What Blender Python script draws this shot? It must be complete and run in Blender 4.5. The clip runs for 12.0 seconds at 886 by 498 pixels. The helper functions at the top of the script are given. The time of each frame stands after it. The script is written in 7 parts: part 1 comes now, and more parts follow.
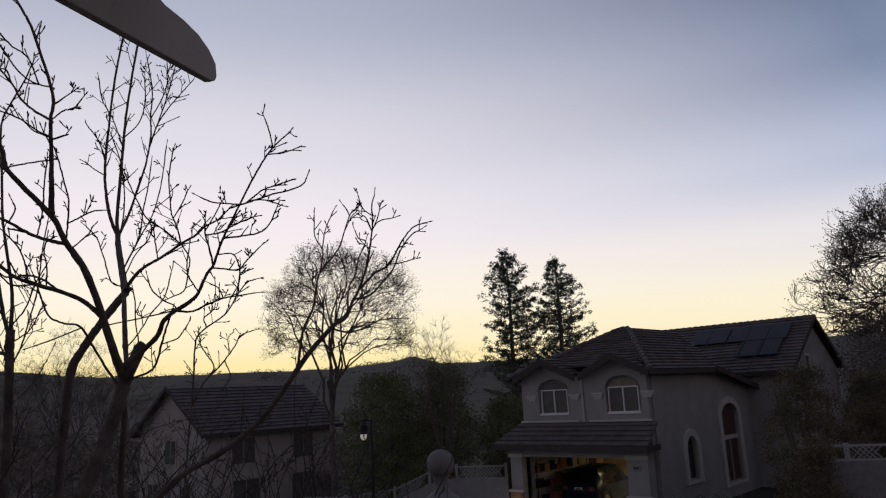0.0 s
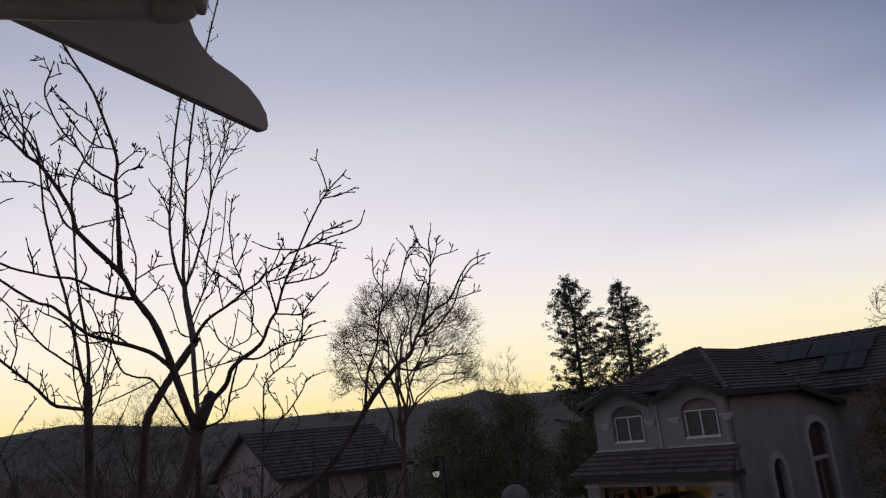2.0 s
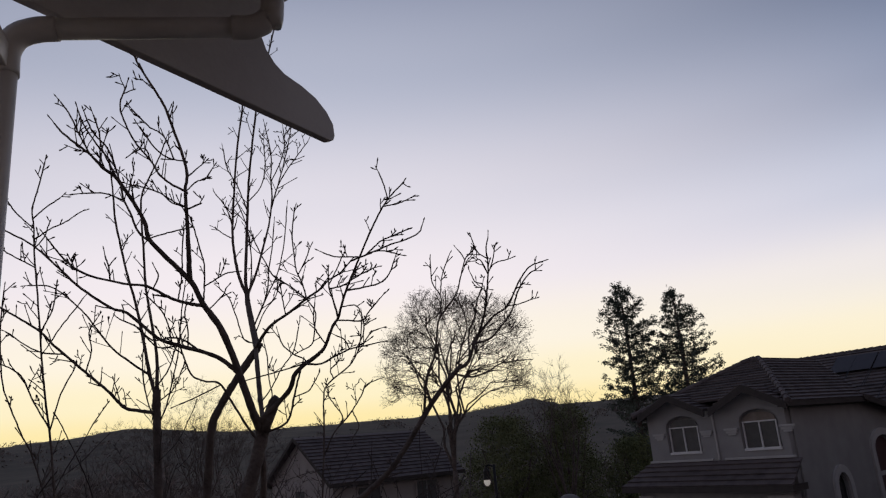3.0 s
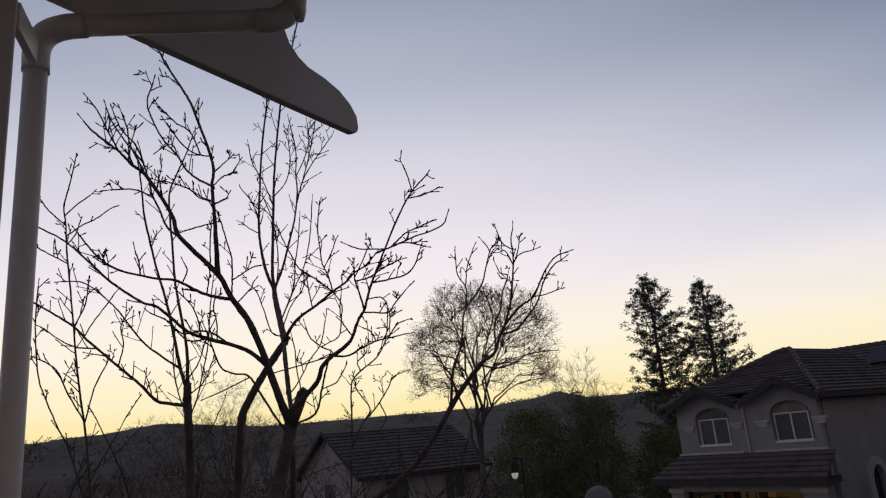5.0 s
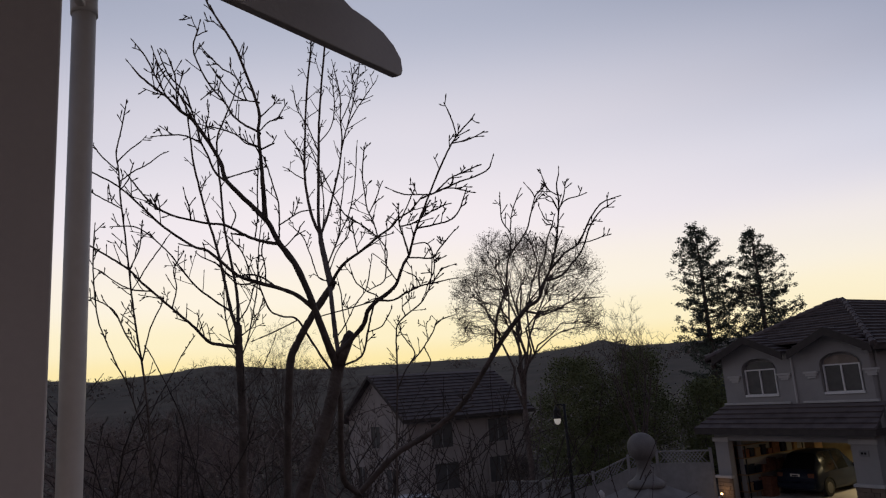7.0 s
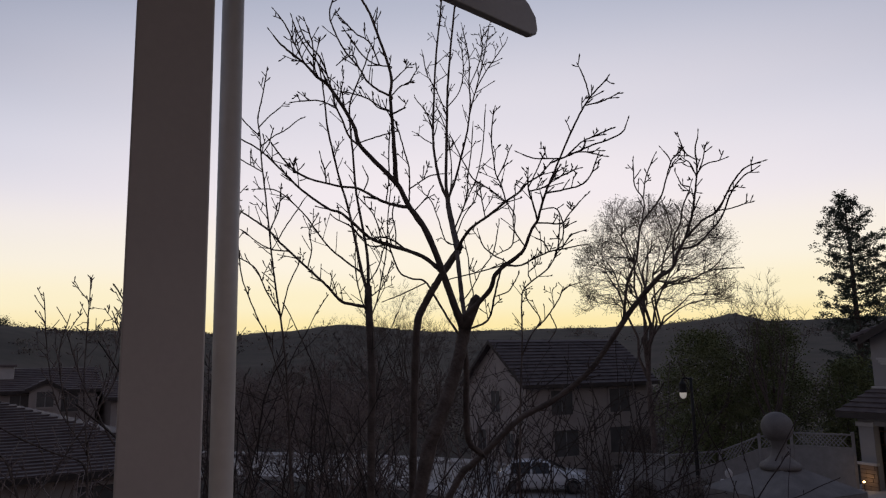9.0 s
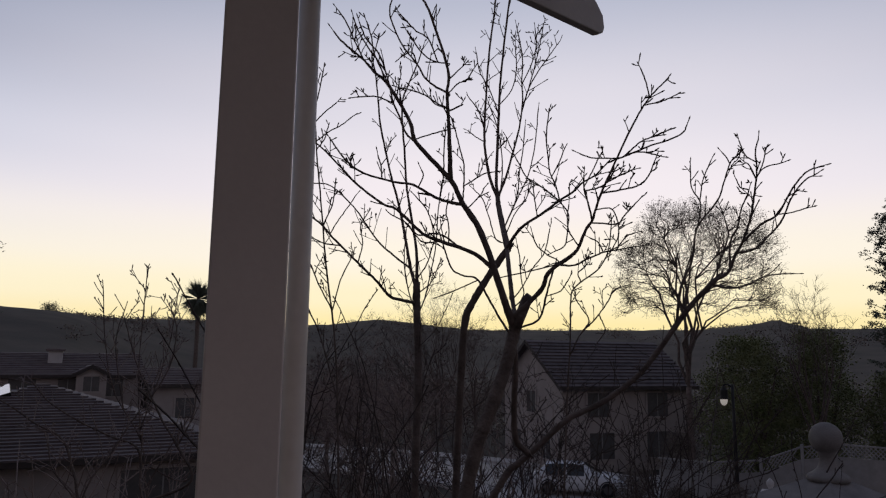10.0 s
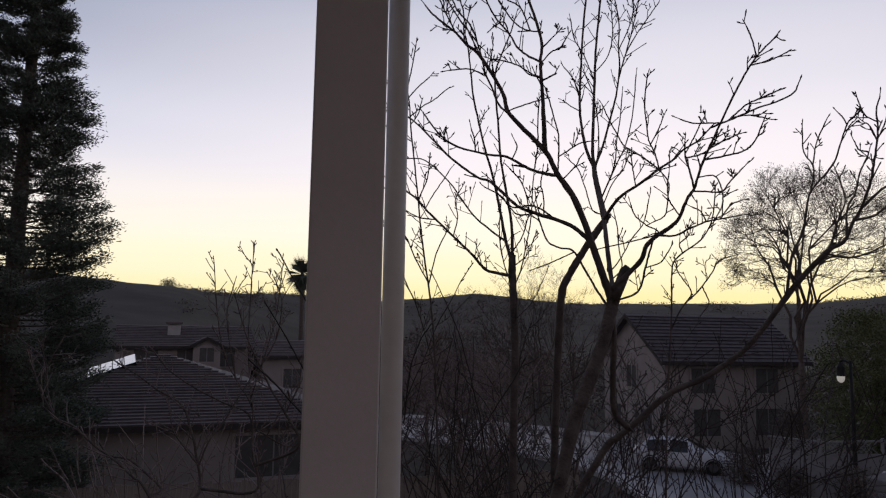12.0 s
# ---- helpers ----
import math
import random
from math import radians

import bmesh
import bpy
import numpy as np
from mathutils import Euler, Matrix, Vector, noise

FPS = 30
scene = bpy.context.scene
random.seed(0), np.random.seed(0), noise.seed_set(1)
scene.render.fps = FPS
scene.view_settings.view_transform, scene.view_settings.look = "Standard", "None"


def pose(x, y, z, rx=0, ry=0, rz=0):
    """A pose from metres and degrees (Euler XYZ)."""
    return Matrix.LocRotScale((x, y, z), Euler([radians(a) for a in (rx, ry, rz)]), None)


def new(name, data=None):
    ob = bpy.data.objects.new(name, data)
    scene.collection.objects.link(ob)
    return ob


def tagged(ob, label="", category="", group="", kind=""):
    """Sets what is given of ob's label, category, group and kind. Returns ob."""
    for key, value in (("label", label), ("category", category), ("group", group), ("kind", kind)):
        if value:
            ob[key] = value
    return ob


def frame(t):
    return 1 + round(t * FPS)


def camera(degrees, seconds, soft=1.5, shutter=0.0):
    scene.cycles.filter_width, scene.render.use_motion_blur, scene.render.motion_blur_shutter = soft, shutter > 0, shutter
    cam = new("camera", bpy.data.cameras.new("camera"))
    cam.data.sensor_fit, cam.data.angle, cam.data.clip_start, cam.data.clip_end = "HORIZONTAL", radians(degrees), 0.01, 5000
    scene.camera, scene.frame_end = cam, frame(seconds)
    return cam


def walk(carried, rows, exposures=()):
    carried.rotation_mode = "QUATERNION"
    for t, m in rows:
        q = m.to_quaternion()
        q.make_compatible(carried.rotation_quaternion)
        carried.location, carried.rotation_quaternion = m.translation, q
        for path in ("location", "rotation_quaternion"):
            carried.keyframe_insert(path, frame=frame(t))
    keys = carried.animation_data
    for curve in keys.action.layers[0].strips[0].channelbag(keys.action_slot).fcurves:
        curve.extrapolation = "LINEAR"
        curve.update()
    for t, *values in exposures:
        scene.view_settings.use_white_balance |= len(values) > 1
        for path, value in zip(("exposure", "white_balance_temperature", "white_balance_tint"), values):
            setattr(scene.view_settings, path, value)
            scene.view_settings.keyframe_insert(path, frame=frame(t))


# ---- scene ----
cam = camera(63.39, 12.0, soft=1.2)
# seconds, x, y, z, yaw, pitch, roll
ROWS = [
    (0, -0.000, 0.000, 6.500, 1.97, 11.58, 2.87),
    (0.5, 0.006, 0.005, 6.506, 0.20, 11.95, 3.27),
    (1, -0.001, 0.015, 6.509, 2.55, 12.87, 4.54),
    (1.5, 0.005, 0.036, 6.509, 4.98, 13.77, 5.41),
    (2, 0.003, 0.037, 6.513, 7.46, 14.56, 5.51),
    (2.5, -0.034, 0.017, 6.512, 9.93, 15.16, 5.10),
    (3, -0.047, 0.004, 6.507, 11.30, 15.52, 4.76),
    (5, -0.049, 0.006, 6.493, 13.41, 15.22, 4.95),
    (5.5, -0.049, 0.002, 6.493, 13.71, 14.84, 4.78),
    (6, -0.044, 0.006, 6.493, 14.25, 14.12, 4.48),
    (6.5, -0.051, 0.007, 6.485, 15.29, 12.73, 4.08),
    (7, -0.053, 0.014, 6.482, 16.81, 11.34, 3.96),
    (9, -0.090, 0.023, 6.482, 26.21, 9.04, 1.25),
    (9.5, -0.138, 0.009, 6.482, 27.72, 8.97, 0.09),
    (10, -0.160, -0.016, 6.480, 28.97, 8.87, -0.61),
    (10.5, -0.161, -0.026, 6.472, 30.34, 8.59, -0.81),
    (11, -0.144, -0.021, 6.477, 32.24, 8.14, -0.78),
    (11.5, -0.146, -0.014, 6.476, 34.41, 7.61, -0.75),
    (12, -0.154, -0.013, 6.473, 36.67, 6.71, -0.84),
]
walk(cam, [(t, pose(x, y, z, 90 + pitch, roll, yaw)) for t, x, y, z, yaw, pitch, roll in ROWS],
     exposures=[(0.0, 0.01), (6.0, 0.0), (9.0, -0.01), (10.5, 0.06), (12.0, 0.14)])

# ---- world: clear western sky after sunset ----
GLOW = Vector((-0.39, 0.921, 0.0))
world = bpy.data.worlds.new("dusk_sky")
scene.world = world
world.use_nodes = True
wn, wl = world.node_tree.nodes, world.node_tree.links
wn.clear()
w_out, w_bg = wn.new("ShaderNodeOutputWorld"), wn.new("ShaderNodeBackground")
w_co, w_sep = wn.new("ShaderNodeTexCoord"), wn.new("ShaderNodeSeparateXYZ")
wl.new(w_co.outputs["Generated"], w_sep.inputs[0])


def srgb(r, g, b):
    f = lambda c: (c / 255 / 12.92) if c <= 10 else ((c / 255 + 0.055) / 1.055) ** 2.4
    return (f(r), f(g), f(b), 1.0)


def sky_ramp(stops):
    ramp = wn.new("ShaderNodeValToRGB")
    ramp.color_ramp.interpolation = "EASE"
    els = ramp.color_ramp.elements
    els[0].position, els[0].color = stops[0]
    els[1].position, els[1].color = stops[-1]
    for pos, col in stops[1:-1]:
        els.new(pos).color = col
    wl.new(w_sep.outputs["Z"], ramp.inputs["Fac"])
    return ramp


west = sky_ramp([(0.0, srgb(250, 214, 140)), (0.045, srgb(254, 234, 172)), (0.085, srgb(254, 241, 202)), (0.14, srgb(254, 244, 226)),
                 (0.23, srgb(245, 236, 240)), (0.34, srgb(230, 225, 234)), (0.5, srgb(193, 197, 215)), (0.7, srgb(124, 134, 164)), (1.0, srgb(88, 98, 123))])
flank = sky_ramp([(0.0, srgb(246, 223, 166)), (0.05, srgb(250, 234, 193)), (0.1, srgb(250, 240, 216)), (0.17, srgb(230, 226, 230)),
                  (0.26, srgb(178, 188, 211)), (0.38, srgb(126, 139, 167)), (0.52, srgb(92, 104, 132)), (0.75, srgb(84, 97, 127)), (1.0, srgb(88, 98, 123))])
east = sky_ramp([(0.0, srgb(130, 119, 122)), (0.12, srgb(150, 133, 137)), (0.3, srgb(134, 129, 139)),
                 (0.6, srgb(108, 113, 132)), (1.0, srgb(88, 98, 123))])
w_dot = wn.new("ShaderNodeVectorMath")
w_dot.operation = "DOT_PRODUCT"
w_dot.inputs[1].default_value = GLOW
wl.new(w_co.outputs["Generated"], w_dot.inputs[0])
def sky_mix(low, high, a, b):
    """Blend of two skies by the angle from the glow."""
    rng_node = wn.new("ShaderNodeMapRange")
    rng_node.inputs["From Min"].default_value, rng_node.inputs["From Max"].default_value = low, high
    wl.new(w_dot.outputs["Value"], rng_node.inputs["Value"])
    mix = wn.new("ShaderNodeMix")
    mix.data_type = "RGBA"
    wl.new(rng_node.outputs["Result"], mix.inputs["Factor"])
    wl.new(a, mix.inputs["A"])
    wl.new(b, mix.inputs["B"])
    return mix.outputs["Result"]


w_side = sky_mix(-0.35, 0.45, east.outputs["Color"], flank.outputs["Color"])
w_all = sky_mix(0.54, 0.97, w_side, west.outputs["Color"])
wl.new(w_all, w_bg.inputs["Color"])
w_bg.inputs["Strength"].default_value = 1.0
wl.new(w_bg.outputs[0], w_out.inputs["Surface"])


# ---- materials ----
def material(name, a, b, rough=0.8, scale=6.0, bump=0.2, fine=60.0, metal=0.0, spec=0.3, piece=0.0):
    """Two-scale procedural surface: colours a and b, fine grain in the bump; piece: change from piece to piece."""
    m = bpy.data.materials.new(name)
    m.use_nodes = True
    n, l = m.node_tree.nodes, m.node_tree.links
    p = n["Principled BSDF"]
    co = n.new("ShaderNodeTexCoord")
    n1, n2 = n.new("ShaderNodeTexNoise"), n.new("ShaderNodeTexNoise")
    n1.inputs["Scale"].default_value, n1.inputs["Detail"].default_value = scale, 6
    n2.inputs["Scale"].default_value, n2.inputs["Detail"].default_value = fine, 4
    l.new(co.outputs["Object"], n1.inputs["Vector"])
    l.new(co.outputs["Object"], n2.inputs["Vector"])
    ramp = n.new("ShaderNodeValToRGB")
    ramp.color_ramp.elements[0].position, ramp.color_ramp.elements[0].color = 0.3, (*a, 1)
    ramp.color_ramp.elements[1].position, ramp.color_ramp.elements[1].color = 0.7, (*b, 1)
    add = n.new("ShaderNodeMath")
    add.operation = "MULTIPLY_ADD"
    l.new(n2.outputs["Fac"], add.inputs[0])
    add.inputs[1].default_value = 0.35
    l.new(n1.outputs["Fac"], add.inputs[2])
    sub = n.new("ShaderNodeMath")
    sub.operation = "SUBTRACT"
    sub.inputs[1].default_value = 0.175
    l.new(add.outputs[0], sub.inputs[0])
    last = sub
    if piece:
        info = n.new("ShaderNodeObjectInfo")
        vary = n.new("ShaderNodeMath")
        vary.operation = "MULTIPLY_ADD"
        l.new(info.outputs["Random"], vary.inputs[0])
        vary.inputs[1].default_value = piece
        l.new(sub.outputs[0], vary.inputs[2])
        last = vary
    l.new(last.outputs[0], ramp.inputs["Fac"])
    l.new(ramp.outputs["Color"], p.inputs["Base Color"])
    p.inputs["Roughness"].default_value = rough
    p.inputs["Metallic"].default_value = metal
    p.inputs["Specular IOR Level"].default_value = spec
    if bump:
        bp = n.new("ShaderNodeBump")
        bp.inputs["Strength"].default_value = bump
        bp.inputs["Distance"].default_value = 0.01
        l.new(n2.outputs["Fac"], bp.inputs["Height"])
        l.new(bp.outputs["Normal"], p.inputs["Normal"])
    return m


M_post = material("painted_post", (0.69, 0.612, 0.56), (0.77, 0.69, 0.63), 0.55, 3, 0.05, 60)
M_board = material("painted_board", (0.50, 0.44, 0.40), (0.57, 0.51, 0.46), 0.6, 3, 0.05, 60)
M_pvc = material("painted_pipe", (0.62, 0.56, 0.50), (0.70, 0.64, 0.58), 0.4, 5, 0.08, 40, spec=0.4)
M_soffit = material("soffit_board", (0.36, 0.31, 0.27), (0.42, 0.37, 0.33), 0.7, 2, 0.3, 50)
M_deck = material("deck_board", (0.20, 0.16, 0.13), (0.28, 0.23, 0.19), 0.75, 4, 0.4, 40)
M_stucco = material("taupe_stucco", (0.268, 0.254, 0.246), (0.328, 0.312, 0.302), 0.9, 1.2, 0.6, 45)
M_stucco_b = material("cream_stucco", (0.30, 0.262, 0.243), (0.37, 0.326, 0.302), 0.9, 1.0, 0.6, 45)
M_trim = material("pale_trim", (0.42, 0.40, 0.385), (0.49, 0.467, 0.45), 0.7, 3, 0.2, 40)
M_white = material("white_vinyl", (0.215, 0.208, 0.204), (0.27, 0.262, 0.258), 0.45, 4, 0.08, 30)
M_frame = material("white_window_frame", (0.66, 0.64, 0.62), (0.74, 0.72, 0.70), 0.45, 4, 0.05, 30)
M_tile = material("brown_roof_tile", (0.062, 0.051, 0.050), (0.132, 0.108, 0.105), 0.8, 2.2, 0.5, 30, piece=0.25)
M_tile_c = material("red_brown_roof_tile", (0.10, 0.08, 0.078), (0.165, 0.135, 0.13), 0.8, 2.0, 0.5, 30, piece=0.25)
M_fascia = material("dark_fascia", (0.045, 0.036, 0.033), (0.06, 0.05, 0.045), 0.7, 4, 0.2, 40)
M_glass = material("window_glass", (0.010, 0.011, 0.012), (0.016, 0.017, 0.018), 0.06, 1, 0, 10, spec=0.6)
M_pane_grey = material("grey_window_pane", (0.085, 0.082, 0.080), (0.115, 0.11, 0.105), 0.25, 2, 0, 10, spec=0.5)
M_solar = material("solar_glass", (0.036, 0.030, 0.034), (0.048, 0.040, 0.044), 0.35, 2, 0, 10, spec=0.14)
M_bark = material("grey_brown_bark", (0.080, 0.062, 0.054), (0.17, 0.134, 0.115), 0.95, 9, 0.9, 60)
M_twig = material("twig_bark", (0.072, 0.054, 0.047), (0.125, 0.095, 0.082), 0.9, 14, 0.3, 80)
M_twig_dark = material("dark_shoot_bark", (0.042, 0.032, 0.028), (0.078, 0.060, 0.052), 0.9, 14, 0.3, 80)
M_twig_pale = material("pale_twig_bark", (0.15, 0.115, 0.105), (0.25, 0.20, 0.18), 0.9, 10, 0.3, 80)
M_twig_mid = material("greyed_twig_bark", (0.16, 0.12, 0.104), (0.28, 0.22, 0.195), 0.9, 12, 0.3, 80)
M_needle = material("conifer_needles", (0.080, 0.096, 0.075), (0.15, 0.172, 0.13), 0.9, 0.8, 0.0, 12)
M_leaf = material("evergreen_leaves", (0.118, 0.134, 0.055), (0.19, 0.202, 0.088), 0.8, 0.5, 0.0, 9)
M_leaf_autumn = material("yellowing_leaves", (0.085, 0.082, 0.048), (0.165, 0.118, 0.064), 0.85, 0.7, 0.0, 9)
M_shrub = material("dull_shrub_leaves", (0.125, 0.104, 0.088), (0.19, 0.16, 0.136), 0.9, 0.6, 0.0, 9)
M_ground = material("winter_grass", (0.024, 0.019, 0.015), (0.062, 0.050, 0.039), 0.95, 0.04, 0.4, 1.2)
M_asphalt = material("asphalt", (0.26, 0.247, 0.240), (0.34, 0.322, 0.312), 0.6, 0.6, 0.3, 60)
M_concrete = material("concrete", (0.40, 0.375, 0.36), (0.50, 0.475, 0.455), 0.85, 0.9, 0.3, 40)
M_stone = material("cast_stone", (0.15, 0.138, 0.13), (0.215, 0.198, 0.188), 0.85, 6, 0.5, 60)
M_brick = material("wainscot_stone", (0.085, 0.063, 0.050), (0.20, 0.15, 0.112), 0.85, 3, 0.6, 30, piece=0.5)
M_iron = material("black_iron", (0.012, 0.012, 0.012), (0.022, 0.021, 0.02), 0.5, 8, 0.1, 40, metal=0.4)
M_car_white = material("white_car_paint", (0.58, 0.58, 0.59), (0.63, 0.63, 0.64), 0.25, 1, 0, 10, spec=0.6)
M_car_blue = material("dark_blue_car_paint", (0.012, 0.016, 0.03), (0.018, 0.024, 0.04), 0.3, 1, 0, 10, spec=0.08)
M_car_glass = material("tinted_car_glass", (0.008, 0.009, 0.010), (0.013, 0.014, 0.015), 0.12, 1, 0, 10, spec=0.10)
M_rim = material("dull_alloy", (0.10, 0.10, 0.10), (0.14, 0.14, 0.14), 0.5, 3, 0, 10, metal=0.6)
M_tyre = material("tyre_rubber", (0.015, 0.015, 0.015), (0.025, 0.025, 0.025), 0.85, 8, 0.2, 60)
M_mirror = material("sky_mirroring_glass", (0.5, 0.5, 0.52), (0.6, 0.6, 0.62), 0.12, 2, 0, 10, metal=1.0)
M_chrome = material("chrome", (0.6, 0.6, 0.6), (0.7, 0.7, 0.7), 0.2, 2, 0, 10, metal=1.0)
M_plaster = material("garage_plaster", (0.40, 0.33, 0.20), (0.48, 0.40, 0.26), 0.85, 2, 0.2, 40)
M_curtain = material("dark_red_curtain", (0.052, 0.017, 0.018), (0.075, 0.024, 0.025), 0.35, 6, 0.2, 30, spec=0.5)
M_box = material("cardboard", (0.24, 0.15, 0.08), (0.32, 0.21, 0.12), 0.85, 4, 0.2, 40)
M_cloth = material("brown_cloth", (0.13, 0.055, 0.035), (0.21, 0.095, 0.06), 0.95, 8, 0.3, 60)


def glowing(name, colour, strength):
    m = bpy.data.materials.new(name)
    m.use_nodes = True
    p = m.node_tree.nodes["Principled BSDF"]
    p.inputs["Base Color"].default_value = (0.8, 0.78, 0.72, 1)
    p.inputs["Emission Color"].default_value = (*colour, 1)
    p.inputs["Emission Strength"].default_value = strength
    return m


M_lamp = glowing("lit_lamp_globe", (1.0, 0.9, 0.78), 0.22)
M_tube = glowing("lit_fluorescent_tube", (1.0, 0.86, 0.55), 5.0)
M_eaves_lamp = glowing("lit_low_voltage_bulb", (1.0, 0.62, 0.25), 6.0)


# ---- mesh tools ----
class Build:
    """Collects vertices and faces of one part."""

    def __init__(self):
        self.v, self.f = [], []

    def put(self, verts, faces):
        k = len(self.v)
        self.v += [tuple(p) for p in verts]
        self.f += [tuple(i + k for i in fc) for fc in faces]
        return self

    def box(self, lo, hi, m=None, ease=0.0):
        (x0, y0, z0), (x1, y1, z1) = lo, hi
        if ease:
            e = min(ease, 0.4 * min(x1 - x0, y1 - y0, z1 - z0))
            bm = bmesh.new()
            bmesh.ops.create_cube(bm, size=1.0)
            for q in bm.verts:
                q.co = Vector(((x0 + x1) / 2 + q.co.x * (x1 - x0), (y0 + y1) / 2 + q.co.y * (y1 - y0), (z0 + z1) / 2 + q.co.z * (z1 - z0)))
            bmesh.ops.bevel(bm, geom=bm.edges[:], offset=e, segments=2, affect="EDGES", profile=0.5)
            bm.verts.index_update()
            vs, fs = [q.co.copy() for q in bm.verts], [[q.index for q in fc.verts] for fc in bm.faces]
            bm.free()
        else:
            vs = [Vector(c) for c in ((x0, y0, z0), (x1, y0, z0), (x1, y1, z0), (x0, y1, z0), (x0, y0, z1), (x1, y0, z1), (x1, y1, z1), (x0, y1, z1))]
            fs = [(0, 3, 2, 1), (4, 5, 6, 7), (0, 1, 5, 4), (1, 2, 6, 5), (2, 3, 7, 6), (3, 0, 4, 7)]
        if m is not None:
            vs = [m @ q for q in vs]
        return self.put(vs, fs)

    def prism(self, outline, depth, m):
        """An outline in local x, z pushed from y=0 to y=depth, set at m."""
        n = len(outline)
        vs = [m @ Vector((x, 0, z)) for x, z in outline] + [m @ Vector((x, depth, z)) for x, z in outline]
        fs = [tuple(range(n)), tuple(range(2 * n - 1, n - 1, -1))] + [(i, i + n, (i + 1) % n + n, (i + 1) % n) for i in range(n)]
        return self.put(vs, fs)

    def tube(self, pts, radii, sides=6, cap=True):
        pts = [Vector(p) for p in pts]
        k, n = len(self.v), len(pts)
        ref = Vector((0.31, 0.77, 0.55))
        for i, p in enumerate(pts):
            d = (pts[min(i + 1, n - 1)] - pts[max(i - 1, 0)]).normalized()
            a = d.cross(ref)
            if a.length < 0.15:
                a = d.cross(Vector((1, 0, 0)))
            a.normalize()
            b = d.cross(a)
            for s in range(sides):
                g = 2 * math.pi * s / sides
                self.v.append(tuple(p + (a * math.cos(g) + b * math.sin(g)) * radii[i]))
        for i in range(n - 1):
            for s in range(sides):
                t = (s + 1) % sides
                self.f.append((k + i * sides + s, k + i * sides + t, k + (i + 1) * sides + t, k + (i + 1) * sides + s))
        if cap:
            self.f.append(tuple(k + s for s in range(sides - 1, -1, -1)))
            self.f.append(tuple(k + (n - 1) * sides + s for s in range(sides)))
        return self

    def lathe(self, profile, centre, sides=24):
        """A profile of radius and height turned round the upright axis at centre."""
        k, n, (cx, cy, cz) = len(self.v), len(profile), centre
        for r, z in profile:
            for s in range(sides):
                g = 2 * math.pi * s / sides
                self.v.append((cx + r * math.cos(g), cy + r * math.sin(g), cz + z))
        for i in range(n - 1):
            for s in range(sides):
                t = (s + 1) % sides
                self.f.append((k + i * sides + s, k + i * sides + t, k + (i + 1) * sides + t, k + (i + 1) * sides + s))
        return self

    def islands(self):
        """The loose pieces, each as a Build of its own."""
        root = list(range(len(self.v)))

        def find(i):
            while root[i] != i:
                root[i] = root[root[i]]
                i = root[i]
            return i
        for fc in self.f:
            for i in fc[1:]:
                root[find(i)] = find(fc[0])
        out = {}
        for fc in self.f:
            out.setdefault(find(fc[0]), []).append(fc)
        made = []
        for faces in out.values():
            ids = sorted({i for fc in faces for i in fc})
            at = {i: k for k, i in enumerate(ids)}
            q = Build()
            made.append(q.put([self.v[i] for i in ids], [tuple(at[i] for i in fc) for fc in faces]))
        return made

    def mesh(self, name, mat, smooth=False):
        me = bpy.data.meshes.new(name)
        me.from_pydata(self.v, [], self.f)
        me.materials.append(mat)
        if smooth:
            me.polygons.foreach_set("use_smooth", [True] * len(me.polygons))
        me.update()
        return me


SPLIT = ("wall", "fascia", "lintel_trim", "wainscot_cap", "string_course", "plaque_bar", "garage_lining")


def part(name, b, mat, parent=None, label="", smooth=False):
    if name in SPLIT:
        loose = b.islands()
        if len(loose) > 1:
            return [part(name, piece, mat, parent, label, smooth) for piece in loose][0]
    ob = new(name, b.mesh(name, mat, smooth))
    if parent is not None:
        ob.parent = parent
    if label:
        tagged(ob, label)
    return ob


def thing(name, label, category, group="", m=None):
    """An Empty that carries the parts of a thing."""
    ob = tagged(new(name), label, category, group)
    if m is not None:
        ob.matrix_basis = m
    return ob


def smoothstep(a, b, x):
    t = min(1.0, max(0.0, (x - a) / (b - a)))
    return t * t * (3 - 2 * t)


def spline(pts, n=6):
    """Catmull-Rom through the points."""
    pts = [Vector(p) for p in pts]
    q = [2 * pts[0] - pts[1]] + pts + [2 * pts[-1] - pts[-2]]
    out = []
    for i in range(1, len(q) - 2):
        for s in range(n):
            t = s / n
            a, b, c, d = q[i - 1], q[i], q[i + 1], q[i + 2]
            out.append(0.5 * (2 * b + (c - a) * t + (2 * a - 5 * b + 4 * c - d) * t * t + (3 * b - a - 3 * c + d) * t ** 3))
    return out + [pts[-1]]


# ---- ground and hills ----
RIDGE = [(-180, 3.0), (-90, 4.4), (-70, 4.1), (-61.9, 3.36), (-57.6, 3.02), (-53, 2.66), (-48, 2.7), (-42, 2.3), (-38.7, 2.55), (-34.3, 3.0),
         (-31.5, 2.8), (-27, 2.36), (-16, 2.35), (-10, 2.35), (-6.5, 2.6), (-4.1, 2.98), (-2, 2.42), (1, 2.35), (10, 2.4), (28, 2.6), (60, 2.8), (180, 3.0)]


def ridge_angle(az):
    for (a0, e0), (a1, e1) in zip(RIDGE, RIDGE[1:]):
        if a0 <= az <= a1:
            return e0 + (e1 - e0) * (az - a0) / (a1 - a0)
    return 2.5


def ground_z(x, y):
    """Height of the land near the houses."""
    return 0.15 + 1.35 * smoothstep(-8.0, 3.5, x - 0.12 * (y - 28)) + 0.6 * smoothstep(14, 4, math.hypot(x, y))


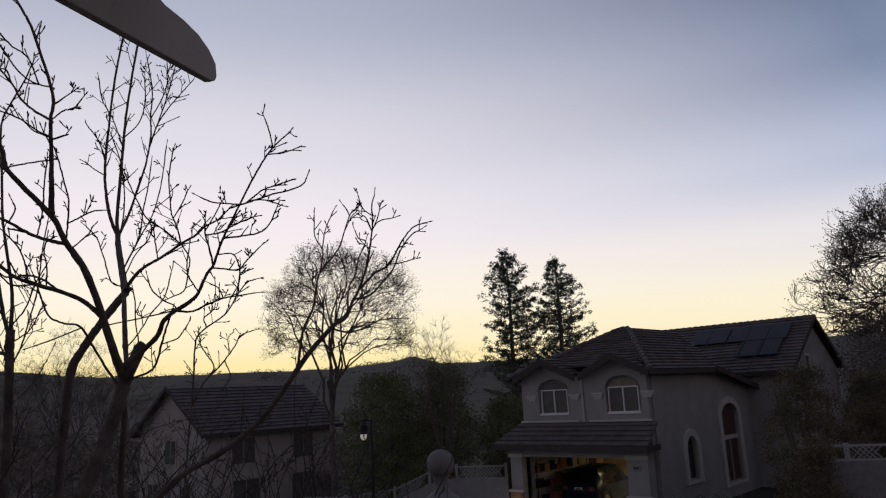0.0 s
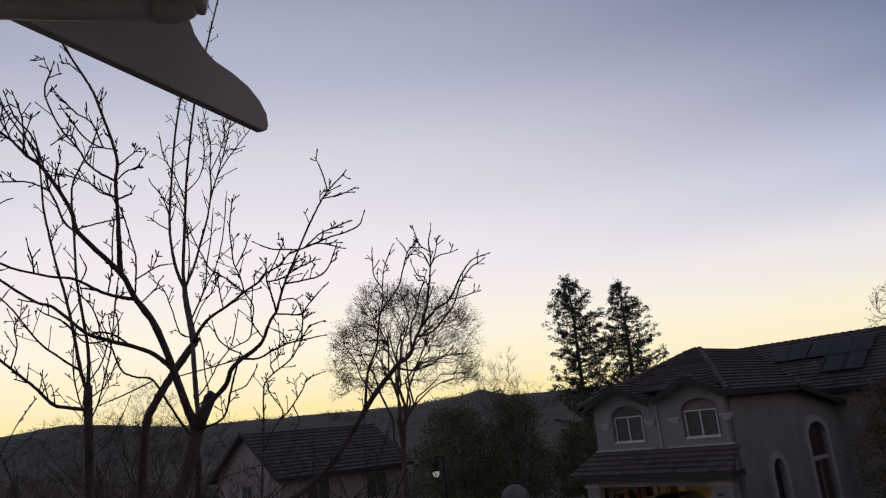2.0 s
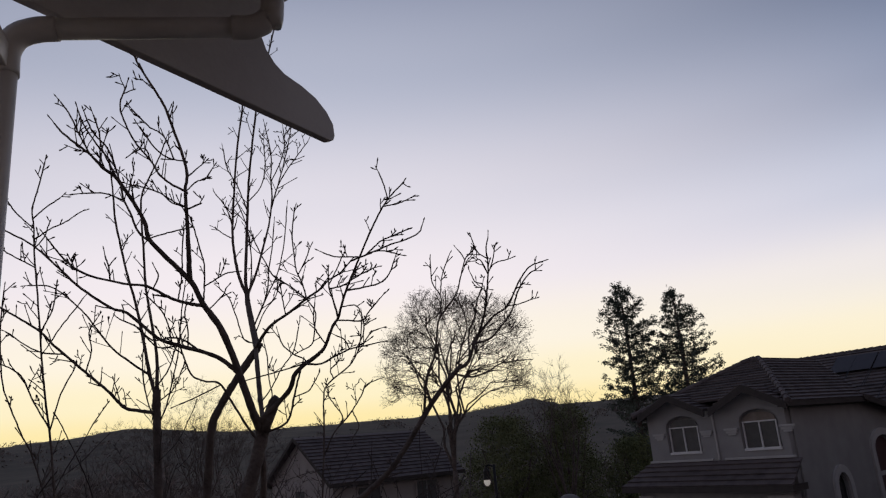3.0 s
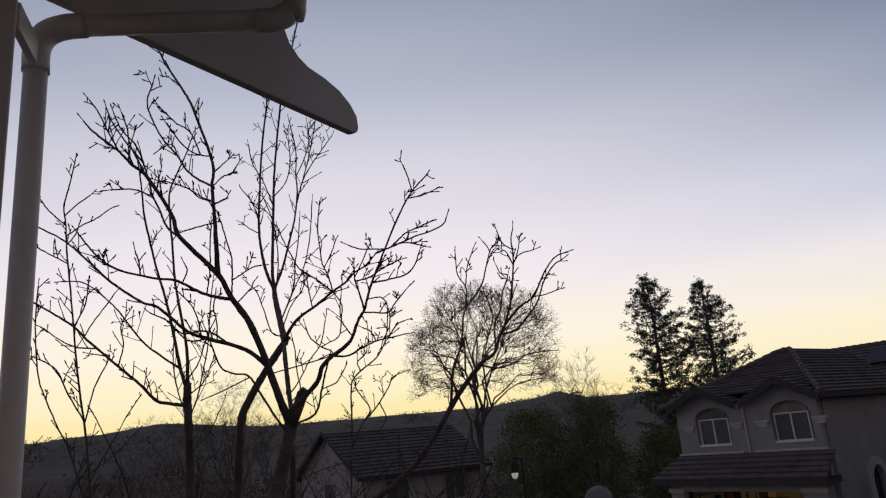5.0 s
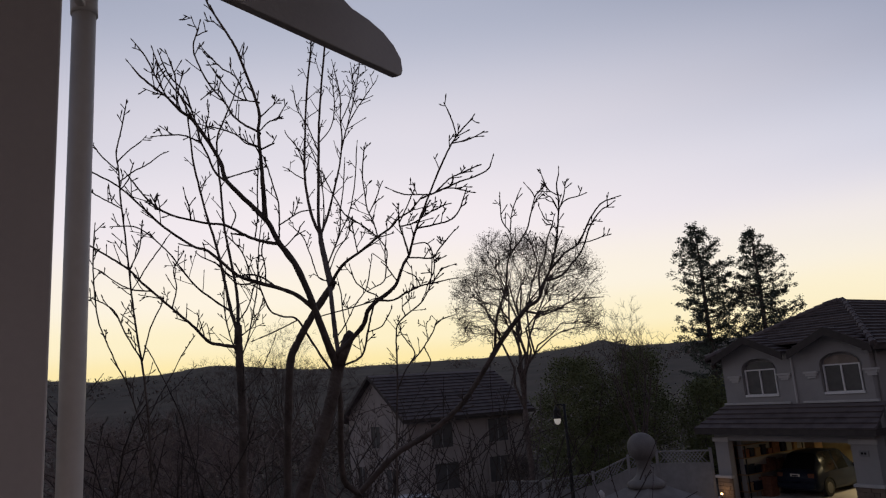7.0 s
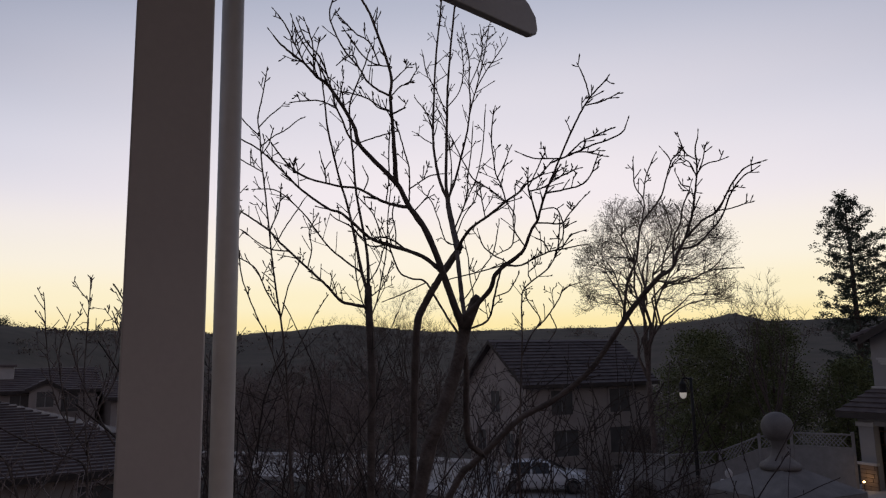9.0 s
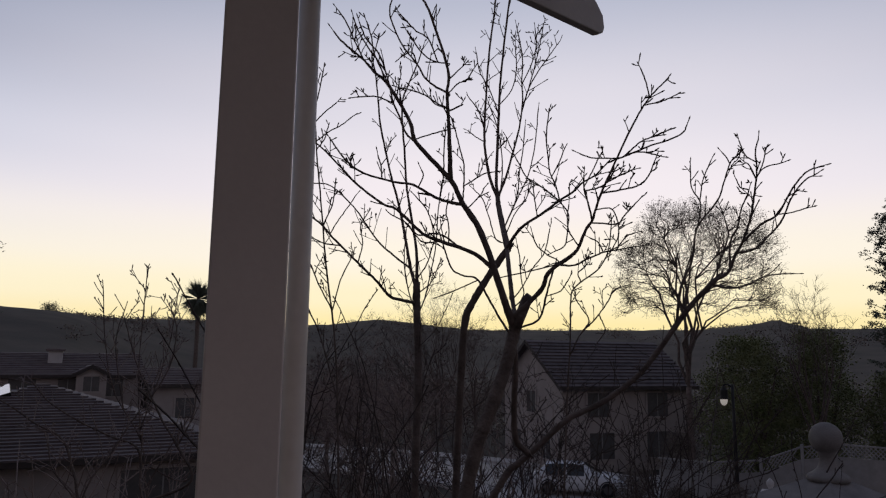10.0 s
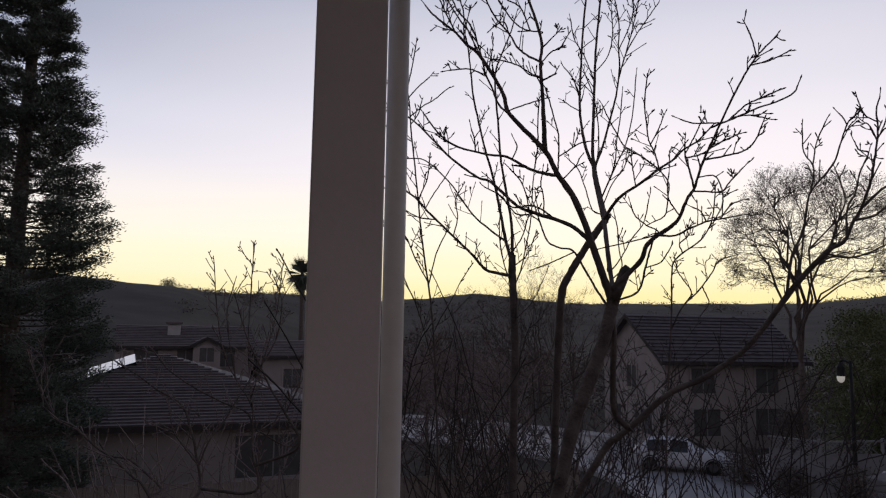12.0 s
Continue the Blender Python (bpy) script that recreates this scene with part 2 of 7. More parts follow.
def land_z(x, y):
    r, az = math.hypot(x, y), math.degrees(math.atan2(x, y))
    near = ground_z(x, y) * (1 - smoothstep(55, 120, r))
    far = 1150.0 - 640.0 * smoothstep(-44, -58, az)
    e = ridge_angle(az)
    top = 6.5 + far * math.tan(math.radians(e))
    t = r / far
    rise = top * smoothstep(0.22, 1.0, t) if t < 1 else top * (1 - 0.8 * smoothstep(1.0, 2.2, t))
    rough = noise.noise(Vector((x, y, 0)) * 0.006) * 0.055 * top * smoothstep(0.2, 0.5, t) * (1 - smoothstep(0.7, 0.95, t))
    fine = (noise.noise(Vector((x, y, 3)) * 0.02) * 0.030 + noise.noise(Vector((x, y, 9)) * 0.07) * 0.020) * top * smoothstep(0.5, 0.95, t)
    return near + rise + rough + fine - 4.0 * smoothstep(60, 140, r) * (1 - smoothstep(0.2, 0.5, t))


land = Build()
AZ = [i for i in range(-180, -76, 4)] + [-76 + 0.5 * i for i in range(0, 240)] + [i for i in range(44, 180, 4)]
RR = [0.0] + [2.0 * 1.13 ** i for i in range(0, 28)] + [2.0 * 1.13 ** 27 * 1.075 ** i for i in range(1, 60)]
for az in AZ:
    for r in RR:
        x, y = r * math.sin(math.radians(az)), r * math.cos(math.radians(az))
        land.v.append((x, y, land_z(x, y)))
n_r = len(RR)
for i in range(len(AZ)):
    j = (i + 1) % len(AZ)
    for k in range(n_r - 1):
        land.f.append((i * n_r + k, i * n_r + k + 1, j * n_r + k + 1, j * n_r + k))
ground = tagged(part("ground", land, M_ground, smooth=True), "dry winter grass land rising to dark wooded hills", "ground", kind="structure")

# ---- porch: post, pipe, rafter tail ----
AX = Vector((0.375, 0.927, 0)).normalized()      # way of the rafters, out from the house
AS = Vector((0.927, -0.375, 0)).normalized()
M_rafter = Matrix(((AX.x, AS.x, 0, 0), (AX.y, AS.y, 0, 0), (0, 0, 1, 0), (0, 0, 0, 1)))


def at_pose(x, y, z=0.0, deg=0.0):
    return Matrix.Translation((x, y, z)) @ Matrix.Rotation(radians(deg), 4, "Z")


post = thing("porch_post", "square painted wooden porch post", "post", m=at_pose(-1.118, 1.073, 0, 47))
part("shaft", Build().box((-0.1495, 0.0, 5.12), (0.0, 0.1495, 8.13), ease=0.004), M_post, post)
part("base_trim", Build().box((-0.165, -0.015, 5.0), (0.015, 0.165, 5.12), ease=0.004), M_post, post)

# rafter tail: straight lower edge, ogee end, running back over the post
TIP = Vector((-0.837, 2.346, 0.0))
ogee = [(-0.02, 7.627), (0.002, 7.636), (0.010, 7.655), (0.004, 7.700), (-0.030, 7.740), (-0.085, 7.774), (-0.157, 7.795), (-0.240, 7.807),
        (-0.285, 7.828), (-0.325, 7.865), (-0.350, 7.915), (-0.357, 7.975), (-0.345, 8.015), (-0.31, 8.06), (-0.24, 8.115)]
tail = thing("rafter_tail", "painted wooden rafter end with a curved ogee cut", "rafter", m=Matrix.Translation(TIP) @ M_rafter)
b = Build().prism(ogee + [(-0.2, 8.13), (-2.9, 8.13), (-2.9, 7.664)], -0.032, Matrix.Translation((0, 0.004, 0)))
ob = part("board", b, M_board, tail)
bev = ob.modifiers.new("worn_edges", "BEVEL")
bev.width, bev.segments, bev.limit_method, bev.angle_limit = 0.004, 2, "ANGLE", radians(50)

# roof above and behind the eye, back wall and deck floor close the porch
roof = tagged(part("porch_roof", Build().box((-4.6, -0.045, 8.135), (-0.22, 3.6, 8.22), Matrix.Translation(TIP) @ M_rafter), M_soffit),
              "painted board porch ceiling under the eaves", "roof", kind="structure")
tagged(part("wall_back", Build().box((-4.75, -4.0, 4.6), (-4.6, 4.5, 8.6), Matrix.Translation(TIP) @ M_rafter), M_stucco_b),
       "plain stucco house wall behind the porch", "wall", kind="structure")
deck = tagged(part("floor", Build().box((-4.6, -1.2, 4.8), (-0.55, 3.6, 5.0), Matrix.Translation(TIP) @ M_rafter), M_deck),
              "timber porch floor raised above the garden", "floor", kind="structure")
# drain pipe: upright beside the post, elbow, arm to the eaves
pipe = thing("drain_pipe", "round painted plastic drain pipe beside the porch post", "pipe")
PX, PY = -1.3175, 1.3407
up = [(PX, PY, 4.2), (PX, PY, 5.5), (PX, PY, 6.6), (PX, PY, 7.50)]
part("upright", Build().tube(up, [0.0275] * 4, 20), M_pvc, pipe, smooth=True)
END = Vector((-0.775, 1.57, 7.622))
way = (END - Vector((PX, PY, 7.582))).normalized()
elbow = spline([(PX, PY, 7.462), (PX, PY, 7.527), Vector((PX, PY, 7.567)) + way * 0.02, Vector((PX, PY, 7.584)) + way * 0.06, Vector((PX, PY, 7.587)) + way * 0.11], 5)
part("elbow", Build().tube(elbow, [0.0315] * len(elbow), 20), M_pvc, pipe, "pipe elbow with glued sockets", smooth=True)
arm = [Vector((PX, PY, 7.586)) + way * 0.09, END - way * 0.04]
part("arm", Build().tube(arm, [0.0275] * 2, 20), M_pvc, pipe, smooth=True)
bend = spline([END - way * 0.06, END - way * 0.01, END + way * 0.028 + Vector((0, 0, 0.02)), END + way * 0.045 + Vector((0, 0, 0.06)), END + way * 0.05 + Vector((0, 0, 0.5))], 5)
part("outlet_bend", Build().tube(bend, [0.0315] * len(bend), 20), M_pvc, pipe, smooth=True)
part("strap", Build().box((-0.010, 0.02, 7.47), (0.010, 0.185, 7.535), at_pose(PX, PY, 0, 208.7), ease=0.003), M_pvc, pipe, "bracket that ties the pipe to the post")

# ---- tools for trees ----
rng = random.Random(7)


def rnd_perp(d):
    while True:
        r = Vector((rng.uniform(-1, 1), rng.uniform(-1, 1), rng.uniform(-1, 1)))
        p = r - d * r.dot(d)
        if p.length > 0.2:
            return p.normalized()


def twig(b, p, d, length, r, level, lift=0.35, sides=4):
    """A crooked slender shoot that bends at its nodes, with short budded spurs and side shoots."""
    n = max(3, int(length / 0.028))
    pts, rad = [p.copy()], [r]
    side = rnd_perp(d)
    bow = rnd_perp(d) * rng.uniform(0.0, 0.04) + Vector((0, 0, lift * 0.07))
    for i in range(n):
        d = (d + side * rng.uniform(0.04, 0.2) + bow).normalized()
        p = p + d * (length / n)
        pts.append(p.copy())
        rad.append(max(0.0026, r * (1 - 0.45 * (i + 1) / n)) * rng.uniform(0.92, 1.16))
        side = (-side + rnd_perp(d) * 0.6).normalized()
        if rng.random() < 0.22:
            q = (d * 0.55 + side * 0.85 + Vector((0, 0, 0.15))).normalized()
            e = rng.uniform(0.008, 0.045)
            h = q + Vector((0, 0, 0.5)) * rng.random()
            b.tube([p, p + q * e * 0.6, p + q * e * 0.6 + h * e * 0.4, p + q * e * 0.6 + h * (e * 0.4 + 0.009)], [0.0030, 0.0027, 0.0046, 0.0012], 3, cap=False)
        if level > 0 and i > 0 and rng.random() < 0.17:
            q = (d * 0.55 + side * 0.85 + Vector((0, 0, 0.1))).normalized()
            twig(b, p, q, length * rng.uniform(0.25, 0.55), rad[-1] * 0.85, level - 1, lift, 3)
    pts += [p + d * 0.007, p + d * 0.018]
    rad += [rad[-1] * 1.55, 0.0010]
    b.tube(pts, rad, sides, cap=False)


def rooted(pts):
    """The same course carried down to the ground below its first place."""
    p, q = Vector(pts[0]), Vector(pts[1])
    g = ground_z(p.x, p.y) - 0.12
    lean = Vector((p.x - q.x, p.y - q.y, 0)) / max(0.05, abs(q.z - p.z))
    if lean.length > 0.9:
        lean *= 0.9 / lean.length
    n = max(2, int((p.z - g) / 0.55))
    return [Vector((p.x, p.y, g + (p.z - g) * k / n)) + lean * (p.z - g) * 0.35 * (1 - (k / n) ** 2) for k in range(n)] + [Vector(v) for v in pts]


wood_of = {}


def limb(owner, fine, pts, r0, r1, shoots=10.0, start=0.25, reach=(0.14, 0.40), sides=8, level=2, lift=0.35):
    """A limb through a few places, with shoots along it."""
    pts = [Vector(p) for p in pts]
    grown = wood_of.setdefault(owner.name, [])
    below = [q for q in grown if q.z < pts[0].z + 0.03] or grown
    near = min(below, key=lambda q: (q - pts[0]).length) if below else None
    aloft = pts[0].z > ground_z(pts[0].x, pts[0].y) + 0.4
    if near is not None and aloft and (near - pts[0]).length < 0.5:
        if (near - pts[0]).length < 0.09:
            pts[0] = near
        else:
            pts.insert(0, near)
    elif aloft and (near is None or (near - pts[0]).length >= 0.5):
        pts = rooted(pts)
    path = spline(pts, 7)
    n = len(path)
    for a_, b_ in zip(path, path[1:]):
        grown += [a_.lerp(b_, k / 4) for k in range(4)]
    for i in range(1, n - 1):
        path[i] = path[i] + Vector((rng.uniform(-1, 1), rng.uniform(-1, 1), rng.uniform(-1, 1))) * 0.0012
    r1 = max(r1, 0.0034)
    ease_ = 0.8 if r0 > 0.0449 else 0.55
    rad = [r0 + (r1 - r0) * (i / (n - 1)) ** ease_ for i in range(n)]
    rad = [q * rng.uniform(0.94, 1.1) for q in rad]
    part("limb" if r0 < 0.0449 else "trunk", Build().tube(path, rad, sides), M_bark, owner, smooth=True)
    for i in range(int(n * start), n - 1):
        seg = path[i + 1] - path[i]
        k = seg.length * shoots * 1.7
        while k > 0:
            if rng.random() < k:
                p = path[i] + seg * rng.random()
                d = seg.normalized()
                q = d * 0.55 + rnd_perp(d) * 0.8 + Vector((0, 0, 0.42))
                if q.z < 0:
                    q.z *= -0.5
                q.normalize()
                twig(fine, p, q, rng.uniform(*reach) * 1.12 * (1.0 - 0.6 * i / n), max(0.0033, min(0.0050, rad[i] * 0.6)), level, lift)
            k -= 1
    twig(fine, path[-1], (path[-1] - path[-2]).normalized(), 0.03, max(0.0026, r1 * 0.85), 0, 0.0)


def grow(b, p, d, length, r, level, spread, up=0.12, sides=4, kids=(3, 5), keep=0.68, tips=None):
    """Branches that fork again and again, for trees seen from afar."""
    n = 4
    pts, rad = [p.copy()], [r]
    forks = []
    for i in range(n):
        d = (d + rnd_perp(d) * 0.16 + Vector((0, 0, up))).normalized()
        p = p + d * (length / n)
        pts.append(p.copy())
        rad.append(r * (1 - 0.5 * (i + 1) / n))
        forks.append((p.copy(), d.copy(), rad[-1]))
    b.tube(pts, rad, sides if level > 1 else 3, cap=False)
    if level == 0:
        if tips is not None:
            tips.append((p.copy(), d.copy()))
        return
    for _ in range(rng.randint(*kids)):
        q, e, s = forks[rng.choice((1, 2, 2, 3, 3))]
        f = (e * math.cos(spread) + rnd_perp(e) * math.sin(spread) * rng.uniform(0.6, 1.25)).normalized()
        grow(b, q, f, length * keep * rng.uniform(0.75, 1.15), s * 0.66, level - 1, spread, up, sides, kids, keep, tips)


def leaves(b, p, count, spread, size, flat=0.7, slim=1.0):
    """A loose clump of small folded leaves."""
    for _ in range(count):
        c = p + Vector((rng.gauss(0, spread), rng.gauss(0, spread), rng.gauss(0, spread * flat)))
        u = Vector((rng.uniform(-1, 1), rng.uniform(-1, 1), rng.uniform(-0.8, 0.8))).normalized()
        w = rnd_perp(u) * size * rng.uniform(0.25, 0.45) * slim
        s = size * rng.uniform(0.6, 1.3)
        b.put([c - u * s * 0.5, c + w, c + u * s * 0.6, c - w], [(0, 1, 2, 3)])


# ---- the bare tree before the porch ----
tree = thing("bare_tree", "leafless garden tree with a sawn-off stub and many knobbly twigs", "tree")
fine = Build()
limb(tree, fine, rooted([(-1.95, 3.59, 5.99), (-1.91, 3.61, 6.12), (-1.84, 3.65, 6.33), (-1.79, 3.67, 6.5), (-1.76, 3.69, 6.65), (-1.75, 3.69, 6.7)]), 0.0460, 0.0335, 0, 0.2, (0.06, 0.2))
part("sawn_stub", Build().tube([(-1.74, 3.67, 6.67), (-1.71, 3.67, 6.74), (-1.68, 3.68, 6.82), (-1.66, 3.68, 6.84)], [0.028, 0.030, 0.031, 0.026], 12), M_bark, tree, "sawn-off stub of a limb", smooth=True)
# left leader with its upright and side limbs
limb(tree, fine, [(-1.74, 3.64, 6.66), (-1.77, 3.58, 6.81), (-1.84, 3.44, 7.16), (-1.91, 3.35, 7.32), (-1.95, 3.28, 7.44), (-2.07, 3.12, 7.62), (-2.09, 3.08, 7.73), (-2.15, 2.96, 7.9), (-2.19, 2.89, 7.95), (-2.22, 2.84, 8), (-2.29, 2.73, 8.08), (-2.31, 2.69, 8.12)], 0.0255, 0.0028, 7, 0.55, (0.06, 0.2))
limb(tree, fine, [(-2.02, 3.03, 7.59), (-2.06, 2.99, 7.64), (-2.08, 2.96, 7.72), (-2.1, 2.93, 7.79), (-2.11, 2.91, 7.87), (-2.14, 2.86, 8.02), (-2.19, 2.81, 8.1), (-2.21, 2.77, 8.18)], 0.0068, 0.0028, 10, 0.2, (0.06, 0.2))
limb(tree, fine, [(-2.18, 2.79, 7.98), (-2.23, 2.76, 8.08), (-2.26, 2.73, 8.17), (-2.29, 2.7, 8.23)], 0.0039, 0.0028, 14, 0.1, (0.04, 0.13))
limb(tree, fine, [(-2.14, 2.82, 7.92), (-2.16, 2.78, 8.04), (-2.19, 2.74, 8.11), (-2.2, 2.71, 8.17)], 0.0039, 0.0027, 12, 0.1, (0.04, 0.13))
limb(tree, fine, [(-2.08, 2.86, 7.85), (-2.13, 2.8, 8), (-2.14, 2.78, 8.09), (-2.15, 2.75, 8.16)], 0.0036, 0.0027, 12, 0.1, (0.04, 0.13))
limb(tree, fine, [(-2.09, 2.92, 7.78), (-2.15, 2.85, 7.8), (-2.21, 2.77, 7.78)], 0.0036, 0.0026, 9, 0.1, (0.04, 0.1))
limb(tree, fine, [(-1.94, 3.26, 7.43), (-1.92, 3.21, 7.6), (-1.91, 3.18, 7.71), (-1.9, 3.14, 7.87), (-1.88, 3.11, 7.99), (-1.92, 2.99, 8.25), (-1.95, 2.94, 8.34), (-2, 2.85, 8.47), (-2.01, 2.79, 8.58)], 0.0142, 0.0039, 7, 0.2, (0.05, 0.17))
limb(tree, fine, [(-1.83, 3.03, 7.82), (-1.88, 2.99, 7.85), (-1.92, 2.95, 7.89), (-1.95, 2.91, 7.96), (-2, 2.86, 8.04), (-2.03, 2.82, 8.13), (-2.04, 2.79, 8.21), (-2.01, 2.79, 8.31)], 0.0066, 0.0027, 10, 0.2, (0.04, 0.15))
limb(tree, fine, [(-1.94, 2.9, 7.95), (-1.95, 2.86, 8), (-1.98, 2.81, 7.96)], 0.0036, 0.0026, 10, 0.1, (0.03, 0.08))
limb(tree, fine, [(-1.83, 3.03, 7.74), (-1.87, 2.99, 7.76), (-1.92, 2.95, 7.8), (-1.98, 2.89, 7.82), (-2.01, 2.85, 7.82)], 0.0036, 0.0026, 8, 0.1, (0.04, 0.1))
limb(tree, fine, [(-1.83, 3.03, 7.71), (-1.87, 2.97, 7.75), (-1.89, 2.93, 7.78)], 0.0036, 0.0026, 9, 0.1, (0.04, 0.1))
limb(tree, fine, [(-1.83, 3.03, 7.98), (-1.88, 2.97, 7.98), (-1.92, 2.91, 8.01), (-1.96, 2.83, 8.1)], 0.0036, 0.0026, 8, 0.2, (0.03, 0.08))
limb(tree, fine, [(-1.83, 3.03, 7.85), (-1.78, 3.04, 7.87), (-1.74, 3.05, 7.88), (-1.7, 3.04, 7.92)], 0.0036, 0.0026, 9, 0.2, (0.03, 0.08))
limb(tree, fine, [(-1.84, 2.96, 8.05), (-1.89, 2.92, 8.08), (-1.94, 2.87, 8.12), (-1.99, 2.81, 8.19)], 0.0036, 0.0026, 9, 0.2, (0.03, 0.08))
limb(tree, fine, [(-2.02, 3.03, 7.62), (-1.94, 3.03, 7.62), (-1.83, 3.03, 7.63)], 0.0036, 0.0026, 3, 0.3, (0.03, 0.05))
limb(tree, fine, [(-1.9, 3.33, 7.32), (-1.88, 3.3, 7.4), (-1.86, 3.26, 7.51), (-1.86, 3.21, 7.59), (-1.86, 3.16, 7.67), (-1.86, 3.12, 7.72)], 0.0043, 0.0026, 8, 0.2, (0.04, 0.12))
limb(tree, fine, [(-1.87, 3.3, 7.4), (-1.79, 3.27, 7.43), (-1.73, 3.24, 7.44), (-1.68, 3.23, 7.44)], 0.0036, 0.0026, 8, 0.2, (0.03, 0.1))
limb(tree, fine, [(-1.91, 3.39, 7.3), (-1.81, 3.36, 7.36), (-1.78, 3.34, 7.39)], 0.0036, 0.0027, 8, 0.2, (0.03, 0.08))
limb(tree, fine, [(-1.93, 3.38, 7.32), (-1.98, 3.31, 7.33), (-2.03, 3.24, 7.35), (-2.1, 3.14, 7.4), (-2.16, 3.04, 7.4), (-2.24, 2.89, 7.42), (-2.28, 2.81, 7.46), (-2.3, 2.75, 7.51), (-2.31, 2.69, 7.56)], 0.0109, 0.0030, 9, 0.15, (0.05, 0.17))
limb(tree, fine, [(-2.01, 3.27, 7.34), (-1.99, 3.26, 7.41), (-1.97, 3.24, 7.49), (-1.96, 3.22, 7.58), (-1.94, 3.2, 7.69)], 0.0036, 0.0027, 8, 0.1, (0.03, 0.09))
limb(tree, fine, [(-2.04, 3.13, 7.37), (-2.02, 3.11, 7.43), (-2.02, 3.09, 7.46)], 0.0036, 0.0027, 12, 0.1, (0.03, 0.08))
limb(tree, fine, [(-2.14, 2.95, 7.39), (-2.15, 2.91, 7.45), (-2.15, 2.88, 7.5)], 0.0036, 0.0026, 12, 0.1, (0.03, 0.08))
limb(tree, fine, [(-1.8, 3.56, 6.99), (-1.89, 3.45, 7.06), (-2.03, 3.29, 7.12), (-2.08, 3.21, 7.15), (-2.16, 3.08, 7.26), (-2.2, 3.01, 7.28), (-2.27, 2.88, 7.36), (-2.3, 2.8, 7.42), (-2.35, 2.66, 7.52), (-2.39, 2.55, 7.56)], 0.0137, 0.0030, 8, 0.2, (0.05, 0.17))
limb(tree, fine, [(-1.97, 3.41, 7.1), (-2, 3.33, 7.14), (-2.03, 3.25, 7.15), (-2.07, 3.15, 7.13), (-2.09, 3.06, 7.18), (-2.12, 2.96, 7.21)], 0.0061, 0.0029, 9, 0.2, (0.04, 0.12))
limb(tree, fine, [(-2.03, 3.32, 7.12), (-2.07, 3.22, 7.1), (-2.08, 3.16, 7.12), (-2.09, 3.1, 7.16)], 0.0049, 0.0027, 9, 0.2, (0.04, 0.12))
limb(tree, fine, [(-1.99, 3.34, 7.11), (-1.97, 3.3, 7.2), (-1.97, 3.27, 7.26), (-1.95, 3.25, 7.32)], 0.0036, 0.0027, 10, 0.2, (0.03, 0.08))
limb(tree, fine, [(-2.07, 3.3, 7.15), (-2.05, 3.25, 7.22), (-2.05, 3.19, 7.28), (-2.07, 3.12, 7.33)], 0.0036, 0.0027, 10, 0.2, (0.04, 0.1))
limb(tree, fine, [(-1.78, 3.68, 6.61), (-1.81, 3.6, 6.72), (-1.84, 3.51, 6.83), (-1.87, 3.44, 6.92), (-1.91, 3.37, 6.93), (-1.95, 3.31, 6.96), (-1.96, 3.26, 7.03), (-1.96, 3.21, 7.1), (-1.96, 3.18, 7.14)], 0.0077, 0.0029, 4, 0.3, (0.05, 0.14))
limb(tree, fine, [(-1.88, 3.46, 6.92), (-1.94, 3.36, 6.86), (-2, 3.28, 6.82)], 0.0036, 0.0028, 5, 0.2, (0.04, 0.1))
# second trunk and the upright middle limbs
limb(tree, fine, rooted([(-2.57, 4.56, 5.87), (-2.49, 4.45, 6.35), (-2.42, 4.37, 6.74), (-2.36, 4.36, 6.87), (-2.26, 4.36, 7.02), (-2.16, 4.36, 7.15), (-2.09, 4.36, 7.23)]), 0.0332, 0.0238, 0, 0.2, (0.06, 0.2))
limb(tree, fine, [(-1.79, 3.78, 6.7), (-1.93, 4.03, 6.95), (-2.04, 4.23, 7.18), (-2.11, 4.35, 7.33)], 0.0131, 0.0143, 0, 0.5, (0.06, 0.2))
limb(tree, fine, [(-2.09, 4.36, 7.23), (-2.19, 4.5, 7.4), (-2.29, 4.64, 7.6), (-2.32, 4.69, 7.68)], 0.0238, 0.0172, 3, 0.5, (0.05, 0.2))
limb(tree, fine, [(-2.32, 4.69, 7.67), (-2.37, 4.67, 7.81), (-2.4, 4.65, 8.01), (-2.41, 4.65, 8.18), (-2.4, 4.65, 8.4), (-2.38, 4.67, 8.81), (-2.34, 4.68, 9.14), (-2.32, 4.69, 9.47), (-2.3, 4.71, 9.87)], 0.0131, 0.0055, 6, 0.2, (0.06, 0.2))
limb(tree, fine, [(-2.32, 4.69, 7.67), (-2.33, 4.69, 7.83), (-2.32, 4.7, 8.18), (-2.31, 4.7, 8.4), (-2.3, 4.71, 8.63), (-2.24, 4.73, 9.2), (-2.19, 4.76, 9.47), (-2.13, 4.78, 9.77), (-2.08, 4.8, 10.02)], 0.0139, 0.0052, 6, 0.2, (0.06, 0.2))
limb(tree, fine, [(-2.32, 4.69, 7.67), (-2.26, 4.71, 7.83), (-2.21, 4.71, 7.99), (-2.16, 4.72, 8.18), (-2.13, 4.72, 8.38), (-2.13, 4.71, 8.55), (-2.12, 4.7, 8.73), (-2.15, 4.66, 8.97)], 0.0107, 0.0037, 8, 0.2, (0.06, 0.2))
limb(tree, fine, [(-2.12, 4.68, 8.31), (-2.06, 4.67, 8.46), (-1.99, 4.68, 8.58), (-1.89, 4.68, 8.7), (-1.82, 4.69, 8.79)], 0.0058, 0.0036, 8, 0.1, (0.06, 0.2))
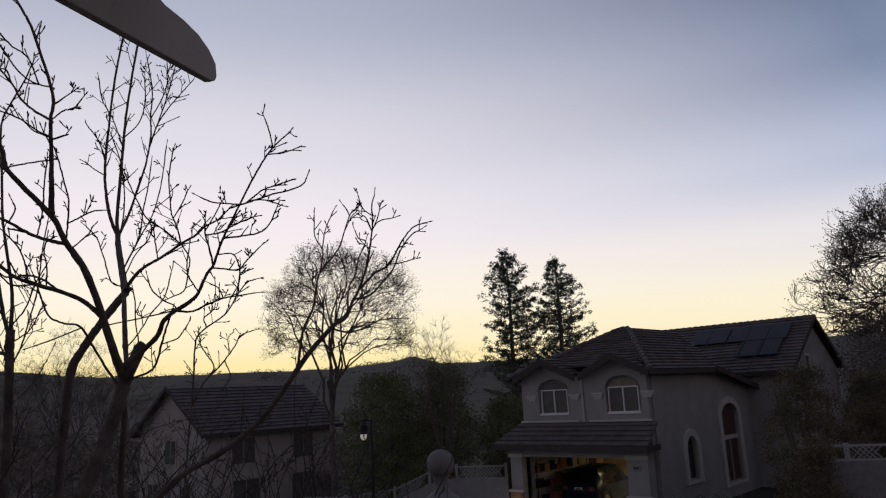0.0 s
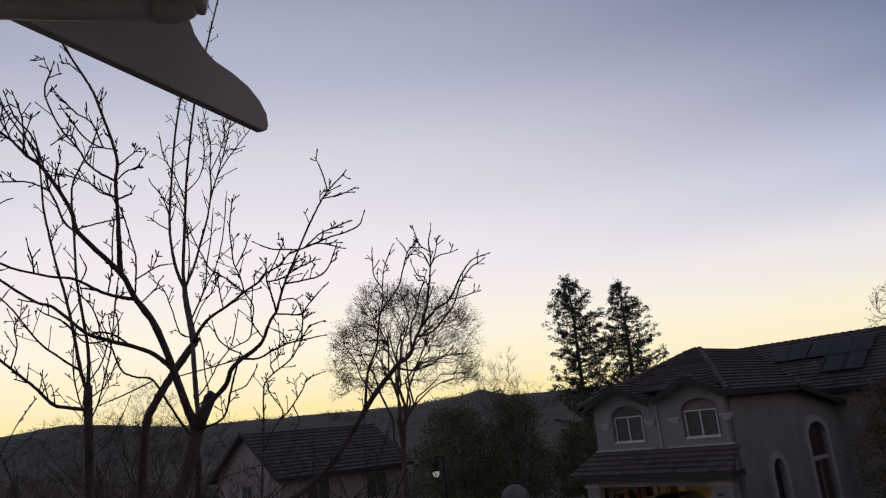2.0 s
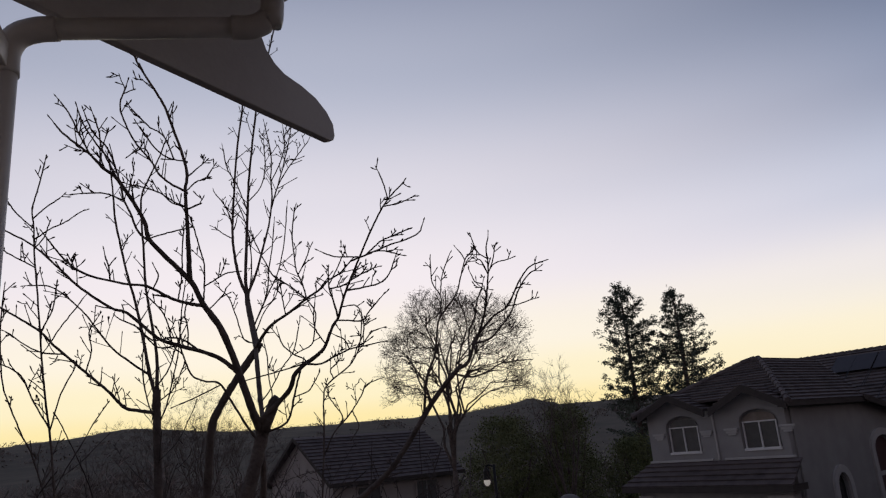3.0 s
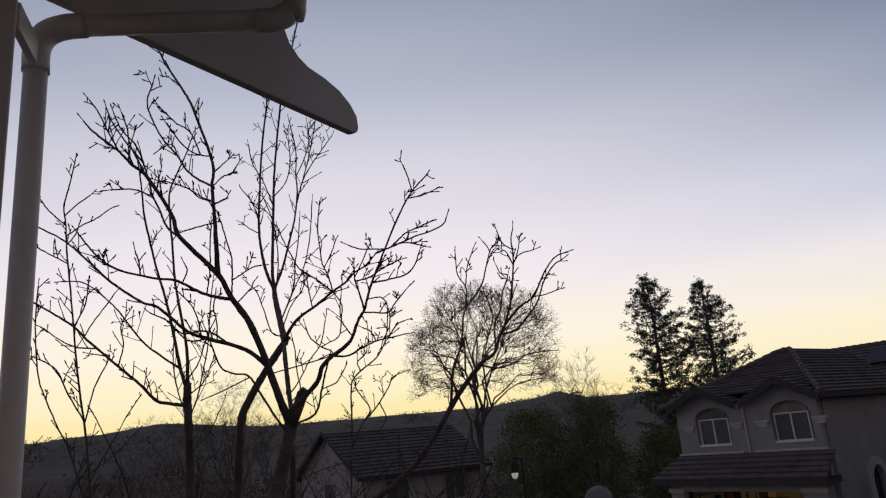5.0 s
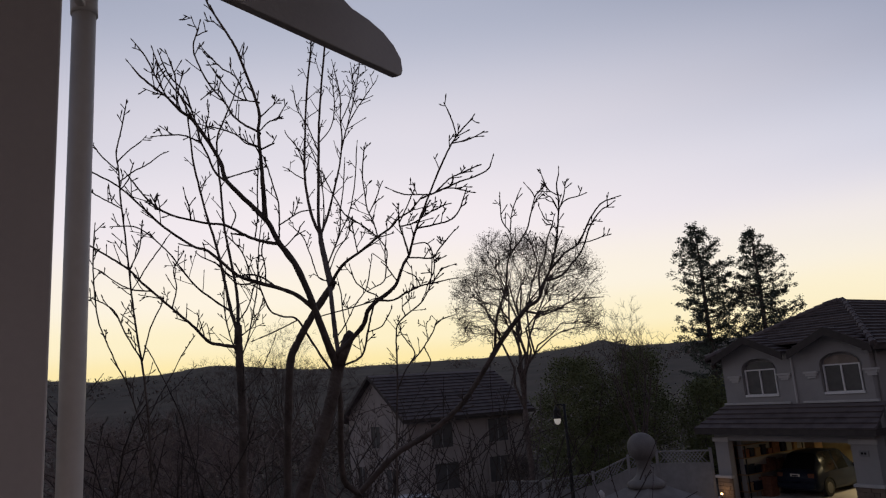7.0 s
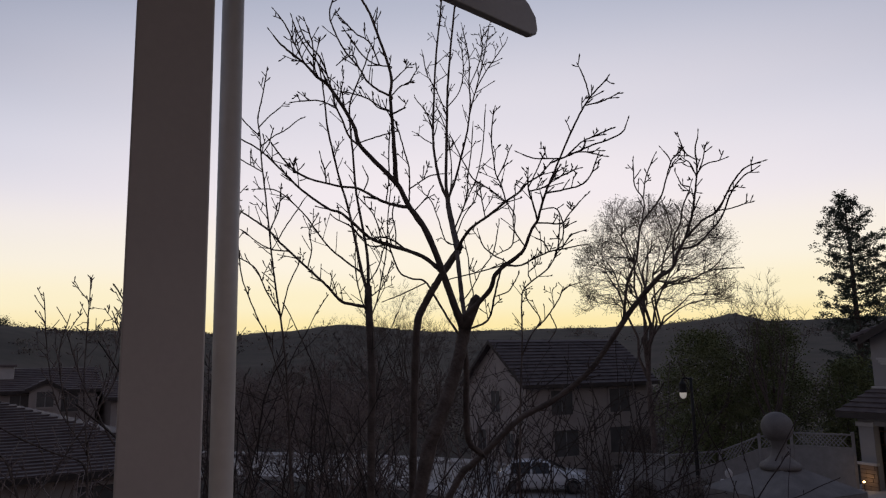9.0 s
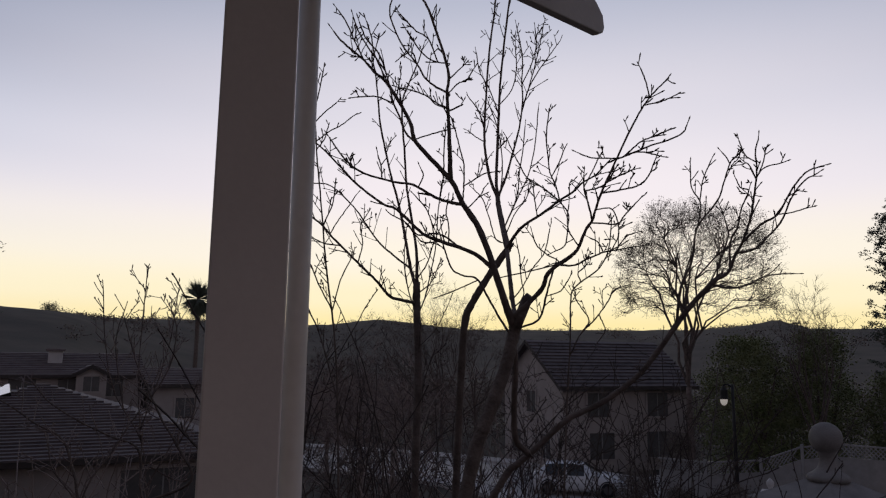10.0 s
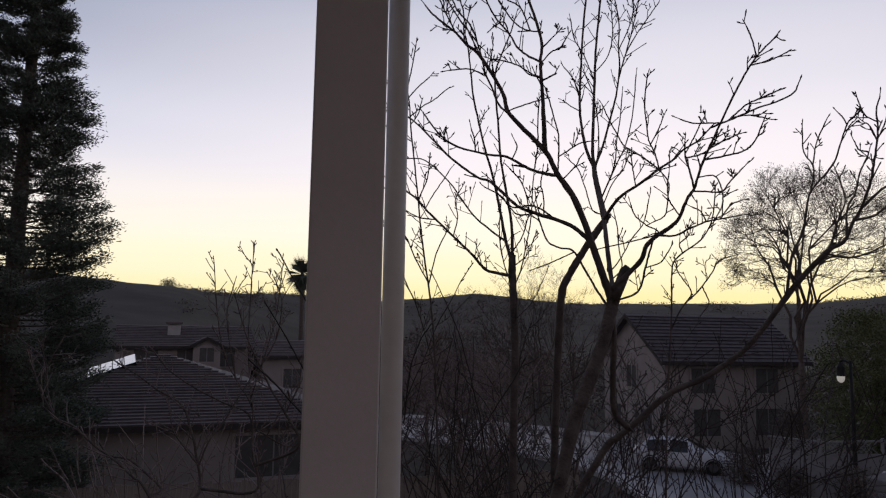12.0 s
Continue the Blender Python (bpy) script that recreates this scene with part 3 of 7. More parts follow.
limb(tree, fine, [(-2.08, 4.69, 8.46), (-2.02, 4.68, 8.61), (-1.97, 4.67, 8.78), (-1.93, 4.65, 8.93)], 0.0048, 0.0036, 8, 0.1, (0.05, 0.16))
limb(tree, fine, [(-2.11, 4.68, 8.52), (-2.03, 4.67, 8.66), (-1.99, 4.65, 8.78), (-1.99, 4.63, 8.9)], 0.0045, 0.0036, 8, 0.1, (0.05, 0.16))
limb(tree, fine, [(-2.29, 4.71, 8.38), (-2.21, 4.71, 8.5), (-2.17, 4.7, 8.65), (-2.16, 4.66, 8.81)], 0.0046, 0.0037, 8, 0.1, (0.05, 0.16))
limb(tree, fine, [(-2.32, 4.69, 8.31), (-2.36, 4.63, 8.5), (-2.41, 4.57, 8.62), (-2.42, 4.53, 8.76)], 0.0046, 0.0037, 6, 0.2, (0.04, 0.12))
limb(tree, fine, [(-2.4, 4.65, 8.22), (-2.43, 4.58, 8.33), (-2.47, 4.51, 8.41)], 0.0046, 0.0037, 8, 0.2, (0.04, 0.12))
limb(tree, fine, [(-2.4, 4.65, 8.1), (-2.44, 4.58, 8.12), (-2.47, 4.5, 8.15)], 0.0043, 0.0037, 8, 0.2, (0.04, 0.1))
limb(tree, fine, [(-2.18, 4.48, 7.4), (-2.09, 4.51, 7.62), (-2.07, 4.51, 7.79), (-2.04, 4.51, 7.96), (-2.02, 4.5, 8.12)], 0.0056, 0.0036, 8, 0.1, (0.05, 0.16))
limb(tree, fine, [(-2.13, 4.45, 7.45), (-2.05, 4.46, 7.62), (-1.98, 4.47, 7.77), (-1.93, 4.46, 7.97), (-1.9, 4.45, 8.21)], 0.0049, 0.0035, 5, 0.1, (0.05, 0.16))
limb(tree, fine, [(-2.26, 4.61, 7.64), (-2.25, 4.62, 7.85), (-2.26, 4.61, 8.06), (-2.29, 4.6, 8.21), (-2.34, 4.57, 8.37)], 0.0048, 0.0037, 6, 0.1, (0.04, 0.14))
limb(tree, fine, [(-2.07, 4.32, 7.23), (-2.13, 4.25, 7.28), (-2.15, 4.19, 7.41), (-2.17, 4.13, 7.53), (-2.21, 4.08, 7.59)], 0.0045, 0.0033, 6, 0.1, (0.04, 0.14))
limb(tree, fine, [(-2.13, 4.4, 7.38), (-2.05, 4.38, 7.47), (-1.96, 4.35, 7.55), (-1.92, 4.33, 7.62)], 0.0043, 0.0034, 6, 0.1, (0.04, 0.14))
limb(tree, fine, [(-1.91, 4, 6.98), (-1.91, 3.98, 6.85), (-1.84, 3.99, 6.92), (-1.77, 4, 7.04), (-1.7, 4.01, 7.13), (-1.66, 4, 7.27)], 0.0042, 0.0031, 6, 0.2, (0.04, 0.14))
limb(tree, fine, [(-1.77, 3.85, 6.86), (-1.78, 3.84, 6.96), (-1.79, 3.84, 7.09), (-1.8, 3.83, 7.16)], 0.0036, 0.0031, 6, 0.2, (0.04, 0.12))
# right limbs
limb(tree, fine, [(-2.05, 4.27, 7.21), (-1.94, 4.15, 7.29), (-1.84, 4.07, 7.33), (-1.7, 3.97, 7.36), (-1.54, 3.84, 7.4), (-1.42, 3.74, 7.42), (-1.34, 3.65, 7.44), (-1.24, 3.56, 7.45), (-1.14, 3.45, 7.48)], 0.0133, 0.0031, 8, 0.25, (0.05, 0.17))
limb(tree, fine, [(-1.5, 3.74, 7.37), (-1.6, 3.75, 7.46), (-1.7, 3.76, 7.53), (-1.75, 3.77, 7.61), (-1.81, 3.79, 7.72), (-1.86, 3.81, 7.82)], 0.0050, 0.0031, 8, 0.15, (0.04, 0.14))
limb(tree, fine, [(-1.5, 3.74, 7.37), (-1.52, 3.73, 7.46), (-1.55, 3.72, 7.54), (-1.56, 3.72, 7.63), (-1.57, 3.72, 7.75), (-1.55, 3.72, 7.9)], 0.0044, 0.0029, 9, 0.1, (0.04, 0.12))
limb(tree, fine, [(-1.53, 3.73, 7.52), (-1.49, 3.71, 7.59), (-1.46, 3.7, 7.65)], 0.0036, 0.0029, 8, 0.2, (0.03, 0.08))
limb(tree, fine, [(-1.76, 3.96, 7.33), (-1.72, 3.92, 7.42), (-1.71, 3.87, 7.49)], 0.0038, 0.0031, 9, 0.2, (0.04, 0.1))
limb(tree, fine, [(-1.47, 3.7, 7.37), (-1.44, 3.7, 7.29), (-1.44, 3.69, 7.21), (-1.45, 3.67, 7.11), (-1.5, 3.63, 7.07)], 0.0037, 0.0028, 6, 0.1, (0.04, 0.14))
limb(tree, fine, [(-1.46, 3.55, 6.99), (-1.5, 3.53, 7.04), (-1.55, 3.51, 7.09), (-1.57, 3.5, 7.15)], 0.0036, 0.0028, 8, 0.1, (0.04, 0.14))
limb(tree, fine, [(-1.69, 3.66, 6.73), (-1.59, 3.65, 6.86), (-1.53, 3.63, 6.96), (-1.4, 3.62, 7.04), (-1.36, 3.62, 7.08), (-1.31, 3.6, 7.17), (-1.27, 3.59, 7.22), (-1.22, 3.56, 7.33), (-1.13, 3.52, 7.48), (-1.01, 3.47, 7.67), (-0.92, 3.44, 7.78), (-0.84, 3.42, 7.84)], 0.0164, 0.0030, 7, 0.35, (0.05, 0.17))
limb(tree, fine, [(-0.91, 3.41, 7.76), (-0.93, 3.4, 7.86), (-0.95, 3.4, 7.92)], 0.0036, 0.0026, 6, 0.2, (0.03, 0.07))
limb(tree, fine, [(-0.93, 3.4, 7.72), (-0.87, 3.42, 7.74), (-0.81, 3.43, 7.76)], 0.0036, 0.0026, 6, 0.2, (0.03, 0.07))
limb(tree, fine, [(-1.07, 3.41, 7.49), (-1.01, 3.42, 7.5), (-0.92, 3.43, 7.53), (-0.83, 3.44, 7.55), (-0.77, 3.45, 7.58), (-0.75, 3.44, 7.61)], 0.0051, 0.0028, 9, 0.3, (0.03, 0.08))
limb(tree, fine, [(-1.06, 3.42, 7.52), (-0.97, 3.42, 7.55), (-0.91, 3.42, 7.57), (-0.84, 3.42, 7.59)], 0.0040, 0.0028, 10, 0.3, (0.03, 0.08))
limb(tree, fine, [(-1.04, 3.42, 7.5), (-0.96, 3.42, 7.5), (-0.88, 3.42, 7.47)], 0.0036, 0.0026, 8, 0.2, (0.03, 0.06))
limb(tree, fine, [(-1.09, 3.41, 7.47), (-1.14, 3.37, 7.48), (-1.19, 3.34, 7.48), (-1.24, 3.31, 7.5)], 0.0036, 0.0026, 10, 0.2, (0.03, 0.08))
limb(tree, fine, [(-1.17, 3.49, 7.37), (-1.1, 3.46, 7.4), (-1.01, 3.43, 7.42)], 0.0039, 0.0026, 8, 0.2, (0.03, 0.1))
limb(tree, fine, [(-1.18, 3.49, 7.32), (-1.08, 3.49, 7.34), (-1, 3.48, 7.35), (-0.95, 3.48, 7.39), (-0.91, 3.46, 7.46)], 0.0053, 0.0026, 9, 0.2, (0.04, 0.1))
limb(tree, fine, [(-1.27, 3.56, 7.21), (-1.27, 3.52, 7.3), (-1.28, 3.49, 7.36), (-1.27, 3.46, 7.43)], 0.0059, 0.0029, 12, 0.2, (0.05, 0.15))
limb(tree, fine, [(-1.28, 3.5, 7.36), (-1.22, 3.49, 7.36), (-1.16, 3.48, 7.38), (-1.11, 3.45, 7.43)], 0.0047, 0.0026, 10, 0.2, (0.04, 0.13))
limb(tree, fine, [(-1.28, 3.5, 7.38), (-1.23, 3.49, 7.46), (-1.2, 3.48, 7.51)], 0.0036, 0.0027, 10, 0.2, (0.04, 0.12))
limb(tree, fine, [(-1.27, 3.56, 7.19), (-1.21, 3.56, 7.19), (-1.13, 3.56, 7.18), (-1.09, 3.55, 7.22), (-1.02, 3.53, 7.28)], 0.0047, 0.0027, 9, 0.2, (0.04, 0.12))
limb(tree, fine, [(-1.25, 3.57, 7.27), (-1.17, 3.59, 7.27), (-1.14, 3.6, 7.2), (-1.14, 3.6, 7.12), (-1.18, 3.59, 7.04)], 0.0036, 0.0027, 8, 0.2, (0.04, 0.12))
limb(tree, fine, [(-1.35, 3.59, 7.08), (-1.39, 3.57, 7.16), (-1.4, 3.57, 7.23), (-1.39, 3.57, 7.31)], 0.0038, 0.0028, 8, 0.2, (0.04, 0.14))
limb(tree, fine, [(-1.46, 3.55, 6.99), (-1.37, 3.56, 6.98), (-1.29, 3.56, 7.01), (-1.21, 3.57, 7.04), (-1.13, 3.57, 7.05), (-1.05, 3.58, 7.06)], 0.0066, 0.0029, 10, 0.2, (0.05, 0.16))
limb(tree, fine, [(-1.21, 3.58, 7.04), (-1.23, 3.55, 7.09), (-1.26, 3.51, 7.11)], 0.0036, 0.0027, 10, 0.1, (0.04, 0.1))
limb(tree, fine, [(-1.14, 3.55, 7.05), (-1.09, 3.56, 7.11), (-1.05, 3.58, 7.13)], 0.0036, 0.0027, 10, 0.1, (0.04, 0.1))
limb(tree, fine, [(-1.68, 3.72, 6.64), (-1.62, 3.7, 6.71), (-1.56, 3.66, 6.83), (-1.52, 3.62, 6.91), (-1.48, 3.59, 6.99)], 0.0064, 0.0051, 4, 0.2, (0.05, 0.14))
limb(tree, fine, [(-1.56, 3.67, 6.84), (-1.48, 3.67, 6.86), (-1.43, 3.66, 6.92)], 0.0036, 0.0028, 4, 0.2, (0.04, 0.1))
# long limb that leans out to the far side
limb(tree, fine, [(-1.76, 3.69, 6.63), (-1.78, 3.75, 6.45), (-1.82, 3.82, 6.23), (-1.84, 3.89, 6.04), (-1.79, 3.95, 5.96)], 0.0140, 0.0185, 2, 0.3, (0.06, 0.2))
limb(tree, fine, rooted([(-2, 4.07, 5.78), (-1.92, 4.09, 5.87), (-1.83, 4.11, 5.95), (-1.63, 4.16, 6.14), (-1.46, 4.2, 6.23), (-1.31, 4.22, 6.33), (-1.17, 4.24, 6.46), (-0.94, 4.25, 6.77), (-0.82, 4.25, 6.9), (-0.77, 4.25, 6.95)]), 0.0335, 0.0135, 3, 0.5, (0.05, 0.2))
limb(tree, fine, [(-0.77, 4.25, 6.95), (-0.7, 4.25, 6.99), (-0.66, 4.25, 7.08), (-0.62, 4.25, 7.15), (-0.57, 4.24, 7.28), (-0.54, 4.22, 7.41), (-0.52, 4.21, 7.54), (-0.52, 4.2, 7.65), (-0.5, 4.19, 7.72)], 0.0129, 0.0036, 8, 0.3, (0.05, 0.14))
limb(tree, fine, [(-1, 4.21, 6.71), (-0.95, 4.2, 6.91), (-0.89, 4.2, 7.04), (-0.87, 4.19, 7.13), (-0.84, 4.18, 7.25), (-0.73, 4.19, 7.39), (-0.69, 4.18, 7.49), (-0.65, 4.18, 7.6), (-0.61, 4.18, 7.64)], 0.0095, 0.0033, 8, 0.3, (0.05, 0.15))
limb(tree, fine, [(-0.84, 4.19, 7.25), (-0.82, 4.18, 7.38), (-0.86, 4.15, 7.47), (-0.86, 4.14, 7.6)], 0.0046, 0.0031, 8, 0.2, (0.03, 0.09))
limb(tree, fine, [(-0.82, 4.19, 7.4), (-0.8, 4.17, 7.51), (-0.75, 4.16, 7.62)], 0.0040, 0.0031, 8, 0.2, (0.03, 0.08))
limb(tree, fine, [(-0.65, 4.17, 7.59), (-0.67, 4.17, 7.63), (-0.69, 4.17, 7.66)], 0.0036, 0.0031, 4, 0.2, (0.03, 0.05))
limb(tree, fine, [(-0.62, 4.23, 7.15), (-0.52, 4.23, 7.24), (-0.43, 4.23, 7.29), (-0.37, 4.22, 7.39), (-0.33, 4.22, 7.45), (-0.27, 4.21, 7.51), (-0.2, 4.21, 7.53)], 0.0080, 0.0036, 11, 0.3, (0.04, 0.11))
limb(tree, fine, [(-0.65, 4.25, 7.09), (-0.56, 4.25, 7.11), (-0.49, 4.25, 7.17), (-0.41, 4.24, 7.26), (-0.36, 4.23, 7.37), (-0.29, 4.22, 7.46), (-0.23, 4.21, 7.49)], 0.0081, 0.0036, 10, 0.3, (0.04, 0.11))
limb(tree, fine, [(-0.42, 4.2, 7.28), (-0.36, 4.2, 7.29), (-0.28, 4.21, 7.31)], 0.0040, 0.0031, 8, 0.2, (0.03, 0.08))
limb(tree, fine, [(-0.79, 4.25, 6.92), (-0.69, 4.27, 6.9), (-0.6, 4.28, 6.92), (-0.52, 4.29, 6.96), (-0.45, 4.3, 6.97), (-0.37, 4.3, 6.97)], 0.0068, 0.0034, 8, 0.2, (0.05, 0.14))
limb(tree, fine, [(-0.7, 4.27, 7.01), (-0.68, 4.25, 7.16), (-0.64, 4.25, 7.24), (-0.61, 4.24, 7.35), (-0.57, 4.24, 7.44), (-0.61, 4.23, 7.46), (-0.63, 4.22, 7.51)], 0.0068, 0.0034, 9, 0.3, (0.04, 0.11))
limb(tree, fine, [(-0.52, 4.19, 7.5), (-0.48, 4.19, 7.55), (-0.39, 4.2, 7.57)], 0.0040, 0.0031, 8, 0.2, (0.03, 0.08))
limb(tree, fine, [(-0.52, 4.19, 7.52), (-0.48, 4.19, 7.59), (-0.47, 4.19, 7.64)], 0.0037, 0.0031, 8, 0.2, (0.03, 0.08))
limb(tree, fine, [(-0.53, 4.19, 7.5), (-0.56, 4.18, 7.58), (-0.59, 4.18, 7.58)], 0.0037, 0.0031, 8, 0.2, (0.03, 0.08))
limb(tree, fine, [(-0.52, 4.19, 7.59), (-0.57, 4.18, 7.63), (-0.6, 4.18, 7.72)], 0.0037, 0.0031, 8, 0.2, (0.03, 0.08))
limb(tree, fine, [(-0.77, 4.25, 6.96), (-0.74, 4.25, 7.06), (-0.69, 4.24, 7.19), (-0.7, 4.22, 7.29), (-0.72, 4.21, 7.36)], 0.0054, 0.0031, 8, 0.2, (0.05, 0.14))
limb(tree, fine, [(-0.93, 4.22, 6.78), (-0.99, 4.21, 6.88), (-1.02, 4.2, 6.98), (-1.06, 4.2, 7.05)], 0.0049, 0.0031, 7, 0.2, (0.05, 0.2))
tagged(part("twig_growth", fine, M_twig, tree), kind="stuff")

tree = thing("slender_bare_tree", "thin leafless tree with a straight stem beside the larger one", "tree")
fine = Build()
limb(tree, fine, rooted([(-2.77, 4.33, 5.91), (-2.76, 4.33, 6.34), (-2.77, 4.33, 6.63), (-2.78, 4.33, 6.79), (-2.78, 4.32, 6.94), (-2.78, 4.32, 7.03)]), 0.0344, 0.0253, 0, 0.2, (0.06, 0.2))
limb(tree, fine, [(-2.79, 4.32, 6.98), (-2.81, 4.28, 7.13), (-2.83, 4.23, 7.36), (-2.86, 4.18, 7.59), (-2.89, 4.13, 7.77), (-2.93, 4.05, 8.09), (-2.94, 4.02, 8.27), (-2.94, 3.99, 8.42), (-2.95, 3.96, 8.56)], 0.0145, 0.0042, 7, 0.3, (0.05, 0.16))
limb(tree, fine, [(-2.78, 4.33, 7.02), (-2.78, 4.31, 7.25), (-2.81, 4.27, 7.52), (-2.83, 4.24, 7.72), (-2.84, 4.22, 7.96), (-2.85, 4.19, 8.31), (-2.81, 4.21, 8.47), (-2.75, 4.23, 8.62), (-2.71, 4.25, 8.77)], 0.0129, 0.0040, 6, 0.3, (0.05, 0.16))
limb(tree, fine, [(-2.79, 4.32, 6.88), (-2.85, 4.21, 6.9), (-2.89, 4.14, 6.92), (-2.92, 4.03, 7.01), (-2.97, 3.9, 7.11), (-3.03, 3.66, 7.27), (-3.05, 3.57, 7.34), (-3.08, 3.44, 7.4), (-3.11, 3.32, 7.45)], 0.0145, 0.0051, 7, 0.15, (0.06, 0.2))
limb(tree, fine, [(-2.81, 4.3, 7.13), (-2.89, 4.18, 7.21), (-2.94, 4.07, 7.29), (-2.98, 3.97, 7.4), (-3, 3.89, 7.48), (-3.05, 3.77, 7.58), (-3.09, 3.67, 7.63), (-3.14, 3.56, 7.62)], 0.0080, 0.0037, 8, 0.15, (0.06, 0.2))
limb(tree, fine, [(-2.77, 4.33, 7.05), (-2.71, 4.34, 7.16), (-2.65, 4.33, 7.31), (-2.58, 4.33, 7.44)], 0.0058, 0.0036, 7, 0.1, (0.06, 0.2))
limb(tree, fine, [(-2.77, 4.33, 6.94), (-2.67, 4.34, 7.03), (-2.6, 4.32, 7.15)], 0.0051, 0.0036, 7, 0.1, (0.06, 0.2))
limb(tree, fine, [(-2.76, 4.33, 6.78), (-2.72, 4.34, 6.93), (-2.68, 4.34, 7.09), (-2.64, 4.34, 7.28), (-2.62, 4.33, 7.51), (-2.59, 4.32, 7.71)], 0.0058, 0.0036, 7, 0.1, (0.06, 0.2))
limb(tree, fine, [(-2.85, 4.34, 6.79), (-2.85, 4.32, 6.98), (-2.87, 4.29, 7.18), (-2.85, 4.28, 7.41)], 0.0055, 0.0037, 7, 0.1, (0.06, 0.2))
limb(tree, fine, [(-2.93, 3.85, 7.1), (-2.9, 3.82, 7.24), (-2.9, 3.79, 7.35), (-2.85, 3.79, 7.43)], 0.0045, 0.0034, 8, 0.1, (0.05, 0.15))
limb(tree, fine, [(-2.97, 3.7, 7.2), (-3.04, 3.59, 7.22), (-3.09, 3.51, 7.26), (-3.13, 3.43, 7.32)], 0.0053, 0.0033, 8, 0.1, (0.05, 0.15))
limb(tree, fine, [(-3, 3.61, 7.26), (-2.96, 3.62, 7.36), (-2.89, 3.65, 7.47), (-2.85, 3.66, 7.53)], 0.0041, 0.0033, 8, 0.1, (0.05, 0.15))
tagged(part("twig_growth", fine, M_twig, tree), kind="stuff")

tree = thing("bare_sapling", "leafless sapling with upright thin stems", "tree")
fine = Build()
limb(tree, fine, rooted([(-2.78, 3.46, 6.04), (-2.78, 3.42, 6.46), (-2.79, 3.38, 6.74), (-2.8, 3.35, 6.89), (-2.81, 3.32, 7.08), (-2.82, 3.25, 7.52), (-2.83, 3.23, 7.68), (-2.83, 3.21, 7.84), (-2.83, 3.19, 7.93), (-2.81, 3.2, 8.05), (-2.78, 3.2, 8.2)]), 0.0111, 0.0033, 7, 0.35, (0.05, 0.17))
limb(tree, fine, [(-2.82, 3.18, 7.87), (-2.77, 3.21, 7.93), (-2.72, 3.26, 8)], 0.0040, 0.0031, 8, 0.2, (0.03, 0.08))
limb(tree, fine, [(-2.8, 3.19, 7.76), (-2.74, 3.22, 7.81), (-2.67, 3.25, 7.85), (-2.62, 3.28, 7.9)], 0.0040, 0.0030, 8, 0.2, (0.03, 0.08))
limb(tree, fine, [(-2.81, 3.18, 7.82), (-2.85, 3.11, 7.88), (-2.87, 3.06, 7.94)], 0.0040, 0.0030, 8, 0.2, (0.03, 0.08))
limb(tree, fine, [(-2.8, 3.19, 7.61), (-2.84, 3.12, 7.64), (-2.86, 3.07, 7.66)], 0.0037, 0.0030, 8, 0.2, (0.03, 0.08))
limb(tree, fine, [(-2.8, 3.19, 7.71), (-2.77, 3.22, 7.77), (-2.76, 3.23, 7.83)], 0.0036, 0.0031, 8, 0.2, (0.03, 0.08))
limb(tree, fine, [(-2.79, 3.26, 7.27), (-2.74, 3.28, 7.38), (-2.71, 3.26, 7.49)], 0.0038, 0.0031, 8, 0.2, (0.04, 0.12))
limb(tree, fine, [(-2.82, 3.37, 6.77), (-2.83, 3.29, 6.92), (-2.84, 3.22, 7.03), (-2.86, 3.17, 7.07), (-2.89, 3.11, 7.1)], 0.0047, 0.0031, 8, 0.1, (0.05, 0.16))
limb(tree, fine, rooted([(-2.87, 3.39, 6.59), (-2.9, 3.32, 6.74), (-2.93, 3.25, 6.9), (-2.94, 3.2, 7.02), (-2.92, 3.14, 7.26), (-2.89, 3.11, 7.47)]), 0.0069, 0.0031, 8, 0.2, (0.05, 0.16))
limb(tree, fine, [(-2.77, 3.35, 6.76), (-2.7, 3.33, 6.94), (-2.63, 3.33, 7.06)], 0.0041, 0.0031, 8, 0.1, (0.05, 0.16))
tagged(part("twig_growth", fine, M_twig, tree), kind="stuff")

tree = thing("forked_bare_sapling", "leafless sapling with a curving forked stem", "tree")
fine = Build()
limb(tree, fine, rooted([(-1.83, 4.69, 5.83), (-1.8, 4.67, 6.26), (-1.77, 4.66, 6.64), (-1.76, 4.65, 6.87), (-1.73, 4.65, 6.98), (-1.58, 4.69, 7.1), (-1.51, 4.7, 7.22), (-1.49, 4.71, 7.35), (-1.48, 4.7, 7.44)]), 0.0110, 0.0039, 6, 0.4, (0.05, 0.17))
limb(tree, fine, [(-1.77, 4.71, 6.52), (-1.71, 4.7, 6.67), (-1.61, 4.71, 6.77), (-1.52, 4.72, 6.89), (-1.48, 4.72, 6.96), (-1.4, 4.73, 6.99)], 0.0063, 0.0036, 8, 0.2, (0.05, 0.17))
limb(tree, fine, [(-1.72, 4.73, 6.67), (-1.66, 4.73, 6.76), (-1.7, 4.71, 6.84), (-1.73, 4.68, 6.9), (-1.74, 4.67, 6.96)], 0.0050, 0.0036, 7, 0.2, (0.05, 0.17))
limb(tree, fine, [(-1.7, 4.68, 7.03), (-1.71, 4.67, 7.08), (-1.65, 4.66, 7.13), (-1.66, 4.64, 7.19)], 0.0047, 0.0036, 8, 0.2, (0.05, 0.15))
limb(tree, fine, [(-1.6, 4.72, 6.81), (-1.55, 4.73, 6.7), (-1.58, 4.72, 6.64)], 0.0041, 0.0036, 5, 0.2, (0.05, 0.15))
tagged(part("twig_growth", fine, M_twig, tree), kind="stuff")

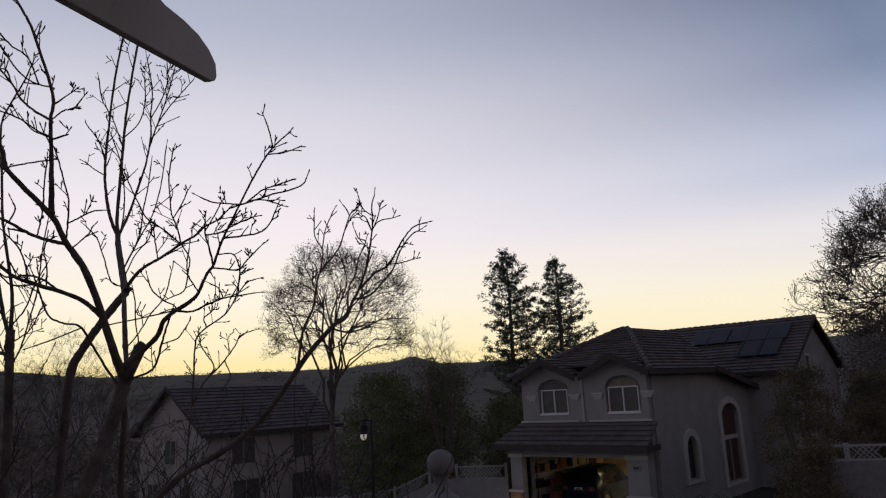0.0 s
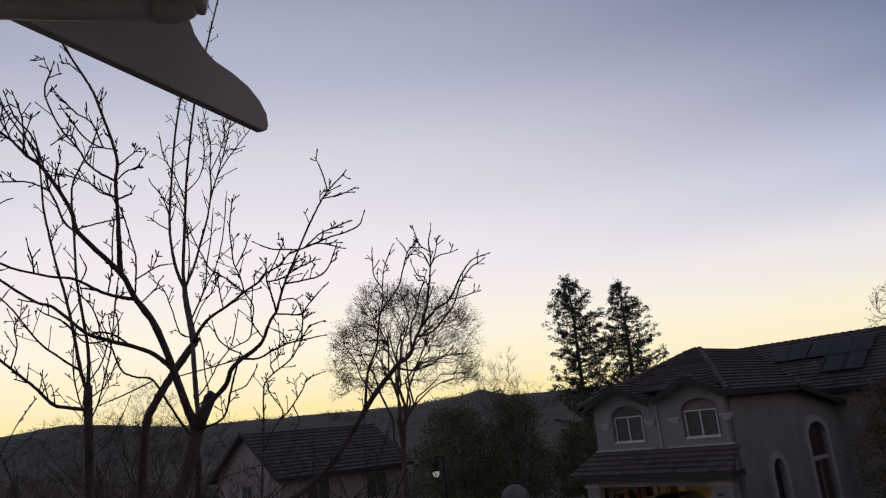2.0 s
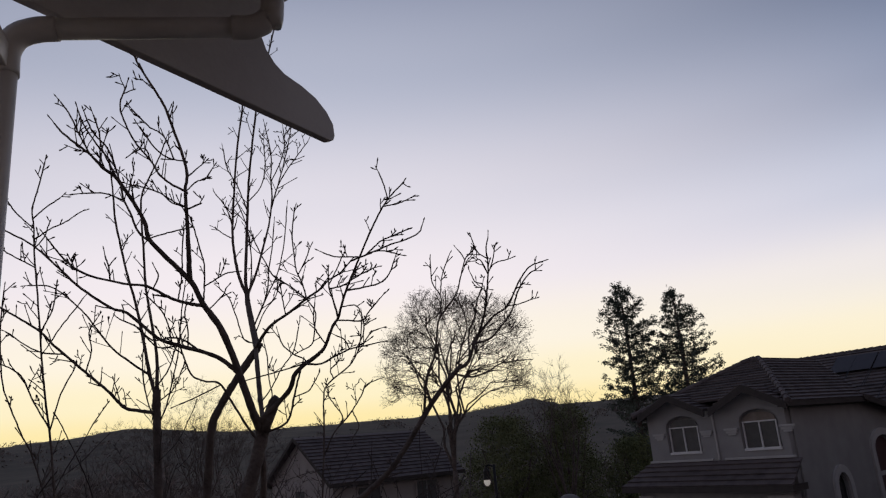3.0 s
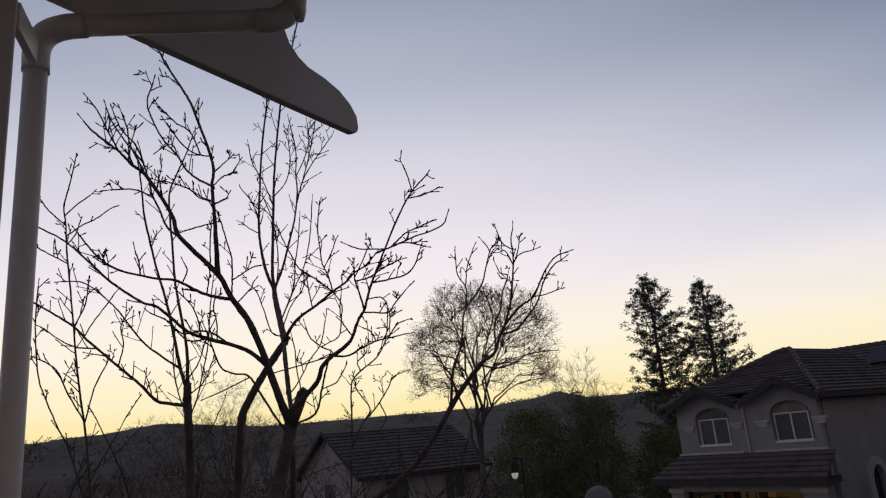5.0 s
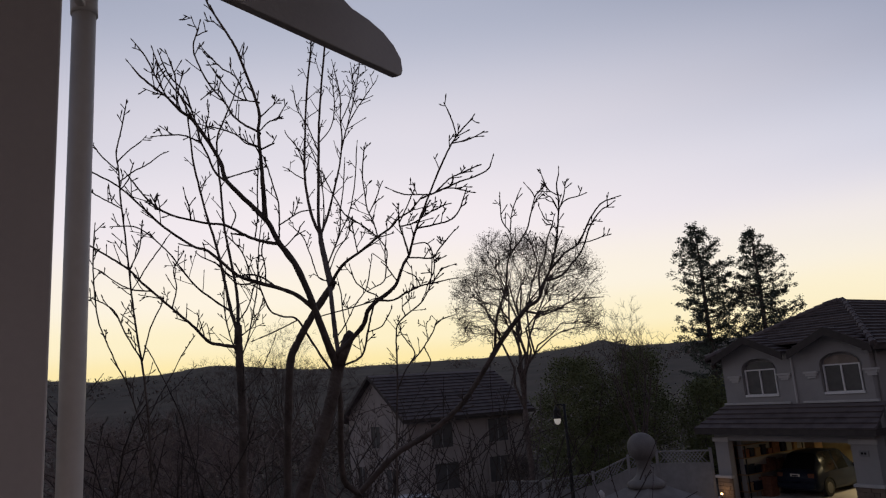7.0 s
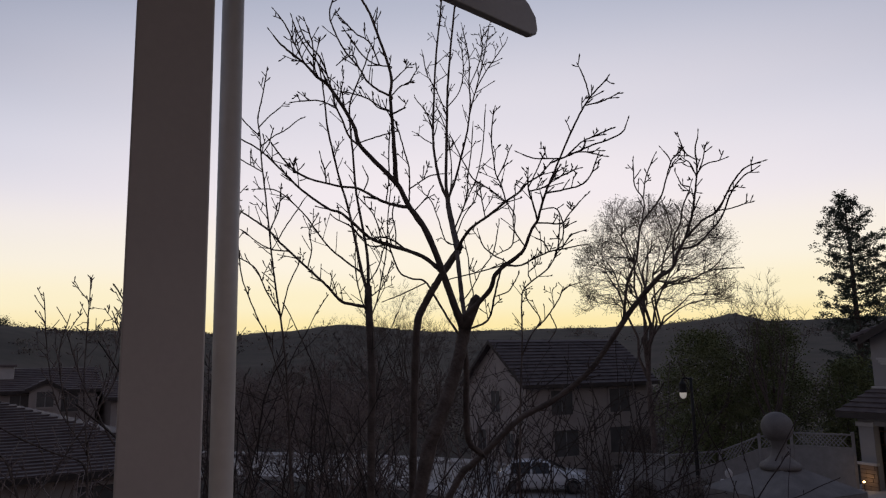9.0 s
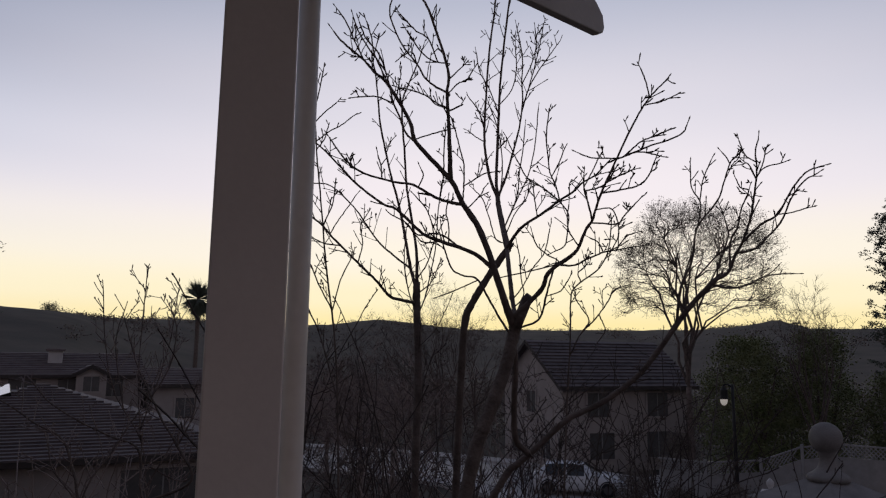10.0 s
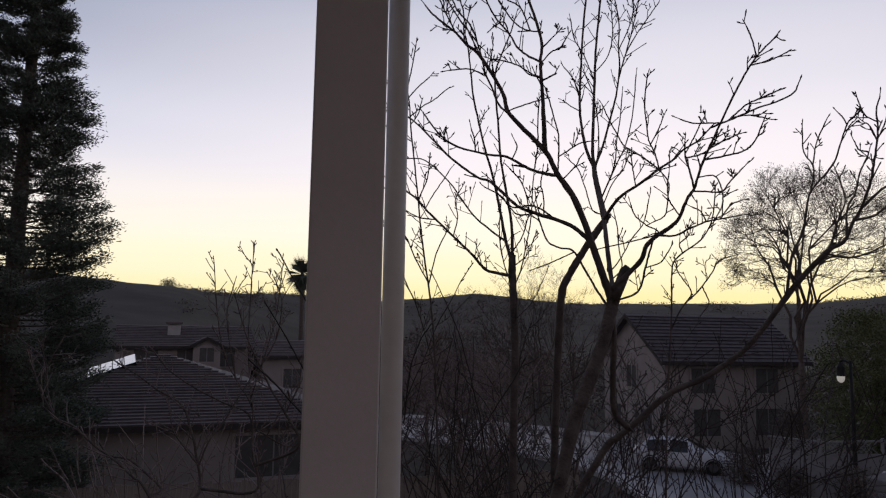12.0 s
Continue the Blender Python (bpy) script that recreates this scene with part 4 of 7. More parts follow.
# ---- houses ----
def tiled(parent, a, b_, c, d, course=0.33, name="tile_course", mat=None, thick=0.08):
    """Roof slope with eaves a-b and top c-d (c above b, d above a): overlapping tile courses, each a part."""
    a, b_, c, d = (Vector(p) for p in (a, b_, c, d))
    n = max(2, round(((d - a).length + (c - b_).length) / 2 / course))
    up = (b_ - a).cross(d - a)
    if up.length < 1e-6:
        up = (b_ - a).cross(c - a)
    up.normalize()
    if up.z < 0:
        up = -up
    for i in range(n):
        s, t = i / n, min(1.0, (i + 1.12) / n)
        p = [a.lerp(d, s) + up * thick, b_.lerp(c, s) + up * thick, b_.lerp(c, t) + up * 0.006, a.lerp(d, t) + up * 0.006]
        q = [v_ - up * 0.03 for v_ in (a.lerp(d, s), b_.lerp(c, s), b_.lerp(c, t), a.lerp(d, t))]
        part(name, Build().put(p + q, [(0, 1, 2, 3), (7, 6, 5, 4), (0, 4, 5, 1), (1, 5, 6, 2), (2, 6, 7, 3), (3, 7, 4, 0)]), mat or M_tile, parent)


def arch(w, h0, h1, n=10):
    """Outline of an opening of width w from z=0 with a round head that starts at h0 and tops at h1."""
    pts = [(-w / 2, 0), (w / 2, 0)]
    for i in range(n + 1):
        g = math.pi * i / n
        pts.append((w / 2 * math.cos(g), h0 + (h1 - h0) * math.sin(g)))
    return pts


def ring(outer, inner, depth, m, b=None):
    """Frame between two outlines of equal count, from y=0 to y=depth."""
    b = b or Build()
    n = len(outer)
    vs = [m @ Vector((x, y, z)) for y in (0, depth) for o in (outer, inner) for x, z in o]
    fs = []
    for i in range(n):
        j = (i + 1) % n
        fs += [(i, j, n + j, n + i), (2 * n + i, 3 * n + i, 3 * n + j, 2 * n + j), (i, 2 * n + i, 2 * n + j, j), (n + i, n + j, 3 * n + j, 3 * n + i)]
    return b.put(vs, fs)


def wall_panel(b, outline, holes, depth, m):
    """A wall with openings cut through: outline and holes in local x, z; thickness along +y."""
    bm = bmesh.new()
    edges = []
    for loop in [outline] + holes:
        vs = [bm.verts.new((x, 0, z)) for x, z in loop]
        edges += [bm.edges.new((vs[i], vs[(i + 1) % len(vs)])) for i in range(len(vs))]
    bmesh.ops.triangle_fill(bm, use_beauty=True, use_dissolve=False, edges=edges)
    ext = bmesh.ops.extrude_face_region(bm, geom=bm.faces[:])
    bmesh.ops.translate(bm, verts=[g for g in ext["geom"] if isinstance(g, bmesh.types.BMVert)], vec=(0, depth, 0))
    bmesh.ops.recalc_face_normals(bm, faces=bm.faces[:])
    bm.verts.index_update()
    b.put([m @ q.co for q in bm.verts], [[q.index for q in f.verts] for f in bm.faces])
    bm.free()
    return b


def rect(x0, z0, x1, z1):
    return [(x0, z0), (x1, z0), (x1, z1), (x0, z1)]


HA = at_pose(6.833, 28.196, 0, -40.5)
house = thing("garage_house", "two-storey taupe stucco house with a brown tile roof and open garage", "house", m=HA)
GZ = 1.5
T = Matrix.Translation
# upper front wall with two gabled bays and arched window recesses
top = [(-5.9, 4.2), (0, 4.2), (0, 7.1), (-1.2, 7.72), (-2.45, 7.12), (-3.2, 7.12), (-4.5, 7.72), (-5.9, 7.1)]


def recess(cx, w, h):
    pts = []
    for x, z in arch(w, h - 0.42, h, 8):
        pts.append((cx + x, z + 5.54))
    return pts


WINS = [(-4.28, 1.52), (-1.05, 1.52)]
part("wall", wall_panel(Build(), top, [recess(cx, w, 1.42) for cx, w in WINS], 0.22, T((0, 0, 0))), M_stucco, house)
part("wall", Build().box((-0.2, 0.22, GZ), (0.0, 0.5, 7.1)).box((-5.9, 0.22, GZ), (-5.7, 11.0, 7.1)).box((-5.7, 10.8, GZ), (0, 11.0, 7.1)).box((-5.7, 0.8, 4.1), (-0.2, 10.8, 4.2)), M_stucco, house)
for cx, w in WINS:
    win = part("window", ring(rect(cx - 0.72, 5.52, cx + 0.62, 6.53), rect(cx - 0.67, 5.57, cx + 0.57, 6.48), 0.07, T((0, 0.13, 0))), M_frame, house, "white sliding window under an arched recess")
    part("back_panel", Build().prism(recess(cx, w, 1.42), 0.03, T((0, 0.215, 0))), M_stucco, win)
    part("mullion", Build().box((cx - 0.075, 0.12, 5.56), (cx - 0.025, 0.20, 6.49)), M_frame, win)
    part("pane", Build().box((cx - 0.67, 0.185, 5.57), (cx - 0.075, 0.195, 6.48)), M_pane_grey, win)
    # arch glass; the right one's brown stands in for a reflection
    part("arch_pane", Build().prism([(cx - 0.05 + x, z + 6.50) for x, z in arch(1.24, 0.12, 0.34, 8)], 0.03, T((0, 0.17, 0))), M_pane_grey if cx < -3 else M_deck, win, "arch glass with its reflection as flat colour")
    part("pane", Build().box((cx - 0.025, 0.175, 5.57), (cx + 0.57, 0.185, 6.48)), M_pane_grey, win, "grey sliding window pane")
    part("sill", Build().box((cx - 0.70, -0.05, 5.47), (cx + 0.74, 0.14, 5.56), ease=0.01), M_frame, win)
    for sx in (-1.08, 1.08):
        part("corbel", Build().box((cx + sx - 0.30, -0.10, 6.24), (cx + sx + 0.26, 0.02, 6.32), ease=0.01).box((cx + sx - 0.24, -0.07, 6.14), (cx + sx + 0.2, 0.02, 6.24), ease=0.01).box((cx + sx - 0.18, -0.04, 6.06), (cx + sx + 0.14, 0.02, 6.14), ease=0.01), M_trim, house, "stepped stucco moulding")
part("string_course", Build().box((-5.98, -0.09, 5.18), (-3.1, 0.03, 5.26), ease=0.01).box((-2.6, -0.09, 5.18), (0.12, 0.03, 5.26), ease=0.01), M_trim, house, "pale moulding above the garage roof")
part("string_course", Build().box((-5.94, -0.06, 5.05), (-3.1, 0.03, 5.12), ease=0.01).box((-2.6, -0.06, 5.05), (0.08, 0.03, 5.12), ease=0.01), M_trim, house, "lower line of the moulding")
part("downspout", Build().tube([(-2.84, -0.05, 7.05), (-2.84, -0.05, 5.2)], [0.04] * 2, 8), M_trim, house, "painted downspout between the bays")
# pent roof over the garage
tiled(house, (-6.85, -1.05, 4.32), (0.32, -1.05, 4.32), (0.32, 0.0, 5.17), (-6.0, 0.0, 5.17), 0.3)
part("fascia", Build().box((-6.85, -1.08, 4.12), (0.32, -1.03, 4.33)).box((-6.85, -1.05, 4.12), (0.3, 0.0, 4.16)).box((0.27, -1.05, 4.12), (0.32, 0.0, 4.34)).box((-6.85, -1.05, 4.12), (-6.80, 0.0, 4.34)), M_fascia, house)
# garage front with its wide opening
part("wall", wall_panel(Build(), rect(-6.35, GZ - 0.3, 0.0, 4.13), [rect(-5.75, GZ, -0.87, 3.84)], 0.3, T((0, -0.55, 0))), M_stucco, house)
part("wall", Build().box((-6.35, -0.25, GZ), (-6.15, 5.9, 4.13)).box((-0.2, -0.25, GZ), (0, 0.0, 4.13)), M_stucco, house)
part("lintel_trim", Build().box((-6.42, -0.60, 3.80), (-5.70, -0.54, 3.96), ease=0.01).box((-0.92, -0.60, 3.80), (0.05, -0.54, 3.96), ease=0.01), M_trim, house)
part("wainscot_cap", Build().box((-6.45, -0.68, 2.40), (-5.68, -0.5, 2.50), ease=0.01).box((-0.94, -0.68, 2.40), (0.08, -0.5, 2.50), ease=0.01), M_trim, house)
for x0, x1 in ((-6.4, -5.72), (-0.9, 0.04)):
    for r in range(6):
        x = x0
        while x < x1 - 0.05:
            w = min(rng.uniform(0.18, 0.34), x1 - x)
            part("stone", Build().box((x + 0.006, -0.64 + rng.uniform(-0.015, 0.015), GZ + r * 0.15), (x + w - 0.006, -0.55, GZ + r * 0.15 + 0.138)), M_brick, house)
            x += w
part("number_plaque", Build().box((-0.62, -0.585, 3.40), (-0.30, -0.548, 3.60), ease=0.01), M_white, house, "small pale plaque with dark bars")
part("plaque_bar", Build().box((-0.55, -0.592, 3.47), (-0.47, -0.584, 3.54)).box((-0.44, -0.592, 3.47), (-0.37, -0.584, 3.54)), M_iron, house)
# garage room
part("garage_lining", Build().box((-6.14, 5.7, GZ), (-0.21, 5.85, 4.1)), M_plaster, house)
# side walls and ceiling: the dim room's shade is put into a dark colour
part("garage_lining", Build().box((-6.14, -0.24, GZ), (-6.10, 5.7, 4.1)).box((-0.25, 0.0, GZ), (-0.21, 5.7, 4.1)).box((-6.14, -0.24, 4.03), (-0.21, 5.7, 4.09)), M_deck, house, "garage side walls and ceiling, coloured dark as in shade")
part("garage_floor", Build().box((-6.15, -0.55, GZ - 0.25), (-0.2, 5.8, GZ + 0.02)), M_concrete, house)
# side wall with a tall and a small arched window
SIDE = Matrix.Rotation(radians(90), 4, "Z")


def side_arch(cv, z0, w, h0, h1):
    return [(cv + x, z + z0) for x, z in arch(w, h0, h1, 10)]


side = [(0.5, GZ), (11.3, GZ), (11.3, 6.05), (5.9, 7.15), (0.5, 7.15)]
holes = [side_arch(3.3, 2.65, 1.0, 1.2, 1.75), side_arch(7.65, 2.1, 1.95, 2.9, 3.45)]
part("wall", wall_panel(Build(), side, holes, 0.22, SIDE), M_stucco, house)
for cv, z0, w, h0, h1, lights in ((3.3, 2.65, 1.0, 1.2, 1.75, 1), (7.65, 2.1, 1.95, 2.9, 3.45, 2)):
    outer = side_arch(cv, z0 - 0.12, w + 0.62, h0 + 0.12, h1 + 0.40)
    win = part("window", ring(outer, side_arch(cv, z0, w, h0, h1), -0.09, SIDE @ T((0, 0, 0))), M_trim, house, "arched window with a broad pale surround")
    part("pane", Build().prism(side_arch(cv, z0, w, h0, h1), 0.02, SIDE @ T((0, 0.12, 0))), M_curtain if lights == 2 else M_glass, win)
    part("frame", ring(side_arch(cv, z0, w, h0, h1), side_arch(cv, z0 + 0.06, w - 0.12, h0 - 0.06, h1 - 0.12), 0.05, SIDE @ T((0, 0.07, 0))), M_white, win)
    if lights == 2:
        part("mullion", Build().box((cv - 0.04, 0.05, z0 + 0.05), (cv + 0.04, 0.12, z0 + 1.85), SIDE), M_white, win)
        part("transom", Build().box((cv - w / 2, 0.05, z0 + 1.85), (cv + w / 2, 0.13, z0 + 2.02), SIDE), M_trim, win)
# hip roof of the front wing with the two small gables
tiled(house, (-5.85, 0.23, 7.42), (-0.05, 0.23, 7.42), (-2.2, 3.3, 8.97), (-2.75, 3.3, 8.97), 0.32)
tiled(house, (0.45, -0.45, 7.08), (0.45, 6.2, 7.08), (-2.2, 8.2, 8.97), (-2.2, 3.3, 8.97), 0.32)
tiled(house, (-6.35, 8.5, 7.08), (-6.35, -0.45, 7.08), (-2.75, 3.3, 8.97), (-2.75, 8.2, 8.97), 0.32)
tiled(house, (-2.2, 3.3, 8.97), (-2.2, 8.2, 8.97), (-2.5, 8.2, 8.985), (-2.5, 3.3, 8.985), 0.4)
tiled(house, (-2.75, 8.2, 8.97), (-2.75, 3.3, 8.97), (-2.5, 3.3, 8.985), (-2.5, 8.2, 8.985), 0.4)


def ridge_caps(a, b):
    """Half-round cap tiles along a hip or ridge, each lapping the next."""
    a, b = Vector(a), Vector(b)
    n = max(2, round((b - a).length / 0.38))
    for i in range(n):
        p, q = a.lerp(b, i / n), a.lerp(b, min(1.0, (i + 1.1) / n))
        part("cap_tile", Build().tube([p, q], [0.13, 0.095], 7), M_tile, house)


ridge_caps((0.45, -0.45, 7.12), (-2.25, 3.3, 9.02))
ridge_caps((-6.3, -0.45, 7.12), (-2.7, 3.3, 9.02))
ridge_caps((-2.25, 3.3, 9.02), (-2.7, 3.3, 9.02))
ridge_caps((2.3, 15.0, 9.60), (-9.3, 15.0, 9.60))
for gx, ap in ((-4.5, 7.82), (-1.2, 7.84)):
    tiled(house, (gx - 1.52, -0.42, 7.08), (gx - 1.52, 1.2, 7.08), (gx, 1.2, ap), (gx, -0.42, ap), 0.3)
    tiled(house, (gx + 1.52, 1.2, 7.08), (gx + 1.52, -0.42, 7.08), (gx, -0.42, ap), (gx, 1.2, ap), 0.3)
    for s in (-1, 1):
        part("bargeboard", Build().prism([(0, ap - 0.27), (s * 1.55, 6.82), (s * 1.55, 7.10), (0, ap + 0.02)], 0.05, T((gx, -0.45, 0))), M_fascia, house)
part("fascia", Build().box((0.40, -0.45, 6.92), (0.46, 6.1, 7.1)).box((-6.36, -0.45, 6.92), (-6.30, 8.5, 7.1)).box((-0.0, -0.40, 6.92), (0.44, 6.0, 6.97)).box((-6.3, -0.4, 6.92), (-5.9, 8.4, 6.97)), M_fascia, house)
# roof that runs down over the tall window
tiled(house, (0.5, 5.9, 7.12), (0.5, 11.9, 5.98), (-2.4, 11.9, 7.4), (-2.4, 5.9, 8.5), 0.32)
part("rake", Build().prism([(5.7, 7.0), (11.9, 5.82), (11.9, 6.0), (5.7, 7.18)], 0.06, SIDE @ T((0, -0.52, 0))), M_fascia, house)
# main body behind, with its ridge along the street side and a gable end
part("wall", wall_panel(Build(), [(10.6, GZ), (19.0, GZ), (19.0, 7.0), (15.0, 9.45), (10.6, 6.9)], [rect(13.3, 6.9, 13.9, 7.6)], 0.22, SIDE @ T((0, -1.97, 0))), M_stucco, house)
part("wall", Build().box((-9.0, 10.6, GZ), (1.75, 10.8, 6.9)).box((-9.0, 10.8, GZ), (-8.8, 19.0, 6.9)), M_stucco, house)
gw = part("window", ring(rect(13.2, 6.8, 14.0, 7.7), rect(13.32, 6.92, 13.88, 7.58), -0.06, SIDE @ T((0, -1.97, 0))), M_trim, house, "small pale gable window")
part("pane", Build().box((13.3, -1.9, 6.9), (13.9, -1.88, 7.6), SIDE), M_glass, gw)
tiled(house, (-9.3, 10.2, 6.85), (2.3, 10.2, 6.85), (2.3, 15.0, 9.62), (-9.3, 15.0, 9.62), 0.32)
tiled(house, (2.3, 19.6, 6.95), (-9.3, 19.6, 6.95), (-9.3, 15.0, 9.62), (2.3, 15.0, 9.62), 0.32)
part("fascia", Build().box((-9.3, 10.16, 6.70), (2.3, 10.22, 6.9)), M_fascia, house)
for y0, z0, y1, z1 in ((10.2, 6.85, 15.0, 9.62), (15.0, 9.62, 19.6, 6.95)):
    part("bargeboard", Build().prism([(y0, z0 - 0.2), (y1, z1 - 0.2), (y1, z1 + 0.03), (y0, z0 + 0.03)], 0.06, SIDE @ T((0, -2.3, 0))), M_fascia, house)
part("vent_pipe", Build().lathe([(0.05, 0), (0.05, 0.4), (0.09, 0.42), (0.09, 0.5), (0, 0.5)], (-4.9, 13.9, 8.95), 10), M_fascia, house)


def solar_row(u0, count, v0, rows):
    """Panels on the main slope, from u0 along the roof."""
    slope = math.atan2(9.62 - 6.85, 4.8)
    for r in range(rows):
        for c in range(count):
            m = T((u0 + c * 1.02, 10.2, 6.93)) @ Matrix.Rotation(slope, 4, "X") @ T((0, v0 + r * 1.7, 0.06))
            pn = part("solar_panel", Build().box((0, 0, 0), (1.0, 1.66, 0.04), m), M_solar, house)
            part("panel_rim", ring([(0, 0), (1.0, 0), (1.0, 1.66), (0, 1.66)], [(0.025, 0.025), (0.975, 0.025), (0.975, 1.635), (0.025, 1.635)], -0.01, m @ T((0, 0, 0.045)) @ Matrix.Rotation(radians(-90), 4, "X") @ Matrix.Scale(-1, 4, (0, 0, 1))), M_iron, pn)


solar_row(-0.75, 2, 1.35, 1)
solar_row(-1.65, 3, 3.05, 1)
solar_row(-3.75, 2, 3.05, 1)
part("downspout", Build().tube([(0.06, 0.35, 6.9), (0.06, 0.3, 6.6), (0.06, 0.3, 2.0)], [0.035] * 3, 8), M_stucco, house)
lamp_data = bpy.data.lights.new("garage_light", "AREA")
lamp_data.energy, lamp_data.color, lamp_data.size = 75, (1.0, 0.80, 0.45), 1.0
lo = new("garage_light", lamp_data)
lo.matrix_basis = HA @ T((-1.6, 4.4, 3.86))
lt = thing("garage_ceiling_light", "lit fluorescent fitting on the garage ceiling", "lamp", m=HA @ T((-1.6, 4.4, 3.92)))
part("housing", Build().box((-0.6, -0.1, 0.02), (0.6, 0.1, 0.07), ease=0.01), M_white, lt)
part("tube", Build().tube([(-0.55, 0, 0), (0.55, 0, 0)], [0.02] * 2, 8), M_tube, lt)


def gable_house(name, label, m, w, dpt, z0, eave, ridge, mat, roofmat, wins=(), over=0.45, hip=0.0):
    """A house with its ridge along local x, gable ends at x=0 and x=w, depth along y."""
    h = thing(name, label, "house", m=m)
    for x in (0.0, w):
        s = 1 if x == 0 else -1
        out = [(0, z0), (dpt, z0), (dpt, eave), (dpt / 2, ridge - 0.15), (0, eave)] if not hip else [(0, z0), (dpt, z0), (dpt, eave), (0, eave)]
        part("wall", wall_panel(Build(), out, [], 0.2 * s, T((x, 0, 0)) @ Matrix.Rotation(radians(90), 4, "Z") @ Matrix.Scale(-1, 4, (0, 1, 0))), mat, h)
    part("wall", Build().box((0.2, 0, z0), (w - 0.2, 0.2, eave)), mat, h)
    part("wall", Build().box((0.2, dpt - 0.2, z0), (w - 0.2, dpt, eave)), mat, h)
    o = over
    a0, a1 = (-o, w + o)
    r0, r1 = (a0 + hip, a1 - hip)
    ez = eave - o * (ridge - eave) / (dpt / 2)
    tiled(h, (a0, -o, ez), (a1, -o, ez), (r1, dpt / 2, ridge), (r0, dpt / 2, ridge), 0.36, mat=roofmat)
    tiled(h, (a1, dpt + o, ez), (a0, dpt + o, ez), (r0, dpt / 2, ridge), (r1, dpt / 2, ridge), 0.36, mat=roofmat)
    if hip:
        tiled(h, (a0, dpt + o, ez), (a0, -o, ez), (r0, dpt / 2, ridge), (r0, dpt / 2, ridge), 0.36, mat=roofmat)
        tiled(h, (a1, -o, ez), (a1, dpt + o, ez), (r1, dpt / 2, ridge), (r1, dpt / 2, ridge), 0.36, mat=roofmat)
    part("fascia", Build().box((a0, -o - 0.03, ez - 0.16), (a1, -o + 0.02, ez + 0.02)).box((a0, dpt + o - 0.02, ez - 0.16), (a1, dpt + o + 0.03, ez + 0.02)), M_fascia, h)
    if not hip:
        for x in (a0, a1 - 0.05):
            for y0, zz0, y1, zz1 in ((-o, ez, dpt / 2, ridge), (dpt / 2, ridge, dpt + o, ez)):
                part("bargeboard", Build().prism([(y0, zz0 - 0.2), (y1, zz1 - 0.2), (y1, zz1 + 0.03), (y0, zz0 + 0.03)], -0.05, T((x, 0, 0)) @ SIDE), M_fascia, h)
    for face, c, z, ww, hh in wins:
        base = T((c, 0, z)) if face == "front" else T((0, c, z)) @ Matrix.Rotation(radians(-90), 4, "Z")
        wn_ = part("window", ring(rect(-ww / 2 - 0.12, -0.12, ww / 2 + 0.12, hh + 0.12), rect(-ww / 2, 0, ww / 2, hh), -0.06, base), mat, h)
        part("pane", Build().box((-ww / 2, -0.02, 0), (ww / 2, -0.005, hh), base), M_pane_grey, wn_)
        part("mullion", Build().box((-0.025, -0.045, 0), (0.025, -0.02, hh), base), M_white, wn_)
    return h


# house behind the bare tree: gable towards the porch, ridge running away to its side
HB = at_pose(-14.6, 40.4, 0, 50)
gable_house("tan_house", "tan stucco two-storey house with a brown tile roof", HB, 9.0, 7.6, -0.1, 5.35, 7.85, M_stucco_b, M_tile,
            [("front", 2.4, 3.3, 1.5, 1.4), ("front", 2.6, 0.9, 1.7, 1.5), ("front", 6.6, 3.3, 1.5, 1.4), ("front", 6.6, 0.9, 1.7, 1.5),
             ("end", 3.8, 3.4, 1.2, 1.3), ("end", 2.0, 0.8, 1.2, 1.4), ("end", 5.8, 0.8, 1.2, 1.4)])
# low house below the porch, hip roof
HC = at_pose(-25.0, 8.75, 0, 59)
gable_house("low_house", "low house with a red-brown tile hip roof", HC, 12.0, 12.0, 0.1, 3.5, 5.45, M_stucco_b, M_tile_c,
            [("front", 3.0, 1.3, 1.6, 1.2), ("front", 9.6, 1.5, 2.6, 1.4)], hip=6.45)
# ---- gate pillar with a ball ----
pillar = thing("gate_pillar", "stucco pillar with pyramid cap and cast stone ball finial", "pillar", m=at_pose(-0.43, 10.2, 0, 50))
pz = ground_z(-0.43, 10.2)
part("shaft", Build().box((-0.5, -0.5, pz - 0.2), (0.5, 0.5, 4.70), ease=0.02), M_stucco, pillar)
b = Build().box((-0.66, -0.66, 4.70), (0.66, 0.66, 4.84), ease=0.02)
b.put([(-0.66, -0.66, 4.838), (0.66, -0.66, 4.838), (0.66, 0.66, 4.838), (-0.66, 0.66, 4.838), (-0.17, -0.17, 5.10), (0.17, -0.17, 5.10), (0.17, 0.17, 5.10), (-0.17, 0.17, 5.10)],
      [(0, 1, 5, 4), (1, 2, 6, 5), (2, 3, 7, 6), (3, 0, 4, 7), (4, 5, 6, 7)])
part("cap", b, M_stone, pillar)
prof = [(0.0, 5.09), (0.24, 5.09), (0.245, 5.13), (0.225, 5.16), (0.17, 5.19), (0.115, 5.24), (0.095, 5.29), (0.085, 5.36), (0.10, 5.385), (0.10, 5.42)]
ball = [(0.19 * math.sin(math.pi * i / 20), 5.595 - 0.19 * math.cos(math.pi * i / 20)) for i in range(4, 21)]
part("ball_finial", Build().lathe(prof + ball, (0, 0, 0), 32), M_stone, pillar, "weathered cast stone ball", smooth=True)
